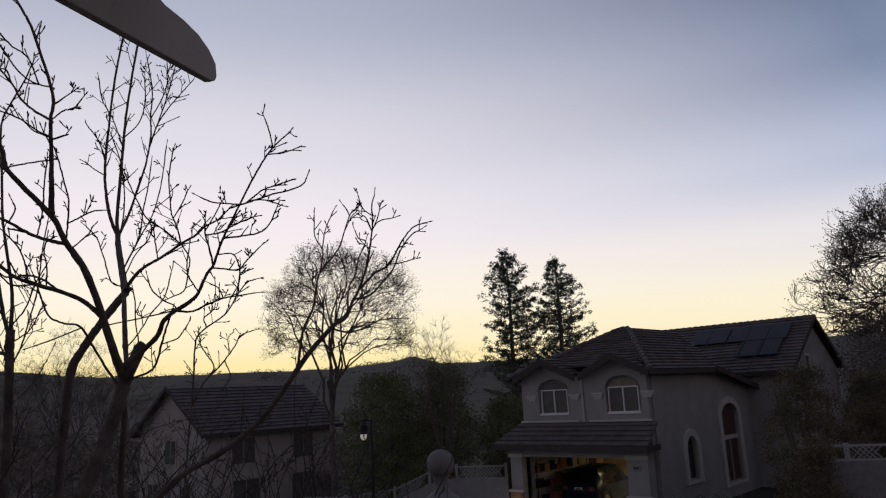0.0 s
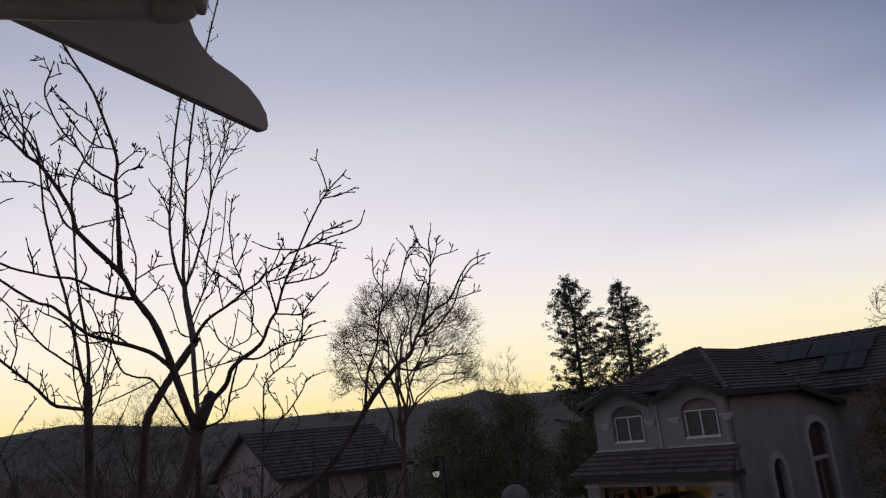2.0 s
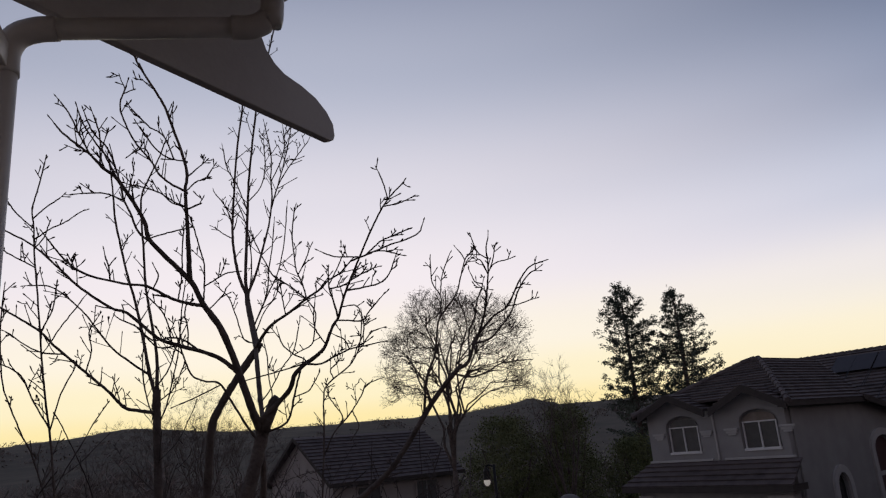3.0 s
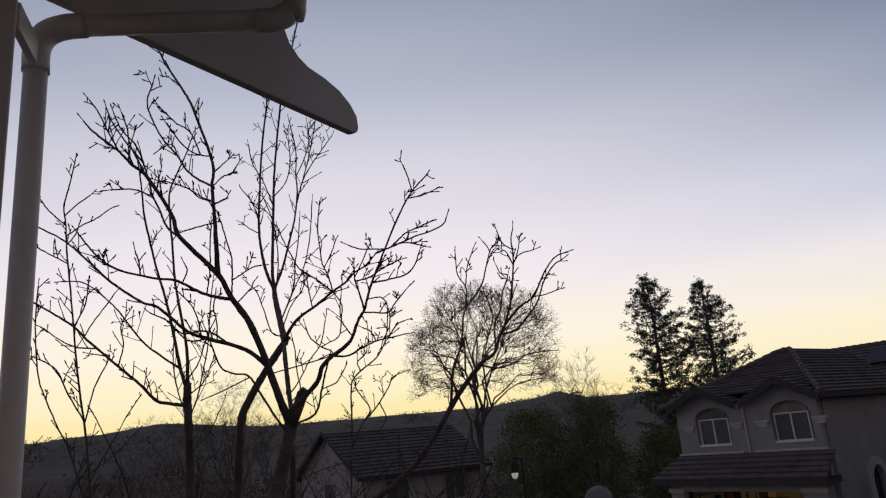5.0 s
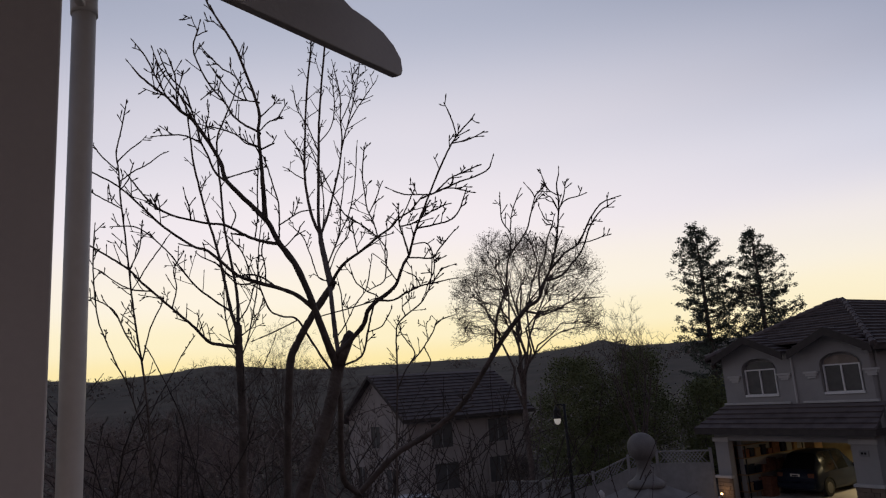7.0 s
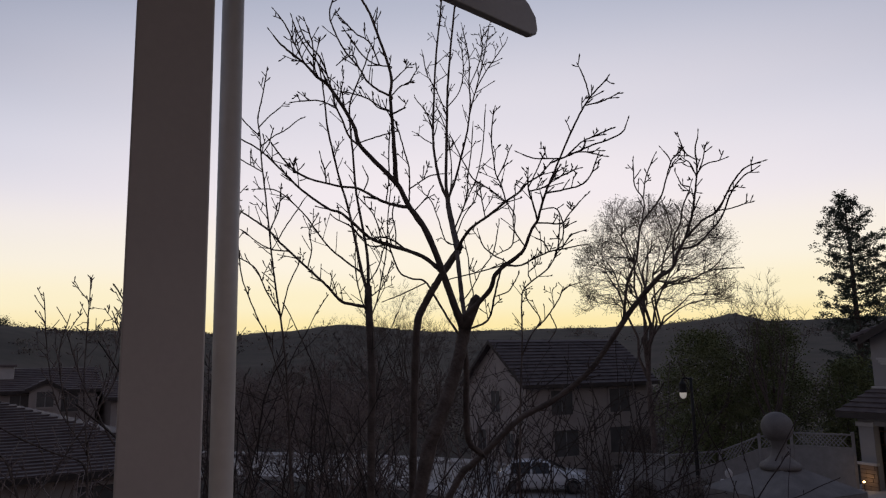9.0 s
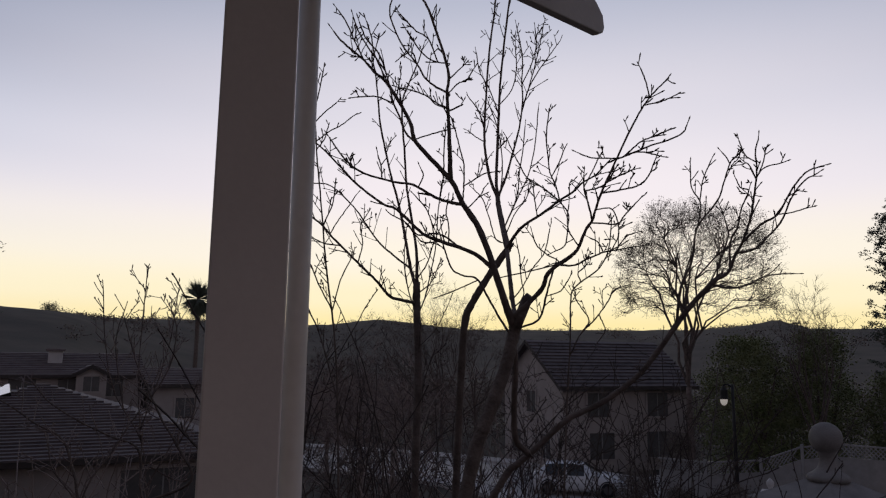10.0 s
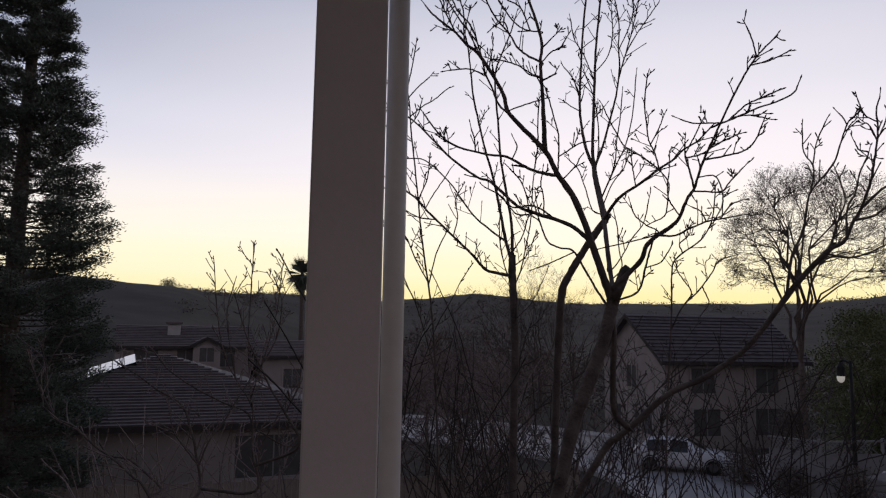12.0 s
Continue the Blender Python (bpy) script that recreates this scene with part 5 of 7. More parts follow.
# ---- street lamp ----
lz = ground_z(-4.25, 31.75)
lamp = thing("street_lamp", "black street lamp with a hanging white lantern", "lamp", m=at_pose(-4.25, 31.75, 0, 170))
part("pole", Build().lathe([(0.16, lz - 0.1), (0.16, lz + 0.5), (0.09, lz + 0.6), (0.075, lz + 2.5), (0.06, 5.66), (0.0, 5.68)], (0, 0, 0), 12), M_iron, lamp, smooth=True)
part("bracket", Build().tube(spline([(0, 0, 5.56), (0.15, 0, 5.64), (0.3, 0, 5.64), (0.36, 0, 5.58)], 4), [0.035] * 13, 6), M_iron, lamp)
part("lantern_hood", Build().lathe([(0.03, 5.62), (0.07, 5.52), (0.15, 5.42), (0.16, 5.2), (0.19, 5.08), (0.17, 5.06)], (0.36, 0, 0), 12), M_iron, lamp)
part("globe", Build().lathe([(0.14, 5.08), (0.145, 4.98), (0.115, 4.87), (0.05, 4.81), (0, 4.80)], (0.36, 0, 0), 14), M_lamp, lamp, "milky lit globe", smooth=True)
# ---- roads, kerbs, drive ----
def strip(name, path, half, lift, mat, label, category, edge=None):
    """A paved ribbon laid on the land along a path."""
    pts = spline([Vector((x, y, 0)) for x, y in path], 10)
    b, kerb = Build(), (Build(), Build())
    rows = []
    for i, p in enumerate(pts):
        d = (pts[min(i + 1, len(pts) - 1)] - pts[max(i - 1, 0)]).normalized()
        s = Vector((d.y, -d.x, 0))
        rows.append((p, s))
    n = 7
    for p, s in rows:
        for k in range(n):
            q = p + s * half * (2 * k / (n - 1) - 1)
            b.v.append((q.x, q.y, land_z(q.x, q.y) + lift))
    for i in range(len(rows) - 1):
        for k in range(n - 1):
            b.f.append((i * n + k, i * n + k + 1, (i + 1) * n + k + 1, (i + 1) * n + k))
    ob = tagged(part(name, b, mat, smooth=True), label, category, kind="structure")
    if edge:
        for side, kb in zip((-1, 1), kerb):
            for p, s in rows:
                for off, up in ((0.0, -0.1), (0.0, 0.13), (0.02, 0.15), (0.16, 0.15), (1.5, 0.15), (1.52, -0.1)):
                    q = p + s * side * (half + off)
                    kb.v.append((q.x, q.y, land_z(q.x, q.y) + lift + up))
            for i in range(len(rows) - 1):
                for k in range(5):
                    f = (i * 6 + k, i * 6 + k + 1, (i + 1) * 6 + k + 1, (i + 1) * 6 + k)
                    kb.f.append(f if side > 0 else f[::-1])
            tagged(part("pavement", kb, M_concrete), "pale concrete kerb and pavement beside the street", "pavement", kind="structure")
    return ob


strip("road", [(-60, 33), (-34, 38), (-20, 38.5), (-12, 35.5), (-5, 28.5), (1.5, 21.5), (8, 14), (18, 4)], 3.6, 0.05, M_asphalt, "grey asphalt residential street", "road", True)
strip("driveway", [(-2.5, 24.8), (-0.2, 27.4), (1.6, 29.4), (3.6, 31.8)], 2.6, 0.11, M_concrete, "pale concrete drive before the garage", "driveway")
strip("side_drive", [(-9.5, 36.5), (-8.0, 39.5), (-7.0, 43)], 2.6, 0.10, M_concrete, "pale concrete drive beside the tan house", "driveway")

# ---- lattice fence ----
FENCE = [(1.45, 32.3, 3.45), (-0.7, 33.1, 3.42), (-1.9, 32.9, 3.25), (-3.4, 32.4, 2.68), (-5.5, 32.1, 2.48), (-7.6, 33.0, 2.42)]
fence = thing("vinyl_fence", "white vinyl fence with a lattice top", "fence")
for (x0, y0, t0), (x1, y1, t1) in zip(FENCE, FENCE[1:]):
    a, c = Vector((x0, y0, 0)), Vector((x1, y1, 0))
    n = max(1, round((c - a).length / 2.2))
    for i in range(n):
        p, q = a.lerp(c, i / n), a.lerp(c, (i + 1) / n)
        tp, tq = t0 + (t1 - t0) * i / n, t0 + (t1 - t0) * (i + 1) / n
        d = (q - p).normalized()
        s = Vector((-d.y, d.x, 0)) * 0.02
        g = min(ground_z(p.x, p.y), ground_z(q.x, q.y)) - 0.1
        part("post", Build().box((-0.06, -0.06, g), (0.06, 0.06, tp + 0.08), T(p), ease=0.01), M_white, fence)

        def bar(b, u0, z0, u1, z1, u2, z2, u3, z3, w):
            vs = [p.lerp(q, u) + s * w * k + Vector((0, 0, z)) for k in (-1, 1) for u, z in ((u0, z0), (u1, z1), (u2, z2), (u3, z3))]
            b.put(vs, [(3, 2, 1, 0), (4, 5, 6, 7), (0, 1, 5, 4), (1, 2, 6, 5), (2, 3, 7, 6), (3, 0, 4, 7)])
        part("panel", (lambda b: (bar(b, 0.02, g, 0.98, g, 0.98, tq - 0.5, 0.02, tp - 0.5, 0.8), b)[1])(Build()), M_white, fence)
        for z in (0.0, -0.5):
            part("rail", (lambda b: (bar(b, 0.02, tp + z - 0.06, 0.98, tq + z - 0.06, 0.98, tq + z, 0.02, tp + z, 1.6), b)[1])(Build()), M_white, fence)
        lat = Build()
        L = (q - p).length
        m_ = int(L / 0.16)
        for k in range(-2, m_ + 1):
            for way_ in (1, -1):
                u0 = (k * 0.16) / L
                u1 = u0 + 0.40 / L
                if u0 < 0.02 or u1 > 0.99:
                    continue
                z0, z1 = (-0.48, -0.06) if way_ > 0 else (-0.06, -0.48)
                du = 0.045 / L
                bar(lat, u0, tp + (tq - tp) * u0 + z0, u0 + du, tp + (tq - tp) * u0 + z0, u1 + du, tp + (tq - tp) * u1 + z1, u1, tp + (tq - tp) * u1 + z1, 0.35 * way_ if way_ > 0 else 0.36)
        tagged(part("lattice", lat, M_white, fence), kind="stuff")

# low garden wall with a lattice top before the shrubs
gw_ = thing("lattice_wall", "grey stucco garden wall with a pale lattice top", "wall")
WA, WB = Vector((8.99, 20.63, 0)), Vector((13.28, 19.39, 0))
wl_n = 4
w_deg = math.degrees(math.atan2(WB.y - WA.y, WB.x - WA.x))
w_len = (WB - WA).length / wl_n
for i in range(wl_n):
    p = WA.lerp(WB, i / wl_n)
    m_ = at_pose(p.x, p.y, 0, w_deg)
    part("wall", Build().box((0, -0.1, land_z(p.x, p.y) - 0.3), (w_len, 0.1, 4.24), m_), M_stone, gw_)
    part("post", Build().box((-0.06, -0.07, 4.24), (0.06, 0.07, 4.72), m_, ease=0.01), M_stucco, gw_)
    for z in (4.25, 4.62):
        part("rail", Build().box((0.06, -0.03, z), (w_len - 0.06, 0.03, z + 0.06), m_), M_stucco, gw_)
    lat = Build()
    for k in range(int((w_len - 0.5) / 0.14)):
        for s_ in (1, -1):
            x0 = 0.1 + 0.14 * k
            a_, c_ = (x0, x0 + 0.31) if s_ > 0 else (x0 + 0.31, x0)
            lat.put([m_ @ Vector((a_ - 0.02, 0.01 * s_, 4.31)), m_ @ Vector((a_ + 0.02, 0.01 * s_, 4.31)), m_ @ Vector((c_ + 0.02, 0.01 * s_, 4.62)), m_ @ Vector((c_ - 0.02, 0.01 * s_, 4.62)),
                     m_ @ Vector((a_ - 0.02, 0.018 * s_, 4.31)), m_ @ Vector((a_ + 0.02, 0.018 * s_, 4.31)), m_ @ Vector((c_ + 0.02, 0.018 * s_, 4.62)), m_ @ Vector((c_ - 0.02, 0.018 * s_, 4.62))],
                    [(0, 1, 2, 3), (7, 6, 5, 4), (0, 4, 5, 1), (1, 5, 6, 2), (2, 6, 7, 3), (3, 7, 4, 0)])
    tagged(part("lattice", lat, M_stucco, gw_), kind="stuff")

# ---- cars ----
def car(name, label, m, paint, length=4.5, width=1.78, height=1.5, glass=None):
    """A parked hatchback, nose to local +x: body lofted over stations, panes cut from the same skin."""
    c = thing(name, label, "car", m=m)
    k, w, h = length / 4.5, width / 2, height
    # station x, half width, sill height, top height, half width of the top
    st = [(-2.25, 0.80, 0.48, 0.70, 0.74), (-2.22, 0.88, 0.36, 0.88, 0.78), (-2.12, 0.95, 0.26, 1.00, 0.80), (-2.0, 0.98, 0.24, 1.06, 0.78), (-1.52, 1.0, 0.22, h - 0.07, 0.66),
          (-1.15, 1.0, 0.22, h - 0.01, 0.66), (-0.60, 1.0, 0.22, h, 0.67), (-0.50, 1.0, 0.22, h, 0.67), (0.30, 1.0, 0.22, h - 0.05, 0.66), (1.12, 0.99, 0.22, 1.02, 0.78),
          (1.65, 0.97, 0.24, 0.93, 0.78), (2.02, 0.93, 0.26, 0.80, 0.76), (2.2, 0.84, 0.34, 0.66, 0.70), (2.25, 0.76, 0.44, 0.56, 0.64)]
    rings = []
    for x, hw, zb, zt, tw in st:
        belt = min(0.94, zt - 0.04)
        half = [(0.86 * hw, zb), (hw, zb + 0.12), (hw, 0.5 * (zb + belt)), (0.965 * hw, belt), (tw, zt - 0.05), (0.72 * tw, zt)]
        rings.append([(x * k, -y * w, z) for y, z in half] + [(x * k, y * w, z) for y, z in reversed(half)])
    n = len(rings[0])
    cut = {(4, 3): "side_window", (5, 3): "side_window", (7, 3): "side_window", (4, 7): "side_window", (5, 7): "side_window", (7, 7): "side_window"}
    for j in (4, 5, 6):
        cut[(3, j)], cut[(8, j)] = "rear_window", "windscreen"
    skin = [p for r in rings for p in r]
    faces, panes = [], {}
    for i in range(len(st) - 1):
        for j in range(n):
            f = (i * n + j, i * n + (j + 1) % n, (i + 1) * n + (j + 1) % n, (i + 1) * n + j)
            if (i, j) in cut:
                key = (cut[(i, j)], j if cut[(i, j)] == "side_window" else 0, i if cut[(i, j)] == "side_window" else 0)
                panes.setdefault(key, []).append(f)
            else:
                faces.append(f)
    faces += [tuple(range(n - 1, -1, -1)), tuple((len(st) - 1) * n + q for q in range(n))]
    part("body", Build().put(skin, faces), paint, c, smooth=True)
    for (nm, _, _), fs in panes.items():
        b = Build()
        for f in fs:
            b.put([skin[q] for q in f], [(0, 1, 2, 3)])
        part(nm, b, glass or M_glass, c, smooth=True)
    for s in (-1, 1):
        for x in (-1.38 * k, 1.40 * k):
            wheel = part("wheel", Build().tube([(x, s * (w - 0.21), 0.33), (x, s * (w - 0.01), 0.33), (x, s * (w + 0.012), 0.33)], [0.33, 0.33, 0.30], 22), M_tyre, c)
            part("rim", Build().tube([(x, s * (w + 0.004), 0.33), (x, s * (w + 0.022), 0.33)], [0.215, 0.19], 16), M_rim, wheel)
            part("wheel_arch", Build().tube([(x + 0.39 * math.cos(g), s * (w + 0.004), 0.33 + 0.39 * math.sin(g)) for g in np.linspace(-0.1, math.pi + 0.1, 12)], [0.028] * 12, 5), M_tyre, c)
        part("headlight", Build().box((1.98 * k, s * (w - 0.34) - 0.17, 0.62), (2.2 * k, s * (w - 0.34) + 0.15, 0.75), ease=0.04), M_chrome, c)
        part("tail_light", Build().box((-2.235 * k, s * (w - 0.25) - 0.13, 0.74), (-2.0 * k, s * (w - 0.25) + 0.13, 0.92), ease=0.03), M_cloth, c)
        part("mirror", Build().box((0.72 * k, s * (w + 0.02) - 0.08, 0.94), (0.88 * k, s * (w + 0.02) + 0.09, 1.07), ease=0.03), paint, c)
    plate = part("plate", Build().box((-2.235 * k, -0.2, 0.76), (-2.17 * k, 0.2, 0.89), ease=0.005), M_frame, c, "pale number plate with a plain bar")
    part("plate_bar", Build().box((-2.24 * k, -0.13, 0.80), (-2.233 * k, 0.13, 0.85)), M_iron, plate)
    part("bumper", Build().box((-2.31 * k, -w + 0.12, 0.34), (-2.1 * k, w - 0.12, 0.54), ease=0.05), paint, c)
    part("bumper", Build().box((2.05 * k, -w + 0.16, 0.34), (2.29 * k, w - 0.16, 0.52), ease=0.05), paint, c)
    return c


car("parked_car", "white hatchback parked at the kerb behind bare brush", at_pose(-11.9, 34.9, land_z(-11.9, 34.9) + 0.05, 17), M_car_white)
car("garage_car", "dark blue car parked inside the open garage", HA @ at_pose(-4.35, 3.5, GZ + 0.02, 90), M_car_blue, 4.2, 1.78, 1.70, M_car_glass)
# things stored in the garage
for x, y, z, w, d, h, mt, nm, lb in ((-5.6, 4.9, GZ, 0.7, 0.6, 1.9, M_box, "storage_cupboard", "brown wooden cupboard against the garage wall"),
                                     (-1.0, 5.0, GZ, 1.1, 0.6, 0.9, M_box, "workbench", "wooden workbench at the back of the garage"),
                                     (-5.45, 1.3, GZ, 0.5, 0.5, 0.75, M_cloth, "storage_bin", "rust-red storage bin on the garage floor"),
                                     (-1.3, 4.9, GZ + 0.9, 0.4, 0.35, 0.35, M_box, "cardboard_box", "cardboard box on the workbench"),
                                     (-0.8, 5.0, GZ + 0.9, 0.35, 0.35, 0.28, M_white, "white_box", "white box on the workbench"),
                                     (-2.3, 5.35, GZ + 1.75, 2.6, 0.45, 0.05, M_box, "wall_shelf", "long wooden shelf on the garage wall")):
    t_ = thing(nm, lb, nm.split("_")[-1], m=HA @ T((x, y, z)))
    part("body", Build().box((-w / 2, -d / 2, 0), (w / 2, d / 2, h), ease=0.015), mt, t_)
    if h > 0.2:
        part("lid", Build().box((-w / 2 - 0.02, -d / 2 - 0.02, h - 0.06), (w / 2 + 0.02, d / 2 + 0.02, h + 0.01), ease=0.008), mt, t_)
for i in range(7):
    t_ = thing("shelf_carton", "small carton on the garage shelf", "box", "cartons on the shelf", m=HA @ T((-3.4 + i * 0.36, 5.35, GZ + 1.80)))
    part("body", Build().box((-0.14, -0.14, 0), (0.14, 0.14, rng.uniform(0.14, 0.34)), ease=0.008), rng.choice((M_box, M_white, M_cloth)), t_)
rack = thing("storage_rack", "metal rack crowded with boxes along the garage wall", "rack", m=HA @ T((-5.78, 2.2, GZ)))
for y in (-2.0, 2.0):
    for x in (-0.22, 0.22):
        part("upright", Build().box((x - 0.02, y - 0.02, 0), (x + 0.02, y + 0.02, 2.1)), M_iron, rack)
for z in (0.3, 0.95, 1.6, 2.1):
    part("shelf", Build().box((-0.25, -2.05, z - 0.03), (0.25, 2.05, z)), M_box, rack)
    y = -1.95
    while y < 1.7 and z < 2.0:
        w, h = rng.uniform(0.22, 0.5), rng.uniform(0.2, 0.5)
        bx = thing("stored_box", "box or bag stored on the garage rack", "box", "boxes on the garage rack", m=HA @ T((-5.78, 2.2 + y + w / 2, GZ + z)))
        mt = rng.choice((M_box, M_cloth, M_cloth, M_white, M_car_blue))
        part("body", Build().box((-0.2, -w / 2, 0), (0.2, w / 2, h), ease=0.02), mt, bx)
        part("lid", Build().box((-0.21, -w / 2 - 0.01, h - 0.05), (0.21, w / 2 + 0.01, h + 0.01), ease=0.008), mt, bx)
        y += w + rng.uniform(0.03, 0.15)
for i in range(5):
    cx = -1.0 - 0.62 * i
    pb = thing("wall_poster", "plain pale sheet pinned to the garage wall", "poster", "sheets on the garage wall", m=HA @ T((cx, 5.69, GZ + 2.0)))
    part("sheet", Build().box((-0.2, -0.012, 0), (0.2, 0.0, 0.28 + 0.1 * (i % 2))), rng.choice((M_white, M_trim, M_box)), pb)
t_ = thing("garden_tools", "long-handled garden tools leaning on the garage wall", "tools", m=HA @ T((-5.9, 0.6, GZ)))
for i in range(4):
    part("handle", Build().tube([(0.12 + 0.1 * i, 0.2 * i, 0.02), (-0.06 + 0.02 * i, 0.2 * i, 1.5 + 0.1 * i)], [0.018] * 2, 6), M_box, t_)
    part("blade", Build().box((-0.09, -0.012, 1.45 + 0.1 * i), (0.07, 0.012, 1.72 + 0.1 * i), T((0.0, 0.2 * i, 0)), ease=0.004), M_iron, t_)
t_ = thing("path_light", "small lit garden light at the garage pier", "lamp", m=HA @ T((-6.05, -0.95, GZ)))
part("stake", Build().tube([(0, 0, 0), (0, 0, 0.3)], [0.012] * 2, 6), M_iron, t_)
part("bulb", Build().lathe([(0.0, 0.3), (0.04, 0.31), (0.045, 0.35), (0.0, 0.38)], (0, 0, 0), 10), M_eaves_lamp, t_)
pl_data = bpy.data.lights.new("path_bulb", "POINT")
pl_data.energy, pl_data.color, pl_data.shadow_soft_size = 1.6, (1.0, 0.6, 0.28), 0.05
pl_ob = new("path_bulb", pl_data)
pl_ob.matrix_basis = HA @ T((-6.05, -0.95, GZ + 0.46))

# ---- trees beyond ----
def bare_crown(name, label, x, y, top, spread_m, stems, mat_w, mat_t, levels, seed, base=None, r=0.16, budded=0, lean=0.5, kids=(3, 5), up=0.10):
    """A leafless tree of the given height: trunk, forks and fine outer twigs."""
    global rng
    keep_rng, rng = rng, random.Random(seed)
    z0 = land_z(x, y) if base is None else base
    t_ = thing(name, label, "tree")
    wood, fine_, tips = Build(), Build(), []
    H = top - z0
    fork = z0 + H * 0.26
    wood.tube(spline([(x, y, z0 - 0.2), (x + 0.08, y, z0 + H * 0.12), (x, y + 0.05, fork)], 4), [r * 1.2, r * 1.15, r * 1.08, r * 1.02, r, r, r * 0.97, r * 0.95, r * 0.9], 10)
    for i in range(stems):
        g = 2 * math.pi * (i + rng.uniform(-0.3, 0.3)) / stems
        d = Vector((math.cos(g) * lean, math.sin(g) * lean, 1.0)).normalized()
        grow(wood, Vector((x, y, fork - rng.uniform(0.0, H * 0.08))), d, H * 0.32 * rng.uniform(0.8, 1.1), r * 0.5, levels, 0.55, up, 5, kids, 0.66, tips)
    for p, d in tips:
        for _ in range(3):
            grow(fine_, p, (d + rnd_perp(d) * 0.9).normalized(), H * 0.035, 0.010, 1, 0.6, 0.0, 3, (2, 3), 0.7)
    if budded:
        for p, d in tips:
            leaves(fine_, p, budded, 0.3, 0.10)
    part("trunk", wood, mat_w, t_, smooth=True)
    tagged(part("twig_growth", fine_, mat_t, t_), kind="stuff")
    rng = keep_rng
    return t_


def dome_tree(name, label, x, y, centre, rx, rz, z0, r, seed, mat_w, mat_t, counts, tw=0.35, low=-0.55, budded=0, leaf=0.14, leafmat=None, fork=0.62):
    """A round-headed tree: every branch reaches from the nearest wood towards its own place in the crown."""
    rn = np.random.RandomState(seed)
    t_ = thing(name, label, "tree")
    wood, fine_, lf = Build(), Build(), Build()
    c = np.array(centre)
    top = np.array((x + rn.uniform(-0.1, 0.1), y, c[2] - rz * fork))
    trunk = np.array([np.array((x, y, z0 - 0.2)) * (1 - k / 6) + top * (k / 6) + (rn.uniform(-0.05, 0.05, 3) if 0 < k < 6 else 0) for k in range(7)])
    wood.tube([Vector(p) for p in trunk], [r * (1.15 - 0.05 * k) for k in range(7)], 9)
    pts, dirs, rads = trunk[3:], np.tile((0, 0, 1.0), (4, 1)), np.full(4, r * 0.8)
    shells = [(0.30, 0.62), (0.55, 0.84), (0.70, 0.97), (0.80, 1.03)]
    wide = [r * 0.55, r * 0.30, r * 0.16, r * 0.075]
    for lev in range(4):
        newp, newd, newr = [], [], []
        for _ in range(counts[lev]):
            e = rn.normal(size=3)
            e /= np.linalg.norm(e)
            if e[2] < low:
                e[2] = abs(e[2])
            lump = 0.86 + 0.2 * noise.noise(Vector((e[0] * 2.2 + seed, e[1] * 2.2, e[2] * 2.2)))
            g = c + e * np.array((rx, rx, rz)) * rn.uniform(*shells[lev]) * lump * 1.08
            off = g - pts
            dist = np.linalg.norm(off, axis=1)
            k = int(np.argmin(dist + 0.9 * np.maximum(0, -off[:, 2]) - 0.35 * (off * dirs).sum(1)))
            p, d, n = pts[k], dirs[k], dist[k]
            bend = p + d * n * 0.38 + (g - p) * 0.22 + np.array((0, 0, -0.04 * n))
            us = np.linspace(0, 1, 6)[:, None]
            path = p * (1 - us) ** 2 + bend * 2 * us * (1 - us) + g * us ** 2
            path[1:] += rn.normal(size=(5, 3)) * n * 0.025
            r0 = min(rads[k] * 0.85, wide[lev])
            rr = np.linspace(r0, r0 * 0.45, 6)
            (wood if lev < 2 else fine_).tube([Vector(q) for q in path], [float(v) for v in rr], 6 if lev < 2 else 3, cap=False)
            dd = np.gradient(path, axis=0)
            dd /= np.linalg.norm(dd, axis=1)[:, None] + 1e-9
            newp.append(path[1:])
            newd.append(dd[1:])
            newr.append(rr[1:])
            if lev == 3:
                for q, f in ((2, 0.8), (3, 1.0), (4, 1.0), (5, 0.9), (5, 0.7)):
                    h = dd[q] + rn.normal(size=3) * 0.5 + np.array((0, 0, 0.15))
                    h /= np.linalg.norm(h)
                    a_ = path[q]
                    b_ = a_ + h * tw * f * 0.5 + rn.normal(size=3) * tw * 0.06
                    e_ = b_ + (h + np.array((0, 0, 0.2))) * tw * f * 0.5
                    fine_.tube([Vector(a_), Vector(b_), Vector(e_)], [r0 * 0.75, r0 * 0.65, r0 * 0.5], 3, cap=False)
                    if budded:
                        leaves(lf, Vector(e_), budded, tw * 0.12, leaf)
        pts, dirs, rads = np.vstack([pts] + newp), np.vstack([dirs] + newd), np.concatenate([rads] + newr)
        if lev == 0:
            pts, dirs, rads = pts[4:], dirs[4:], rads[4:]
    part("trunk", wood, mat_w, t_, smooth=True)
    tagged(part("twig_growth", fine_, mat_t, t_), kind="stuff")
    if budded:
        tagged(part("foliage", lf, leafmat, t_), kind="stuff")
    return t_


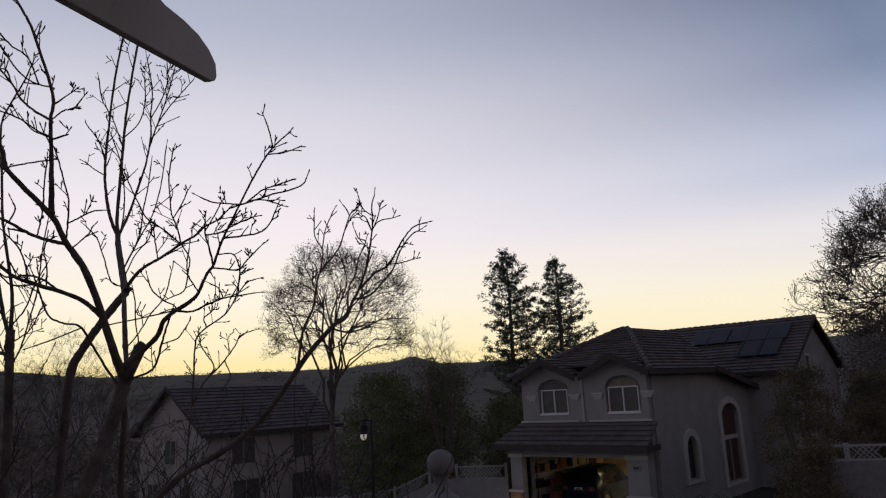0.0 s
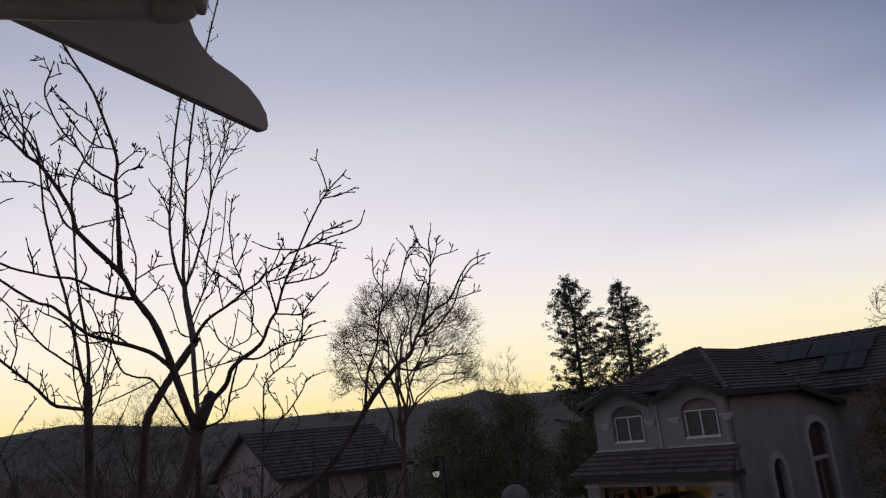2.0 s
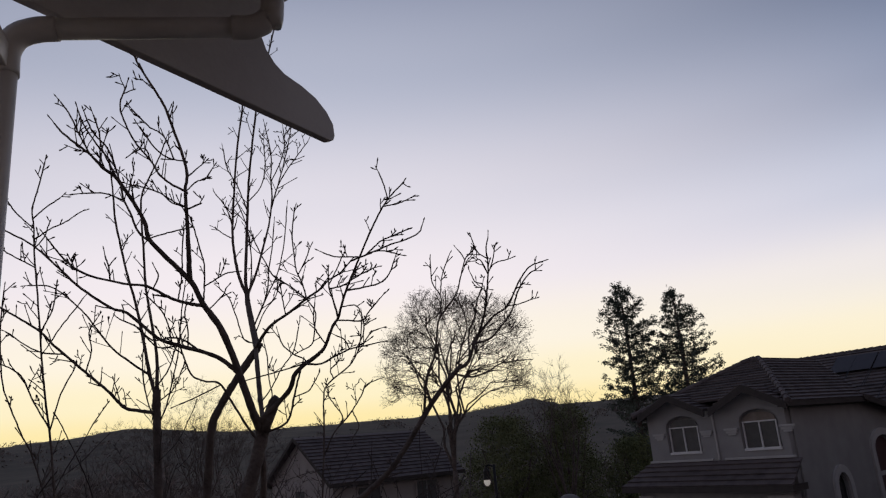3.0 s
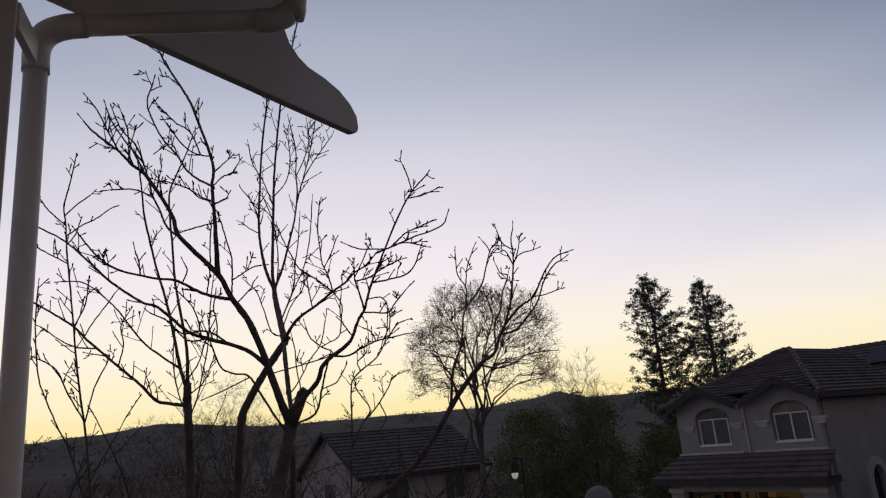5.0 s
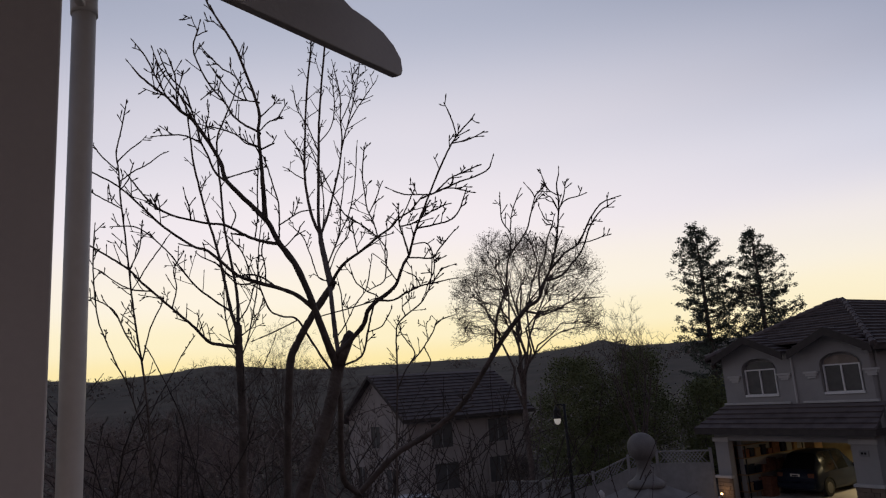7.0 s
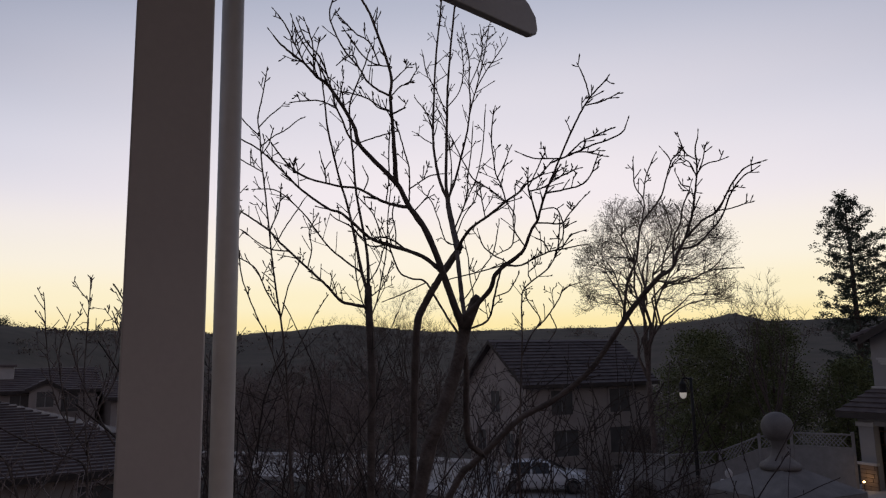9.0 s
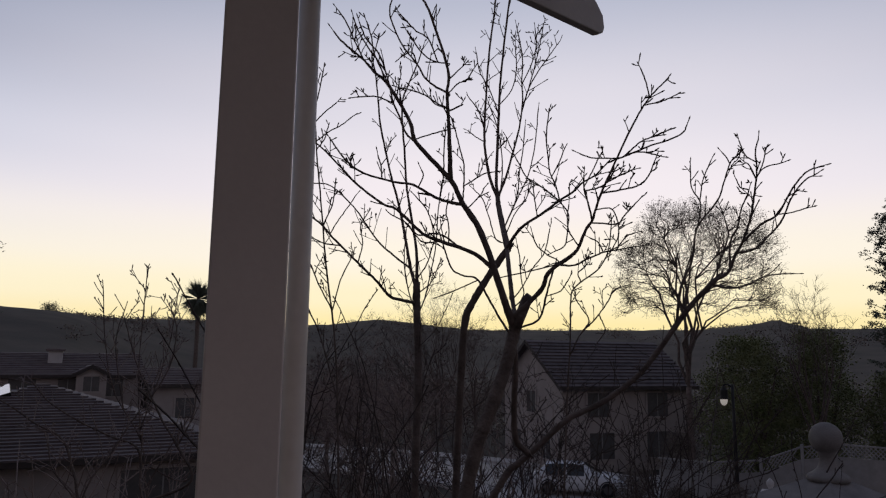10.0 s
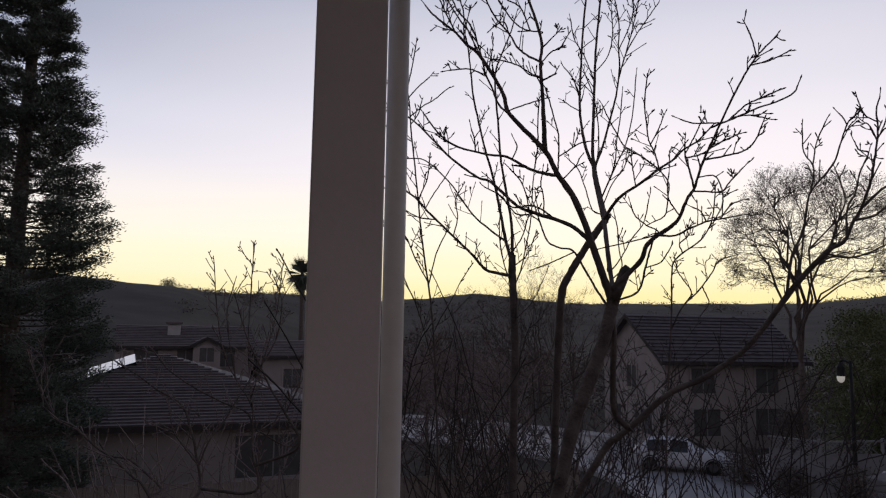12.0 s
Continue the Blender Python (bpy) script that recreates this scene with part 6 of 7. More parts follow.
dome_tree("bare_street_tree", "round-headed leafless street tree with fine tan twigs", -6.9, 37.4, (-6.5, 37.4, 10.3), 4.35, 4.5, land_z(-6.9, 37.4), 0.15, 21, M_bark, M_twig, (10, 60, 320, 1250), tw=0.42, low=-0.34, fork=1.1, budded=2, leaf=0.06, leafmat=M_twig)
dome_tree("budding_tree", "large spreading tree with sparse budding leaves", 33.0, 45.5, (33.0, 44.8, 11.6), 11.3, 7.9, land_z(33, 45.5), 0.42, 9, M_bark, M_twig, (9, 60, 420, 2400), tw=0.75, low=-0.4, budded=2, leaf=0.12, leafmat=M_shrub)
for i, (az, d, cz, rx_, rz_) in enumerate([(-41, 27, 3.9, 2.6, 2.4), (-38, 33, 4.3, 2.8, 2.5), (-35.5, 29, 4.0, 2.3, 2.0), (-33, 36, 4.6, 2.6, 2.2), (-44, 35, 4.4, 2.9, 2.6)]):
    x, y = d * math.sin(radians(az)), d * math.cos(radians(az))
    dome_tree("brown_bare_tree", "leafless brown tree with dense fine twigs in the wood", x, y, (x, y, cz), rx_, rz_, land_z(x, y), 0.10, 300 + i, M_bark, M_twig if i % 2 else M_twig_mid, (7, 30, 120, 340), tw=0.4, low=-0.25)
bare_crown("thin_bare_tree", "small leafless tree with long upright shoots", -1.5, 38.3, 11.3, 3.5, 7, M_bark, M_twig, 2, 5, r=0.10, lean=0.34, up=0.2)


def conifer(name, label, x, y, widths, seed, step, arms, sprigs, per, size, z_low, rise=0.16, gap=0.14, slim=0.5):
    """A conifer: straight trunk, tiers of boughs whose reach follows (height, reach) pairs, and sprays of needles."""
    global rng
    keep_rng, rng = rng, random.Random(seed)
    z0, top = land_z(x, y), widths[-1][0]
    H = top - z0
    t_ = thing(name, label, "tree")
    tr, boughs, ndl = Build(), Build(), Build()
    tr.tube([(x, y, z0 - 0.2), (x, y, z0 + H * 0.4), (x, y, z0 + H * 0.8), (x, y, top)], [H * 0.016, H * 0.011, H * 0.006, 0.01], 8)
    hs, ws = [a for a, _ in widths], [w for _, w in widths]
    z = z_low
    while z < top - 0.05:
        reach = float(np.interp(z, hs, ws))
        g0 = rng.uniform(0, 6.28)
        for k in range(arms):
            if rng.random() < gap:
                continue
            g = g0 + 2 * math.pi * k / arms + rng.uniform(-0.35, 0.35)
            rr = reach * rng.choice((0.72, 0.85, 0.95, 1.0, 1.08)) + 0.06
            d = Vector((math.cos(g), math.sin(g), 0))
            p0 = Vector((x, y, z + rng.uniform(-0.5, 0.5) * step))
            path = spline([p0, p0 + d * rr * 0.55 + Vector((0, 0, rr * 0.02)), p0 + d * rr + Vector((0, 0, rr * rise))], 3)
            boughs.tube(path, [0.008 + rr * 0.012 * (1 - 0.8 * q / (len(path) - 1)) for q in range(len(path))], 4, cap=False)
            side = Vector((-d.y, d.x, 0))
            n = max(3, int(sprigs * (0.45 + 0.55 * rr / max(ws))))
            for j in range(n):
                u = 0.30 + 0.70 * (j + rng.random()) / n
                c = path[0].lerp(path[-1], u) + Vector((0, 0, rng.gauss(0, 0.03) * rr))
                e = (d * rng.uniform(0.5, 1.0) + side * rng.uniform(-1.0, 1.0) * (1.25 - 0.6 * u) + Vector((0, 0, rng.uniform(0.0, 0.55)))).normalized()
                ln = (0.13 + 0.25 * rr * (1.25 - 0.75 * u)) * rng.uniform(0.6, 1.2)
                for q in range(per):
                    m = c + e * ln * rng.random() + Vector((rng.gauss(0, 1), rng.gauss(0, 1), rng.gauss(0, 0.8))) * (0.045 + 0.10 * ln)
                    v = (e + Vector((rng.uniform(-1, 1), rng.uniform(-1, 1), rng.uniform(-0.8, 0.8))) * 0.9).normalized()
                    w = rnd_perp(v) * size * rng.uniform(0.3, 0.5) * slim
                    s_ = size * rng.uniform(0.6, 1.25)
                    ndl.put([m - v * s_ * 0.5, m + w, m + v * s_ * 0.6, m - w], [(0, 1, 2, 3)])
        z += step * rng.uniform(0.7, 1.3)
    part("trunk", tr, M_bark, t_, smooth=True)
    tagged(part("bough_growth", boughs, M_bark, t_), kind="stuff")
    tagged(part("needle_foliage", ndl, M_needle, t_), kind="stuff")
    rng = keep_rng
    return t_


def tufted_conifer(label, x, y, widths, seed, z_low):
    """A tall conifer with rising boughs that end in dense tufts, sky between them."""
    global rng
    keep_rng, rng = rng, random.Random(seed)
    z0, top = land_z(x, y), widths[-1][0]
    t_ = thing("tall_conifer", label, "tree")
    boughs, ndl = Build(), Build()
    part("trunk", Build().tube([(x, y, z0 - 0.2), (x, y, 8.0), (x + 0.05, y, 14.0), (x, y, top)], [0.30, 0.20, 0.12, 0.02], 8), M_bark, t_, smooth=True)
    hs, ws = [a for a, _ in widths], [w for _, w in widths]
    z = z_low
    while z < top - 0.1:
        reach = float(np.interp(z, hs, ws))
        for k in range(6):
            if rng.random() < 0.2:
                continue
            g = rng.uniform(0, 6.28)
            rr = reach * rng.choice((0.45, 0.65, 0.8, 0.9, 1.0, 1.06)) + 0.05
            d = Vector((math.cos(g), math.sin(g), 0))
            p0 = Vector((x, y, z - rr * 0.22))
            path = spline([p0, p0 + d * rr * 0.5 + Vector((0, 0, rr * 0.06)), p0 + d * rr + Vector((0, 0, rr * rng.uniform(0.22, 0.42)))], 3)
            boughs.tube(path, [0.012 + rr * 0.011 * (1 - 0.8 * q / (len(path) - 1)) for q in range(len(path))], 4, cap=False)
            n = 2 + int(rr * 2.2)
            for j in range(n):
                u = 0.34 + 0.66 * (j + rng.random()) / n
                c = path[min(len(path) - 1, int(u * len(path)))] + Vector((rng.gauss(0, 0.16), rng.gauss(0, 0.16), rng.gauss(0, 0.10)))
                leaves(ndl, c, rng.randint(14, 30), rng.uniform(0.09, 0.15), 0.14, 0.7, 0.95)
        z += rng.uniform(0.22, 0.36)
    leaves(ndl, Vector((x, y, top - 0.35)), 60, 0.13, 0.14, 1.9, 0.8)
    tagged(part("bough_growth", boughs, M_bark, t_), kind="stuff")
    tagged(part("needle_foliage", ndl, M_needle, t_), kind="stuff")
    rng = keep_rng
    return t_


tufted_conifer("tall dark conifer behind the garage house", 3.85, 59.9, [(4.0, 2.2), (9.8, 2.2), (12.5, 2.15), (15.2, 2.2), (16.6, 1.65), (17.7, 0.8), (18.5, 0.12)], 31, 4.0)
tufted_conifer("tall dark conifer with a wider lower skirt behind the garage house", 7.85, 59.4, [(4.0, 3.2), (10.5, 3.1), (11.8, 2.8), (13.2, 2.5), (14.6, 1.95), (15.9, 1.35), (16.8, 0.7), (17.4, 0.12)], 32, 4.0)
conifer("broad_conifer", "broad dark conifer beside the low house", -20.65, 8.4, [(0.5, 2.2), (7.9, 2.1), (9.2, 2.3), (9.7, 1.75), (10.6, 1.7), (12.0, 1.55), (13.2, 1.15), (15.8, 0.72), (19.5, 0.12)], 33, 0.30, 8, 28, 28, 0.105, 0.6, gap=0.12, slim=0.36)

# palm far down the valley
palm = thing("fan_palm", "fan palm with drooping fronds", "palm", m=at_pose(-59.4, 53.6, 0))
pz0 = land_z(-59.4, 53.6)
part("trunk", Build().tube([(0, 0, pz0 - 0.5), (0.1, 0, pz0 + 8), (0, 0, 13.0)], [0.3, 0.22, 0.2], 8), M_bark, palm)
fr = Build()
for i in range(150):
    g, e = rng.uniform(0, 6.28), rng.uniform(-1.5, 1.35)
    d = Vector((math.cos(g) * math.cos(e), math.sin(g) * math.cos(e), math.sin(e)))
    c = Vector((0, 0, 12.7))
    tip_ = c + d * rng.uniform(1.7, 2.5) + Vector((0, 0, -0.25 if e < 0 else 0))
    s = rnd_perp(d)
    for k in range(-3, 4):
        e_ = tip_ + s * 0.16 * k - d * abs(k) * 0.12 + Vector((0, 0, -0.1 * abs(k)))
        fr.put([c + d * 0.12, tip_.lerp(c, 0.4) + s * 0.04 * k + s * 0.03, e_, tip_.lerp(c, 0.4) + s * 0.04 * k - s * 0.03], [(0, 1, 2, 3)])
tagged(part("frond_crown", fr, M_needle, palm), kind="stuff")


def bush(name, label, x, y, z0, top, rx, ry, mat, seed, clumps, size, per=26, twigs=True, category="bush"):
    """A leafy mass of uneven clumps on a few stems."""
    global rng
    keep_rng, rng = rng, random.Random(seed)
    t_ = thing(name, label, category)
    st, lf = Build(), Build()
    H = top - z0
    for i in range(5):
        g = rng.uniform(0, 6.28)
        st.tube([(x, y, z0 - 0.1), (x + math.cos(g) * rx * 0.3, y + math.sin(g) * ry * 0.3, z0 + H * 0.5), (x + math.cos(g) * rx * 0.5, y + math.sin(g) * ry * 0.5, z0 + H * 0.85)], [0.05 + 0.01 * H, 0.03 + 0.006 * H, 0.01], 5, cap=False)
    for i in range(clumps):
        g, q = rng.uniform(0, 6.28), rng.random() ** 0.5
        h = rng.random()
        w = math.sin(math.pi * min(0.98, 0.12 + 0.80 * h)) ** 0.6
        lump = 0.78 + 0.35 * noise.noise(Vector((g * 1.3, h * 3, seed)))
        c = Vector((x + math.cos(g) * rx * q * w * lump, y + math.sin(g) * ry * q * w * lump, z0 + H * (0.04 + 0.92 * h) * (0.86 + 0.2 * lump)))
        leaves(lf, c, per, size * 2.4, size)
    tagged(part("stem_growth", st, M_bark, t_), kind="stuff")
    tagged(part("foliage", lf, mat, t_), kind="stuff")
    rng = keep_rng
    return t_


def zz(x, y):
    return land_z(x, y)


bush("olive_tree", "dense dark olive-green evergreen behind the fence", -4.6, 41.5, zz(-4.6, 41.5), 7.9, 3.4, 3.0, M_leaf, 41, 620, 0.11, 48, category="tree")
bush("olive_tree", "dense dark olive-green evergreen behind the fence", -1.4, 42.5, zz(-1.4, 42), 8.3, 2.4, 2.4, M_leaf, 42, 400, 0.11, 48, category="tree")
bush("round_evergreen", "lower rounded evergreen beside the garage", 1.9, 40.5, zz(1.9, 40.5), 6.3, 1.9, 1.8, M_leaf, 43, 320, 0.11, 44, category="tree")
bush("yellowing_shrub", "tall shrub with green and rust-yellow leaves by the side wall", 10.9, 24.3, zz(10.9, 24.3), 6.9, 1.7, 1.7, M_leaf_autumn, 44, 520, 0.06, 52)
bush("yellowing_shrub", "low leafy shrub spilling over the garden wall", 9.0, 20.0, zz(9.0, 20.0), 4.9, 0.9, 0.8, M_leaf_autumn, 57, 260, 0.06, 46)
bush("yellowing_shrub", "broad shrub with brownish green leaves beside the house", 13.6, 24.6, zz(13.6, 24.6), 6.6, 2.2, 1.8, M_leaf_autumn, 54, 560, 0.06, 52)
bush("dark_shrub", "tall dark tree mass behind the house", 24.5, 41.0, zz(24.5, 41), 9.6, 5.0, 3.5, M_shrub, 55, 520, 0.14, 40)
bush("dark_shrub", "dark evergreen screen beside the house", 15.4, 26.5, zz(15, 26), 7.6, 3.2, 2.6, M_shrub, 45, 620, 0.085, 50)
bush("dark_shrub", "dark evergreen screen beside the house", 19.6, 29.0, zz(19, 29), 8.6, 3.4, 2.6, M_shrub, 46, 620, 0.085, 50)
bush("dark_shrub", "dark leafy shrub before the tan house wall", -7.9, 39.2, zz(-7.9, 39.2), 2.9, 1.3, 1.2, M_shrub, 53, 240, 0.08, 40)
bush("low_hedge", "low clipped hedge under the side windows", 8.0, 26.2, zz(8, 26), 2.5, 2.6, 0.8, M_needle, 47, 160, 0.09, 24)
bush("garden_bush", "dull garden bush by the pavement", -8.7, 33.6, zz(-8.7, 33.6), 1.75, 1.1, 1.0, M_shrub, 48, 120, 0.09, 26)
bush("garden_bush", "dull garden bush round the street lamp", -4.2, 31.3, zz(-4.2, 31.3), 1.6, 0.8, 0.7, M_shrub, 49, 90, 0.09, 26)
bush("garden_bush", "dull garden bush by the pavement", -6.6, 32.3, zz(-6.6, 32.3), 1.2, 0.9, 0.7, M_shrub, 50, 80, 0.09, 26)
bush("hill_oak", "lone oak on the ridge of the hill", -430.0, 272.0, land_z(-430, 272) - 0.5, land_z(-430, 272) + 5.2, 5.5, 5.5, M_needle, 51, 90, 0.7, 14, category="tree")


tree = thing("arching_bare_shrub", "leafless shrub with long arching stems below the porch", "shrub")
fine = Build()
limb(tree, fine, [(-4.06, 2.41, 5.52), (-4.15, 2.36, 5.62), (-4.26, 2.29, 5.72), (-4.36, 2.22, 5.8), (-4.46, 2.15, 5.9), (-4.54, 2.08, 5.95), (-4.61, 2.04, 6.06), (-4.68, 2.01, 6.19), (-4.73, 2, 6.3)], 0.0107, 0.0050, 8, 0.15, (0.1, 0.3))
limb(tree, fine, [(-4.11, 2.52, 5.53), (-4.17, 2.47, 5.61), (-4.25, 2.39, 5.7), (-4.33, 2.31, 5.73), (-4.38, 2.26, 5.81)], 0.0078, 0.0048, 8, 0.15, (0.1, 0.3))
limb(tree, fine, [(-4.62, 2.12, 5.94), (-4.66, 2.08, 6.1), (-4.68, 2.07, 6.24), (-4.71, 2.04, 6.37)], 0.0049, 0.0033, 8, 0.15, (0.1, 0.3))
limb(tree, fine, [(-4.24, 2.87, 5.43), (-4.32, 2.89, 5.68), (-4.37, 2.88, 5.82), (-4.45, 2.85, 5.98), (-4.57, 2.75, 6.07), (-4.67, 2.67, 6.16), (-4.79, 2.56, 6.26)], 0.0116, 0.0046, 9, 0.15, (0.1, 0.3))
limb(tree, fine, [(-4.02, 3.15, 5.43), (-4.09, 3.17, 5.67), (-4.15, 3.18, 5.9), (-4.28, 3.08, 5.98), (-4.43, 2.96, 6.07), (-4.58, 2.83, 6.2), (-4.67, 2.76, 6.33)], 0.0116, 0.0046, 9, 0.15, (0.1, 0.3))
limb(tree, fine, [(-3.7, 3.22, 5.74), (-3.8, 3.18, 5.95), (-3.88, 3.13, 6.09), (-3.95, 3.09, 6.24), (-4.03, 3.05, 6.4), (-4.09, 3.02, 6.57), (-4.14, 3, 6.72)], 0.0111, 0.0040, 8, 0.15, (0.1, 0.3))
limb(tree, fine, [(-4.25, 2.85, 5.59), (-4.25, 2.94, 5.75), (-4.22, 3.04, 5.89), (-4.2, 3.13, 6.04), (-4.17, 3.22, 6.19), (-4.16, 3.3, 6.38)], 0.0066, 0.0041, 9, 0.15, (0.1, 0.3))
limb(tree, fine, [(-4.25, 2.85, 5.59), (-4.33, 2.81, 5.72), (-4.39, 2.76, 5.83), (-4.44, 2.76, 5.97)], 0.0058, 0.0041, 9, 0.15, (0.1, 0.3))
limb(tree, fine, [(-3.76, 3.15, 5.96), (-3.71, 3.21, 6.13), (-3.7, 3.22, 6.28)], 0.0056, 0.0038, 9, 0.15, (0.1, 0.3))
limb(tree, fine, [(-3.95, 3.09, 6.24), (-3.89, 3.16, 6.42), (-3.87, 3.18, 6.65), (-3.9, 3.15, 6.79)], 0.0057, 0.0039, 9, 0.15, (0.1, 0.3))
limb(tree, fine, [(-4.29, 3.45, 5.11), (-4.33, 3.41, 5.62), (-4.37, 3.37, 5.93), (-4.48, 3.22, 6.25), (-4.53, 3.16, 6.57), (-4.55, 3.12, 6.96)], 0.009, 0.003, 12, 0.2, (0.1, 0.28), 6, 1)
limb(tree, fine, [(-4.33, 3.41, 5.62), (-4.25, 3.5, 5.85), (-4.16, 3.6, 6.09)], 0.006, 0.003, 12, 0.2, (0.1, 0.28), 6, 1)
limb(tree, fine, [(-4.37, 3.37, 5.93), (-4.39, 3.33, 6.41), (-4.39, 3.34, 7.07)], 0.006, 0.003, 12, 0.2, (0.1, 0.28), 6, 1)
limb(tree, fine, [(-4.33, 3.41, 6.01), (-4.28, 3.47, 6.54), (-4.25, 3.5, 6.95)], 0.005, 0.003, 12, 0.2, (0.1, 0.28), 6, 1)
limb(tree, fine, [(-4.43, 3.28, 6.15), (-4.49, 3.21, 6.57), (-4.46, 3.24, 6.82)], 0.005, 0.003, 12, 0.2, (0.1, 0.28), 6, 1)
limb(tree, fine, [(-4.34, 3.39, 5.77), (-4.17, 3.6, 5.65), (-4.06, 3.71, 5.89)], 0.006, 0.003, 12, 0.2, (0.1, 0.28), 6, 1)
tagged(part("twig_growth", fine, M_twig_pale, tree), kind="stuff")

def thicket(name, label, x, y, top, spread, stems, seed, mat, lean=0.16, r=0.009):
    """A leafless shrub of knobbly upright shoots."""
    global rng
    keep_rng, rng = rng, random.Random(seed)
    z0 = land_z(x, y)
    t_ = thing(name, label, "shrub")
    b, c = Build(), Build()
    for i in range(stems):
        g = rng.uniform(0, 6.28)
        q = spread * rng.uniform(0.1, 1.0)
        foot = Vector((x + math.cos(g) * q * 0.35, y + math.sin(g) * q * 0.35, z0 - 0.1))
        head = Vector((x + math.cos(g) * q * 0.75, y + math.sin(g) * q * 0.75, min(top - 1.3, 4.1)))
        mid = foot.lerp(head, 0.5) + Vector((rng.uniform(-0.1, 0.1), rng.uniform(-0.1, 0.1), 0))
        path = spline([foot, mid, head], 4)
        b.tube(path, [r * (1.7 - 0.08 * k) for k in range(len(path))], 5, cap=False)
        d = Vector((math.cos(g) * lean + rng.uniform(-0.18, 0.18), math.sin(g) * lean + rng.uniform(-0.18, 0.18), 1)).normalized()
        h = (top - head.z) * rng.uniform(0.6, 1.05)
        twig(c, head, d, h, r, 0, 0.10)
        for _ in range(3):
            u = rng.uniform(0.0, 0.7)
            e = (d + rnd_perp(d) * rng.uniform(0.15, 0.42)).normalized()
            twig(c, head + d * h * u, e, h * (1 - u) * rng.uniform(0.45, 0.85), r * 0.8, 1 if u > 0.35 else 0, 0.22)
    tagged(part("stem_growth", b, M_bark, t_), kind="stuff")
    tagged(part("twig_growth", c, mat, t_), kind="stuff")
    rng = keep_rng
    return t_


# thicket round and behind the bare tree
for i, (x, y, top, sp, n) in enumerate([(-3.0, 6.6, 6.3, 0.9, 4), (-3.6, 7.6, 6.3, 0.9, 3),
                                        (-4.3, 6.2, 6.5, 0.8, 4), (-5.0, 7.4, 6.6, 1.0, 4), (-5.9, 6.6, 6.6, 0.9, 4)]):
    thicket("bare_thicket_shrub", "leafless many-stemmed shrub in a brown thicket", x, y, top, sp, n, 60 + i, M_twig if i % 3 else M_twig_mid, 0.16, 0.008)
for i, (x, y, top, sp, n) in enumerate([(-2.35, 5.4, 6.85, 0.7, 6), (-1.85, 5.7, 6.9, 0.65, 7), (-1.3, 6.1, 6.8, 0.6, 6), (-0.85, 6.4, 6.5, 0.5, 5), (-1.6, 6.8, 6.7, 0.8, 6), (-3.1, 5.1, 6.6, 0.5, 4),
                                        (-3.16, 3.45, 7.1, 0.3, 6), (-3.25, 3.95, 6.95, 0.35, 6), (-3.35, 4.55, 6.9, 0.4, 5), (-2.75, 4.75, 6.95, 0.35, 4), (-2.5, 5.9, 6.9, 0.45, 4)]):
    thicket("upright_bare_shrub", "leafless shrub of many dark upright shoots", x, y, top, sp, n, 200 + i, M_twig_dark, 0.06, 0.0066)
for i, (x, y, top, sp, n) in enumerate([(-5.0, 3.0, 5.9, 0.8, 4), (-6.2, 3.9, 6.2, 0.9, 4), (-5.6, 4.7, 6.3, 0.9, 4), (-7.4, 4.2, 6.1, 1.0, 4), (-6.9, 5.8, 6.4, 1.0, 4)]):
    thicket("tangled_bare_shrub", "leafless tangled shrub below the porch", x, y, top, sp, n, 80 + i, M_twig_mid if i % 2 else M_twig_pale, 0.4)
# brown leafless wood between the porch and the street
for i, (x, y, top) in enumerate([(-8.6, 12.6, 6.5), (-10.6, 14.4, 6.8), (-7.6, 15.2, 6.6), (-11.6, 17.6, 7.1), (-13.2, 20.6, 7.2), (-12.2, 13.2, 6.5)]):
    bare_crown("bare_wood_tree", "leafless brown tree in the wood below the porch", x, y, top, 4, 6, M_bark, M_twig_mid if i % 2 else M_twig, 3, 130 + i, r=0.09, lean=0.55, kids=(2, 4), up=0.1)
bare_crown("distant_bare_tree", "hazy leafless tree beyond the street", -29.3, 52.4, 13.2, 5, 7, M_twig, M_twig, 3, 77, r=0.14, lean=0.45, kids=(3, 4), up=0.12)
bare_crown("distant_bare_tree", "hazy leafless tree beyond the street", -36.0, 49.0, 9.6, 5, 6, M_twig, M_twig, 3, 78, r=0.14, lean=0.6, kids=(3, 4), up=0.08)

bare_crown("distant_bare_tree", "hazy leafless tree beyond the street", -31.5, 51.0, 11.9, 5, 6, M_twig, M_twig, 3, 79, r=0.13, lean=0.5, kids=(3, 4), up=0.1)
bare_crown("distant_bare_tree", "hazy leafless tree beyond the street", -25.2, 50.3, 11.2, 5, 6, M_twig, M_twig, 3, 91, r=0.13, lean=0.45, kids=(3, 4), up=0.1)
# dark tree masses between the houses and the hills
woods = Build()
wr = random.Random(3)
keep_rng, rng = rng, wr
for i in range(380):
    az = wr.uniform(-72, 42) if i < 300 else wr.uniform(-46, -22)
    d = 62 + 200 * wr.random() ** 1.6
    if -64 < az < -45:
        continue
    x, y = d * math.sin(math.radians(az)), d * math.cos(math.radians(az))
    h, r = wr.uniform(3.0, 6.5), wr.uniform(2.0, 4.0)
    z = land_z(x, y)
    for k in range(16):
        g, q, f = wr.uniform(0, 6.28), wr.random() ** 0.5, wr.random()
        c = Vector((x + math.cos(g) * r * q * (1.15 - f * 0.7), y + math.sin(g) * r * q * (1.15 - f * 0.7), z + h * f))
        leaves(woods, c, 24, 0.6, 0.26)
rng = keep_rng
tagged(part("far_woods", woods, M_shrub), "dark winter trees filling the valley before the hills", "woods", kind="stuff")

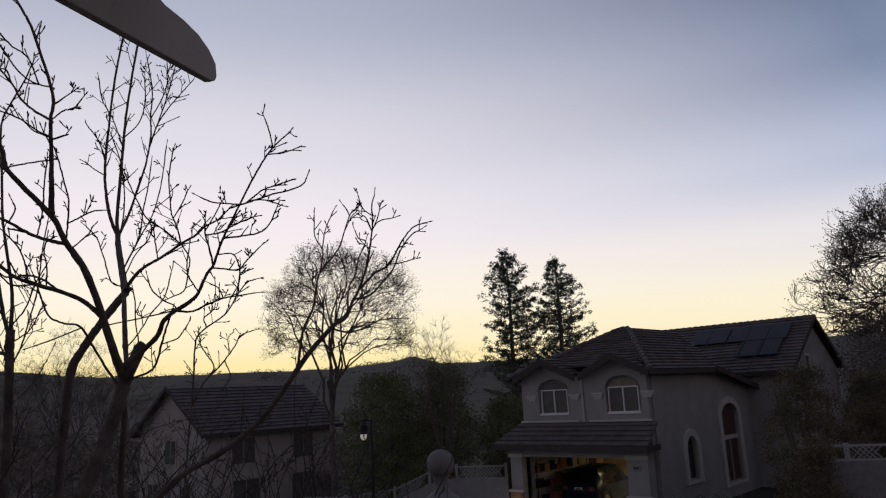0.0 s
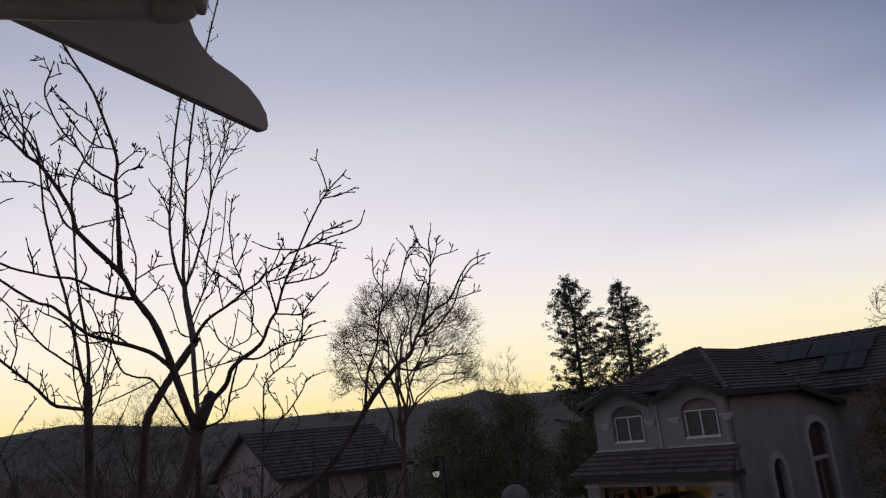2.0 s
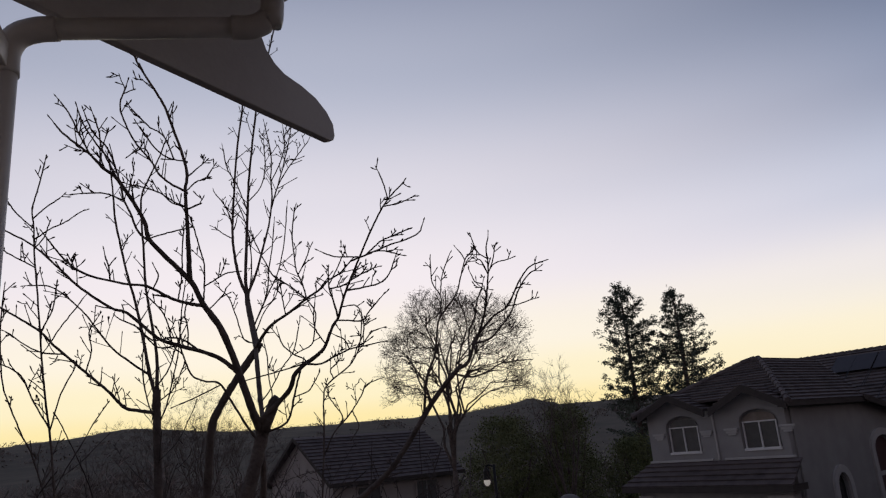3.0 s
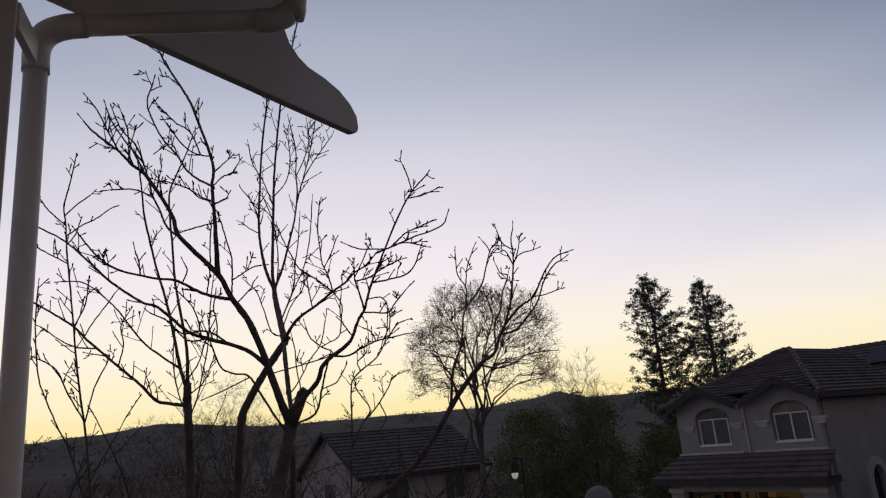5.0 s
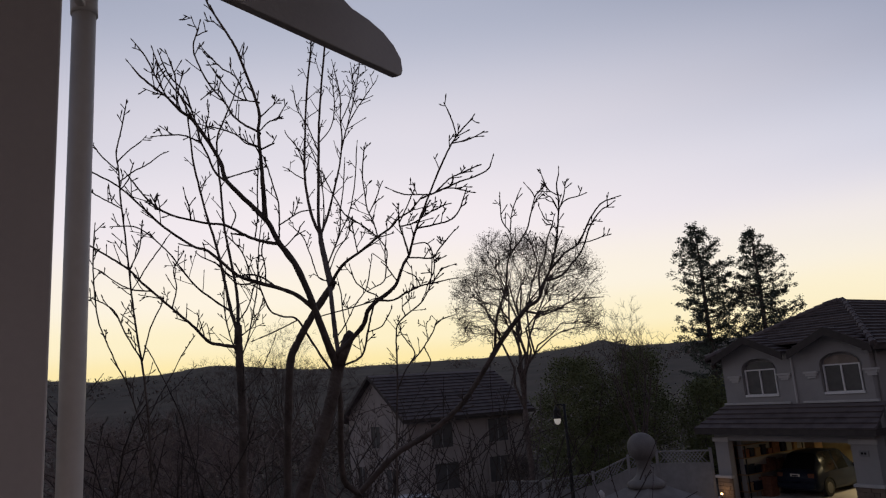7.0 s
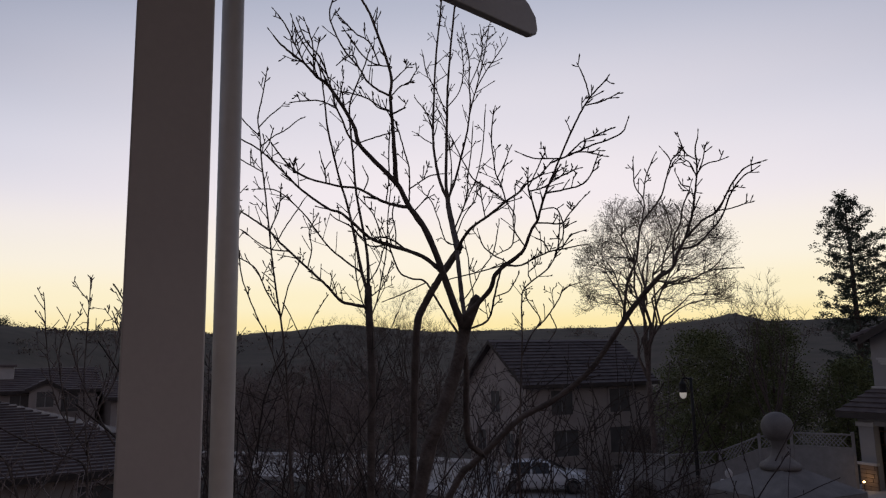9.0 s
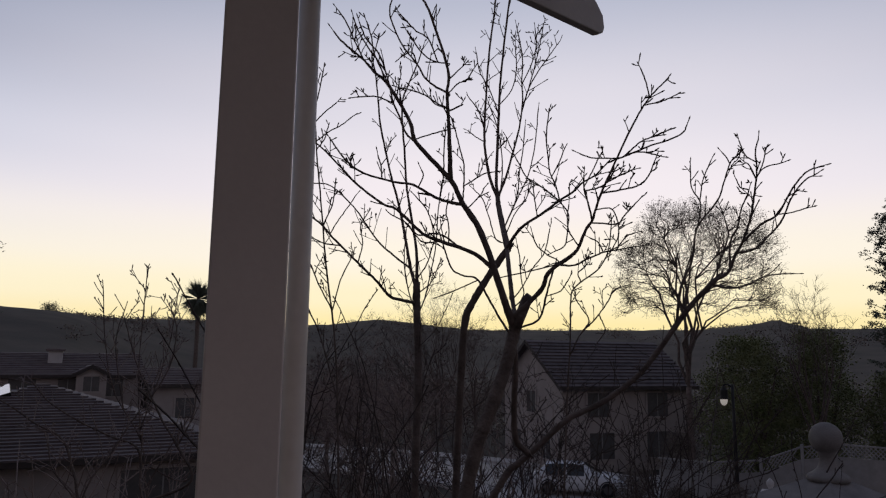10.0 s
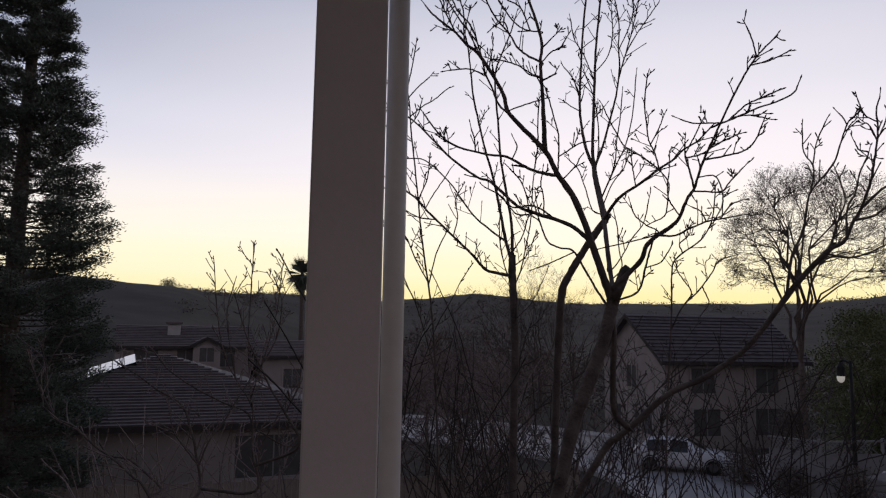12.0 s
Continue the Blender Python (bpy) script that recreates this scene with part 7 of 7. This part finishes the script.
# scrub and oaks over the far ridges
scrub = Build()
keep_rng, rng = rng, random.Random(8)
for i in range(900):
    az = rng.uniform(-44, 40) if i < 640 else rng.uniform(-57, -44)
    far_ = 1150.0 - 640.0 * smoothstep(-44, -58, az)
    d = far_ * (1.0 - 0.45 * rng.random() ** 1.7)
    x, y = d * math.sin(radians(az)), d * math.cos(radians(az))
    if noise.noise(Vector((x, y, 5)) * 0.008) < -0.05:
        continue
    z, w = land_z(x, y), rng.uniform(2.5, 7.5) * far_ / 1150
    for k in range(5):
        leaves(scrub, Vector((x + rng.gauss(0, w), y + rng.gauss(0, w), z + w * 0.15)), 8, w * 0.4, w * 0.30)
rng = keep_rng
tagged(part("hillside_scrub", scrub, M_shrub), "dark scrub and oaks scattered over the hill ridges", "woods", kind="stuff")

# houses further down the valley
gable_house("valley_house", "pale stucco house with a brown roof in the valley", at_pose(-45.7, 25.2, 0, 56.3), 8.6, 8.0, -2.5, 5.42, 6.75, M_stucco_b, M_tile_c,
            [("front", 1.9, 4.1, 1.5, 1.0), ("front", 4.4, 4.1, 1.1, 1.0), ("front", 7.0, 4.0, 1.2, 1.1)], over=0.3)
chim = thing("chimney", "pale stucco chimney with a broad cap on the valley house roof", "chimney", m=at_pose(-45.6, 29.4, 0, 56))
part("stack", Build().box((-0.42, -0.42, 5.5), (0.42, 0.42, 6.85), ease=0.02), M_trim, chim)
part("cap", Build().box((-0.58, -0.58, 6.85), (0.58, 0.58, 7.0), ease=0.02), M_tile_c, chim)
gable_house("valley_house", "small gabled pale porch before the valley house", at_pose(-40.5, 29.6, 0, 146.3), 4.0, 1.7, -2.5, 5.55, 6.0, M_stucco_b, M_tile_c, [("end", 0.85, 4.4, 0.9, 0.9)], over=0.2)
gable_house("valley_house", "pale house wall beyond the bare shrubs in the valley", at_pose(-39.3, 32.2, 0, 62), 5.0, 6.0, -2.5, 4.9, 5.8, M_stucco_b, M_tile_c, [("front", 2.0, 2.6, 1.2, 1.3)])

# glossy panels on the low house that mirror the evening sky
for k in range(4):
    x0 = 3.4 + 0.4 * k
    m_ = HC @ T((x0, x0 + 0.12, 3.5 + x0 * 0.325 + 0.05)) @ Matrix.Rotation(radians(-18.0), 4, "Y") @ Matrix.Rotation(radians(7), 4, "X")
    sp = thing("roof_solar_panel", "glossy solar panel on the low house roof", "solar panel", "panels on the low roof", m=m_)
    part("glass", Build().box((0, 0, 0), (0.4, 2.1, 0.035)), M_mirror, sp)
    part("rim", Build().box((-0.01, -0.02, -0.10), (0.41, 2.12, 0.02)), M_iron, sp)

# dark board fence along the gardens below
bf = thing("board_fence", "dark weathered timber board fence", "fence")
bm_ = Build().box((-0.07, -0.012, 0), (0.07, 0.012, 1.0)).mesh("board", M_deck)
BF = [(-21.5, 2.0), (-20.0, 8.5), (-16.2, 13.4), (-13.0, 17.0), (-10.2, 20.6)]
for (x0, y0), (x1, y1) in zip(BF, BF[1:]):
    a, c = Vector((x0, y0, 0)), Vector((x1, y1, 0))
    n = int((c - a).length / 0.15)
    ang = math.degrees(math.atan2(y1 - y0, x1 - x0))
    for i in range(n):
        p = a.lerp(c, (i + 0.5) / n)
        g = land_z(p.x, p.y)
        o = new("board", bm_)
        o.parent = bf
        o.matrix_basis = at_pose(p.x, p.y, g - 0.05, ang + rng.uniform(-2, 2)) @ Matrix.Diagonal((1, 1, 2.35 - g * 0.35 + rng.uniform(-0.03, 0.03), 1))
    for z in (0.4, 1.6):
        part("rail", Build().tube([(a.x, a.y, land_z(a.x, a.y) + z), (c.x, c.y, land_z(c.x, c.y) + z)], [0.045] * 2, 4), M_deck, bf)

# white garden post with a finial beside the drive
gp = thing("garden_post", "short white post with a turned finial", "post", m=at_pose(-2.33, 23.92, 0))
g0 = land_z(-2.33, 23.92)
part("shaft", Build().box((-0.16, -0.16, g0 - 0.1), (0.16, 0.16, 2.72), ease=0.01), M_trim, gp)
part("cap", Build().box((-0.26, -0.26, 2.72), (0.26, 0.26, 2.80), ease=0.01), M_trim, gp)
part("finial", Build().lathe([(0.09, 2.80), (0.05, 2.87), (0.1, 2.95), (0.11, 3.05), (0.05, 3.13), (0.0, 3.17)], (0, 0, 0), 14), M_trim, gp, smooth=True)
# far street lamp with a curved arm
fl = thing("far_street_lamp", "pale metal street lamp with a curved arm down the valley", "lamp", m=at_pose(-60.2, 35.6, 0, 120))
part("pole", Build().tube([(0, 0, land_z(-59.6, 36.6) - 0.2), (0, 0, 5.05)], [0.09, 0.06], 8), M_chrome, fl)
part("arm", Build().tube(spline([(0, 0, 5.0), (0.12, 0, 5.6), (0.6, 0, 6.0), (1.3, 0, 6.05)], 5), [0.05] * 16, 6), M_chrome, fl)
part("head", Build().box((1.2, -0.12, 5.97), (1.65, 0.12, 6.09), ease=0.03), M_chrome, fl)
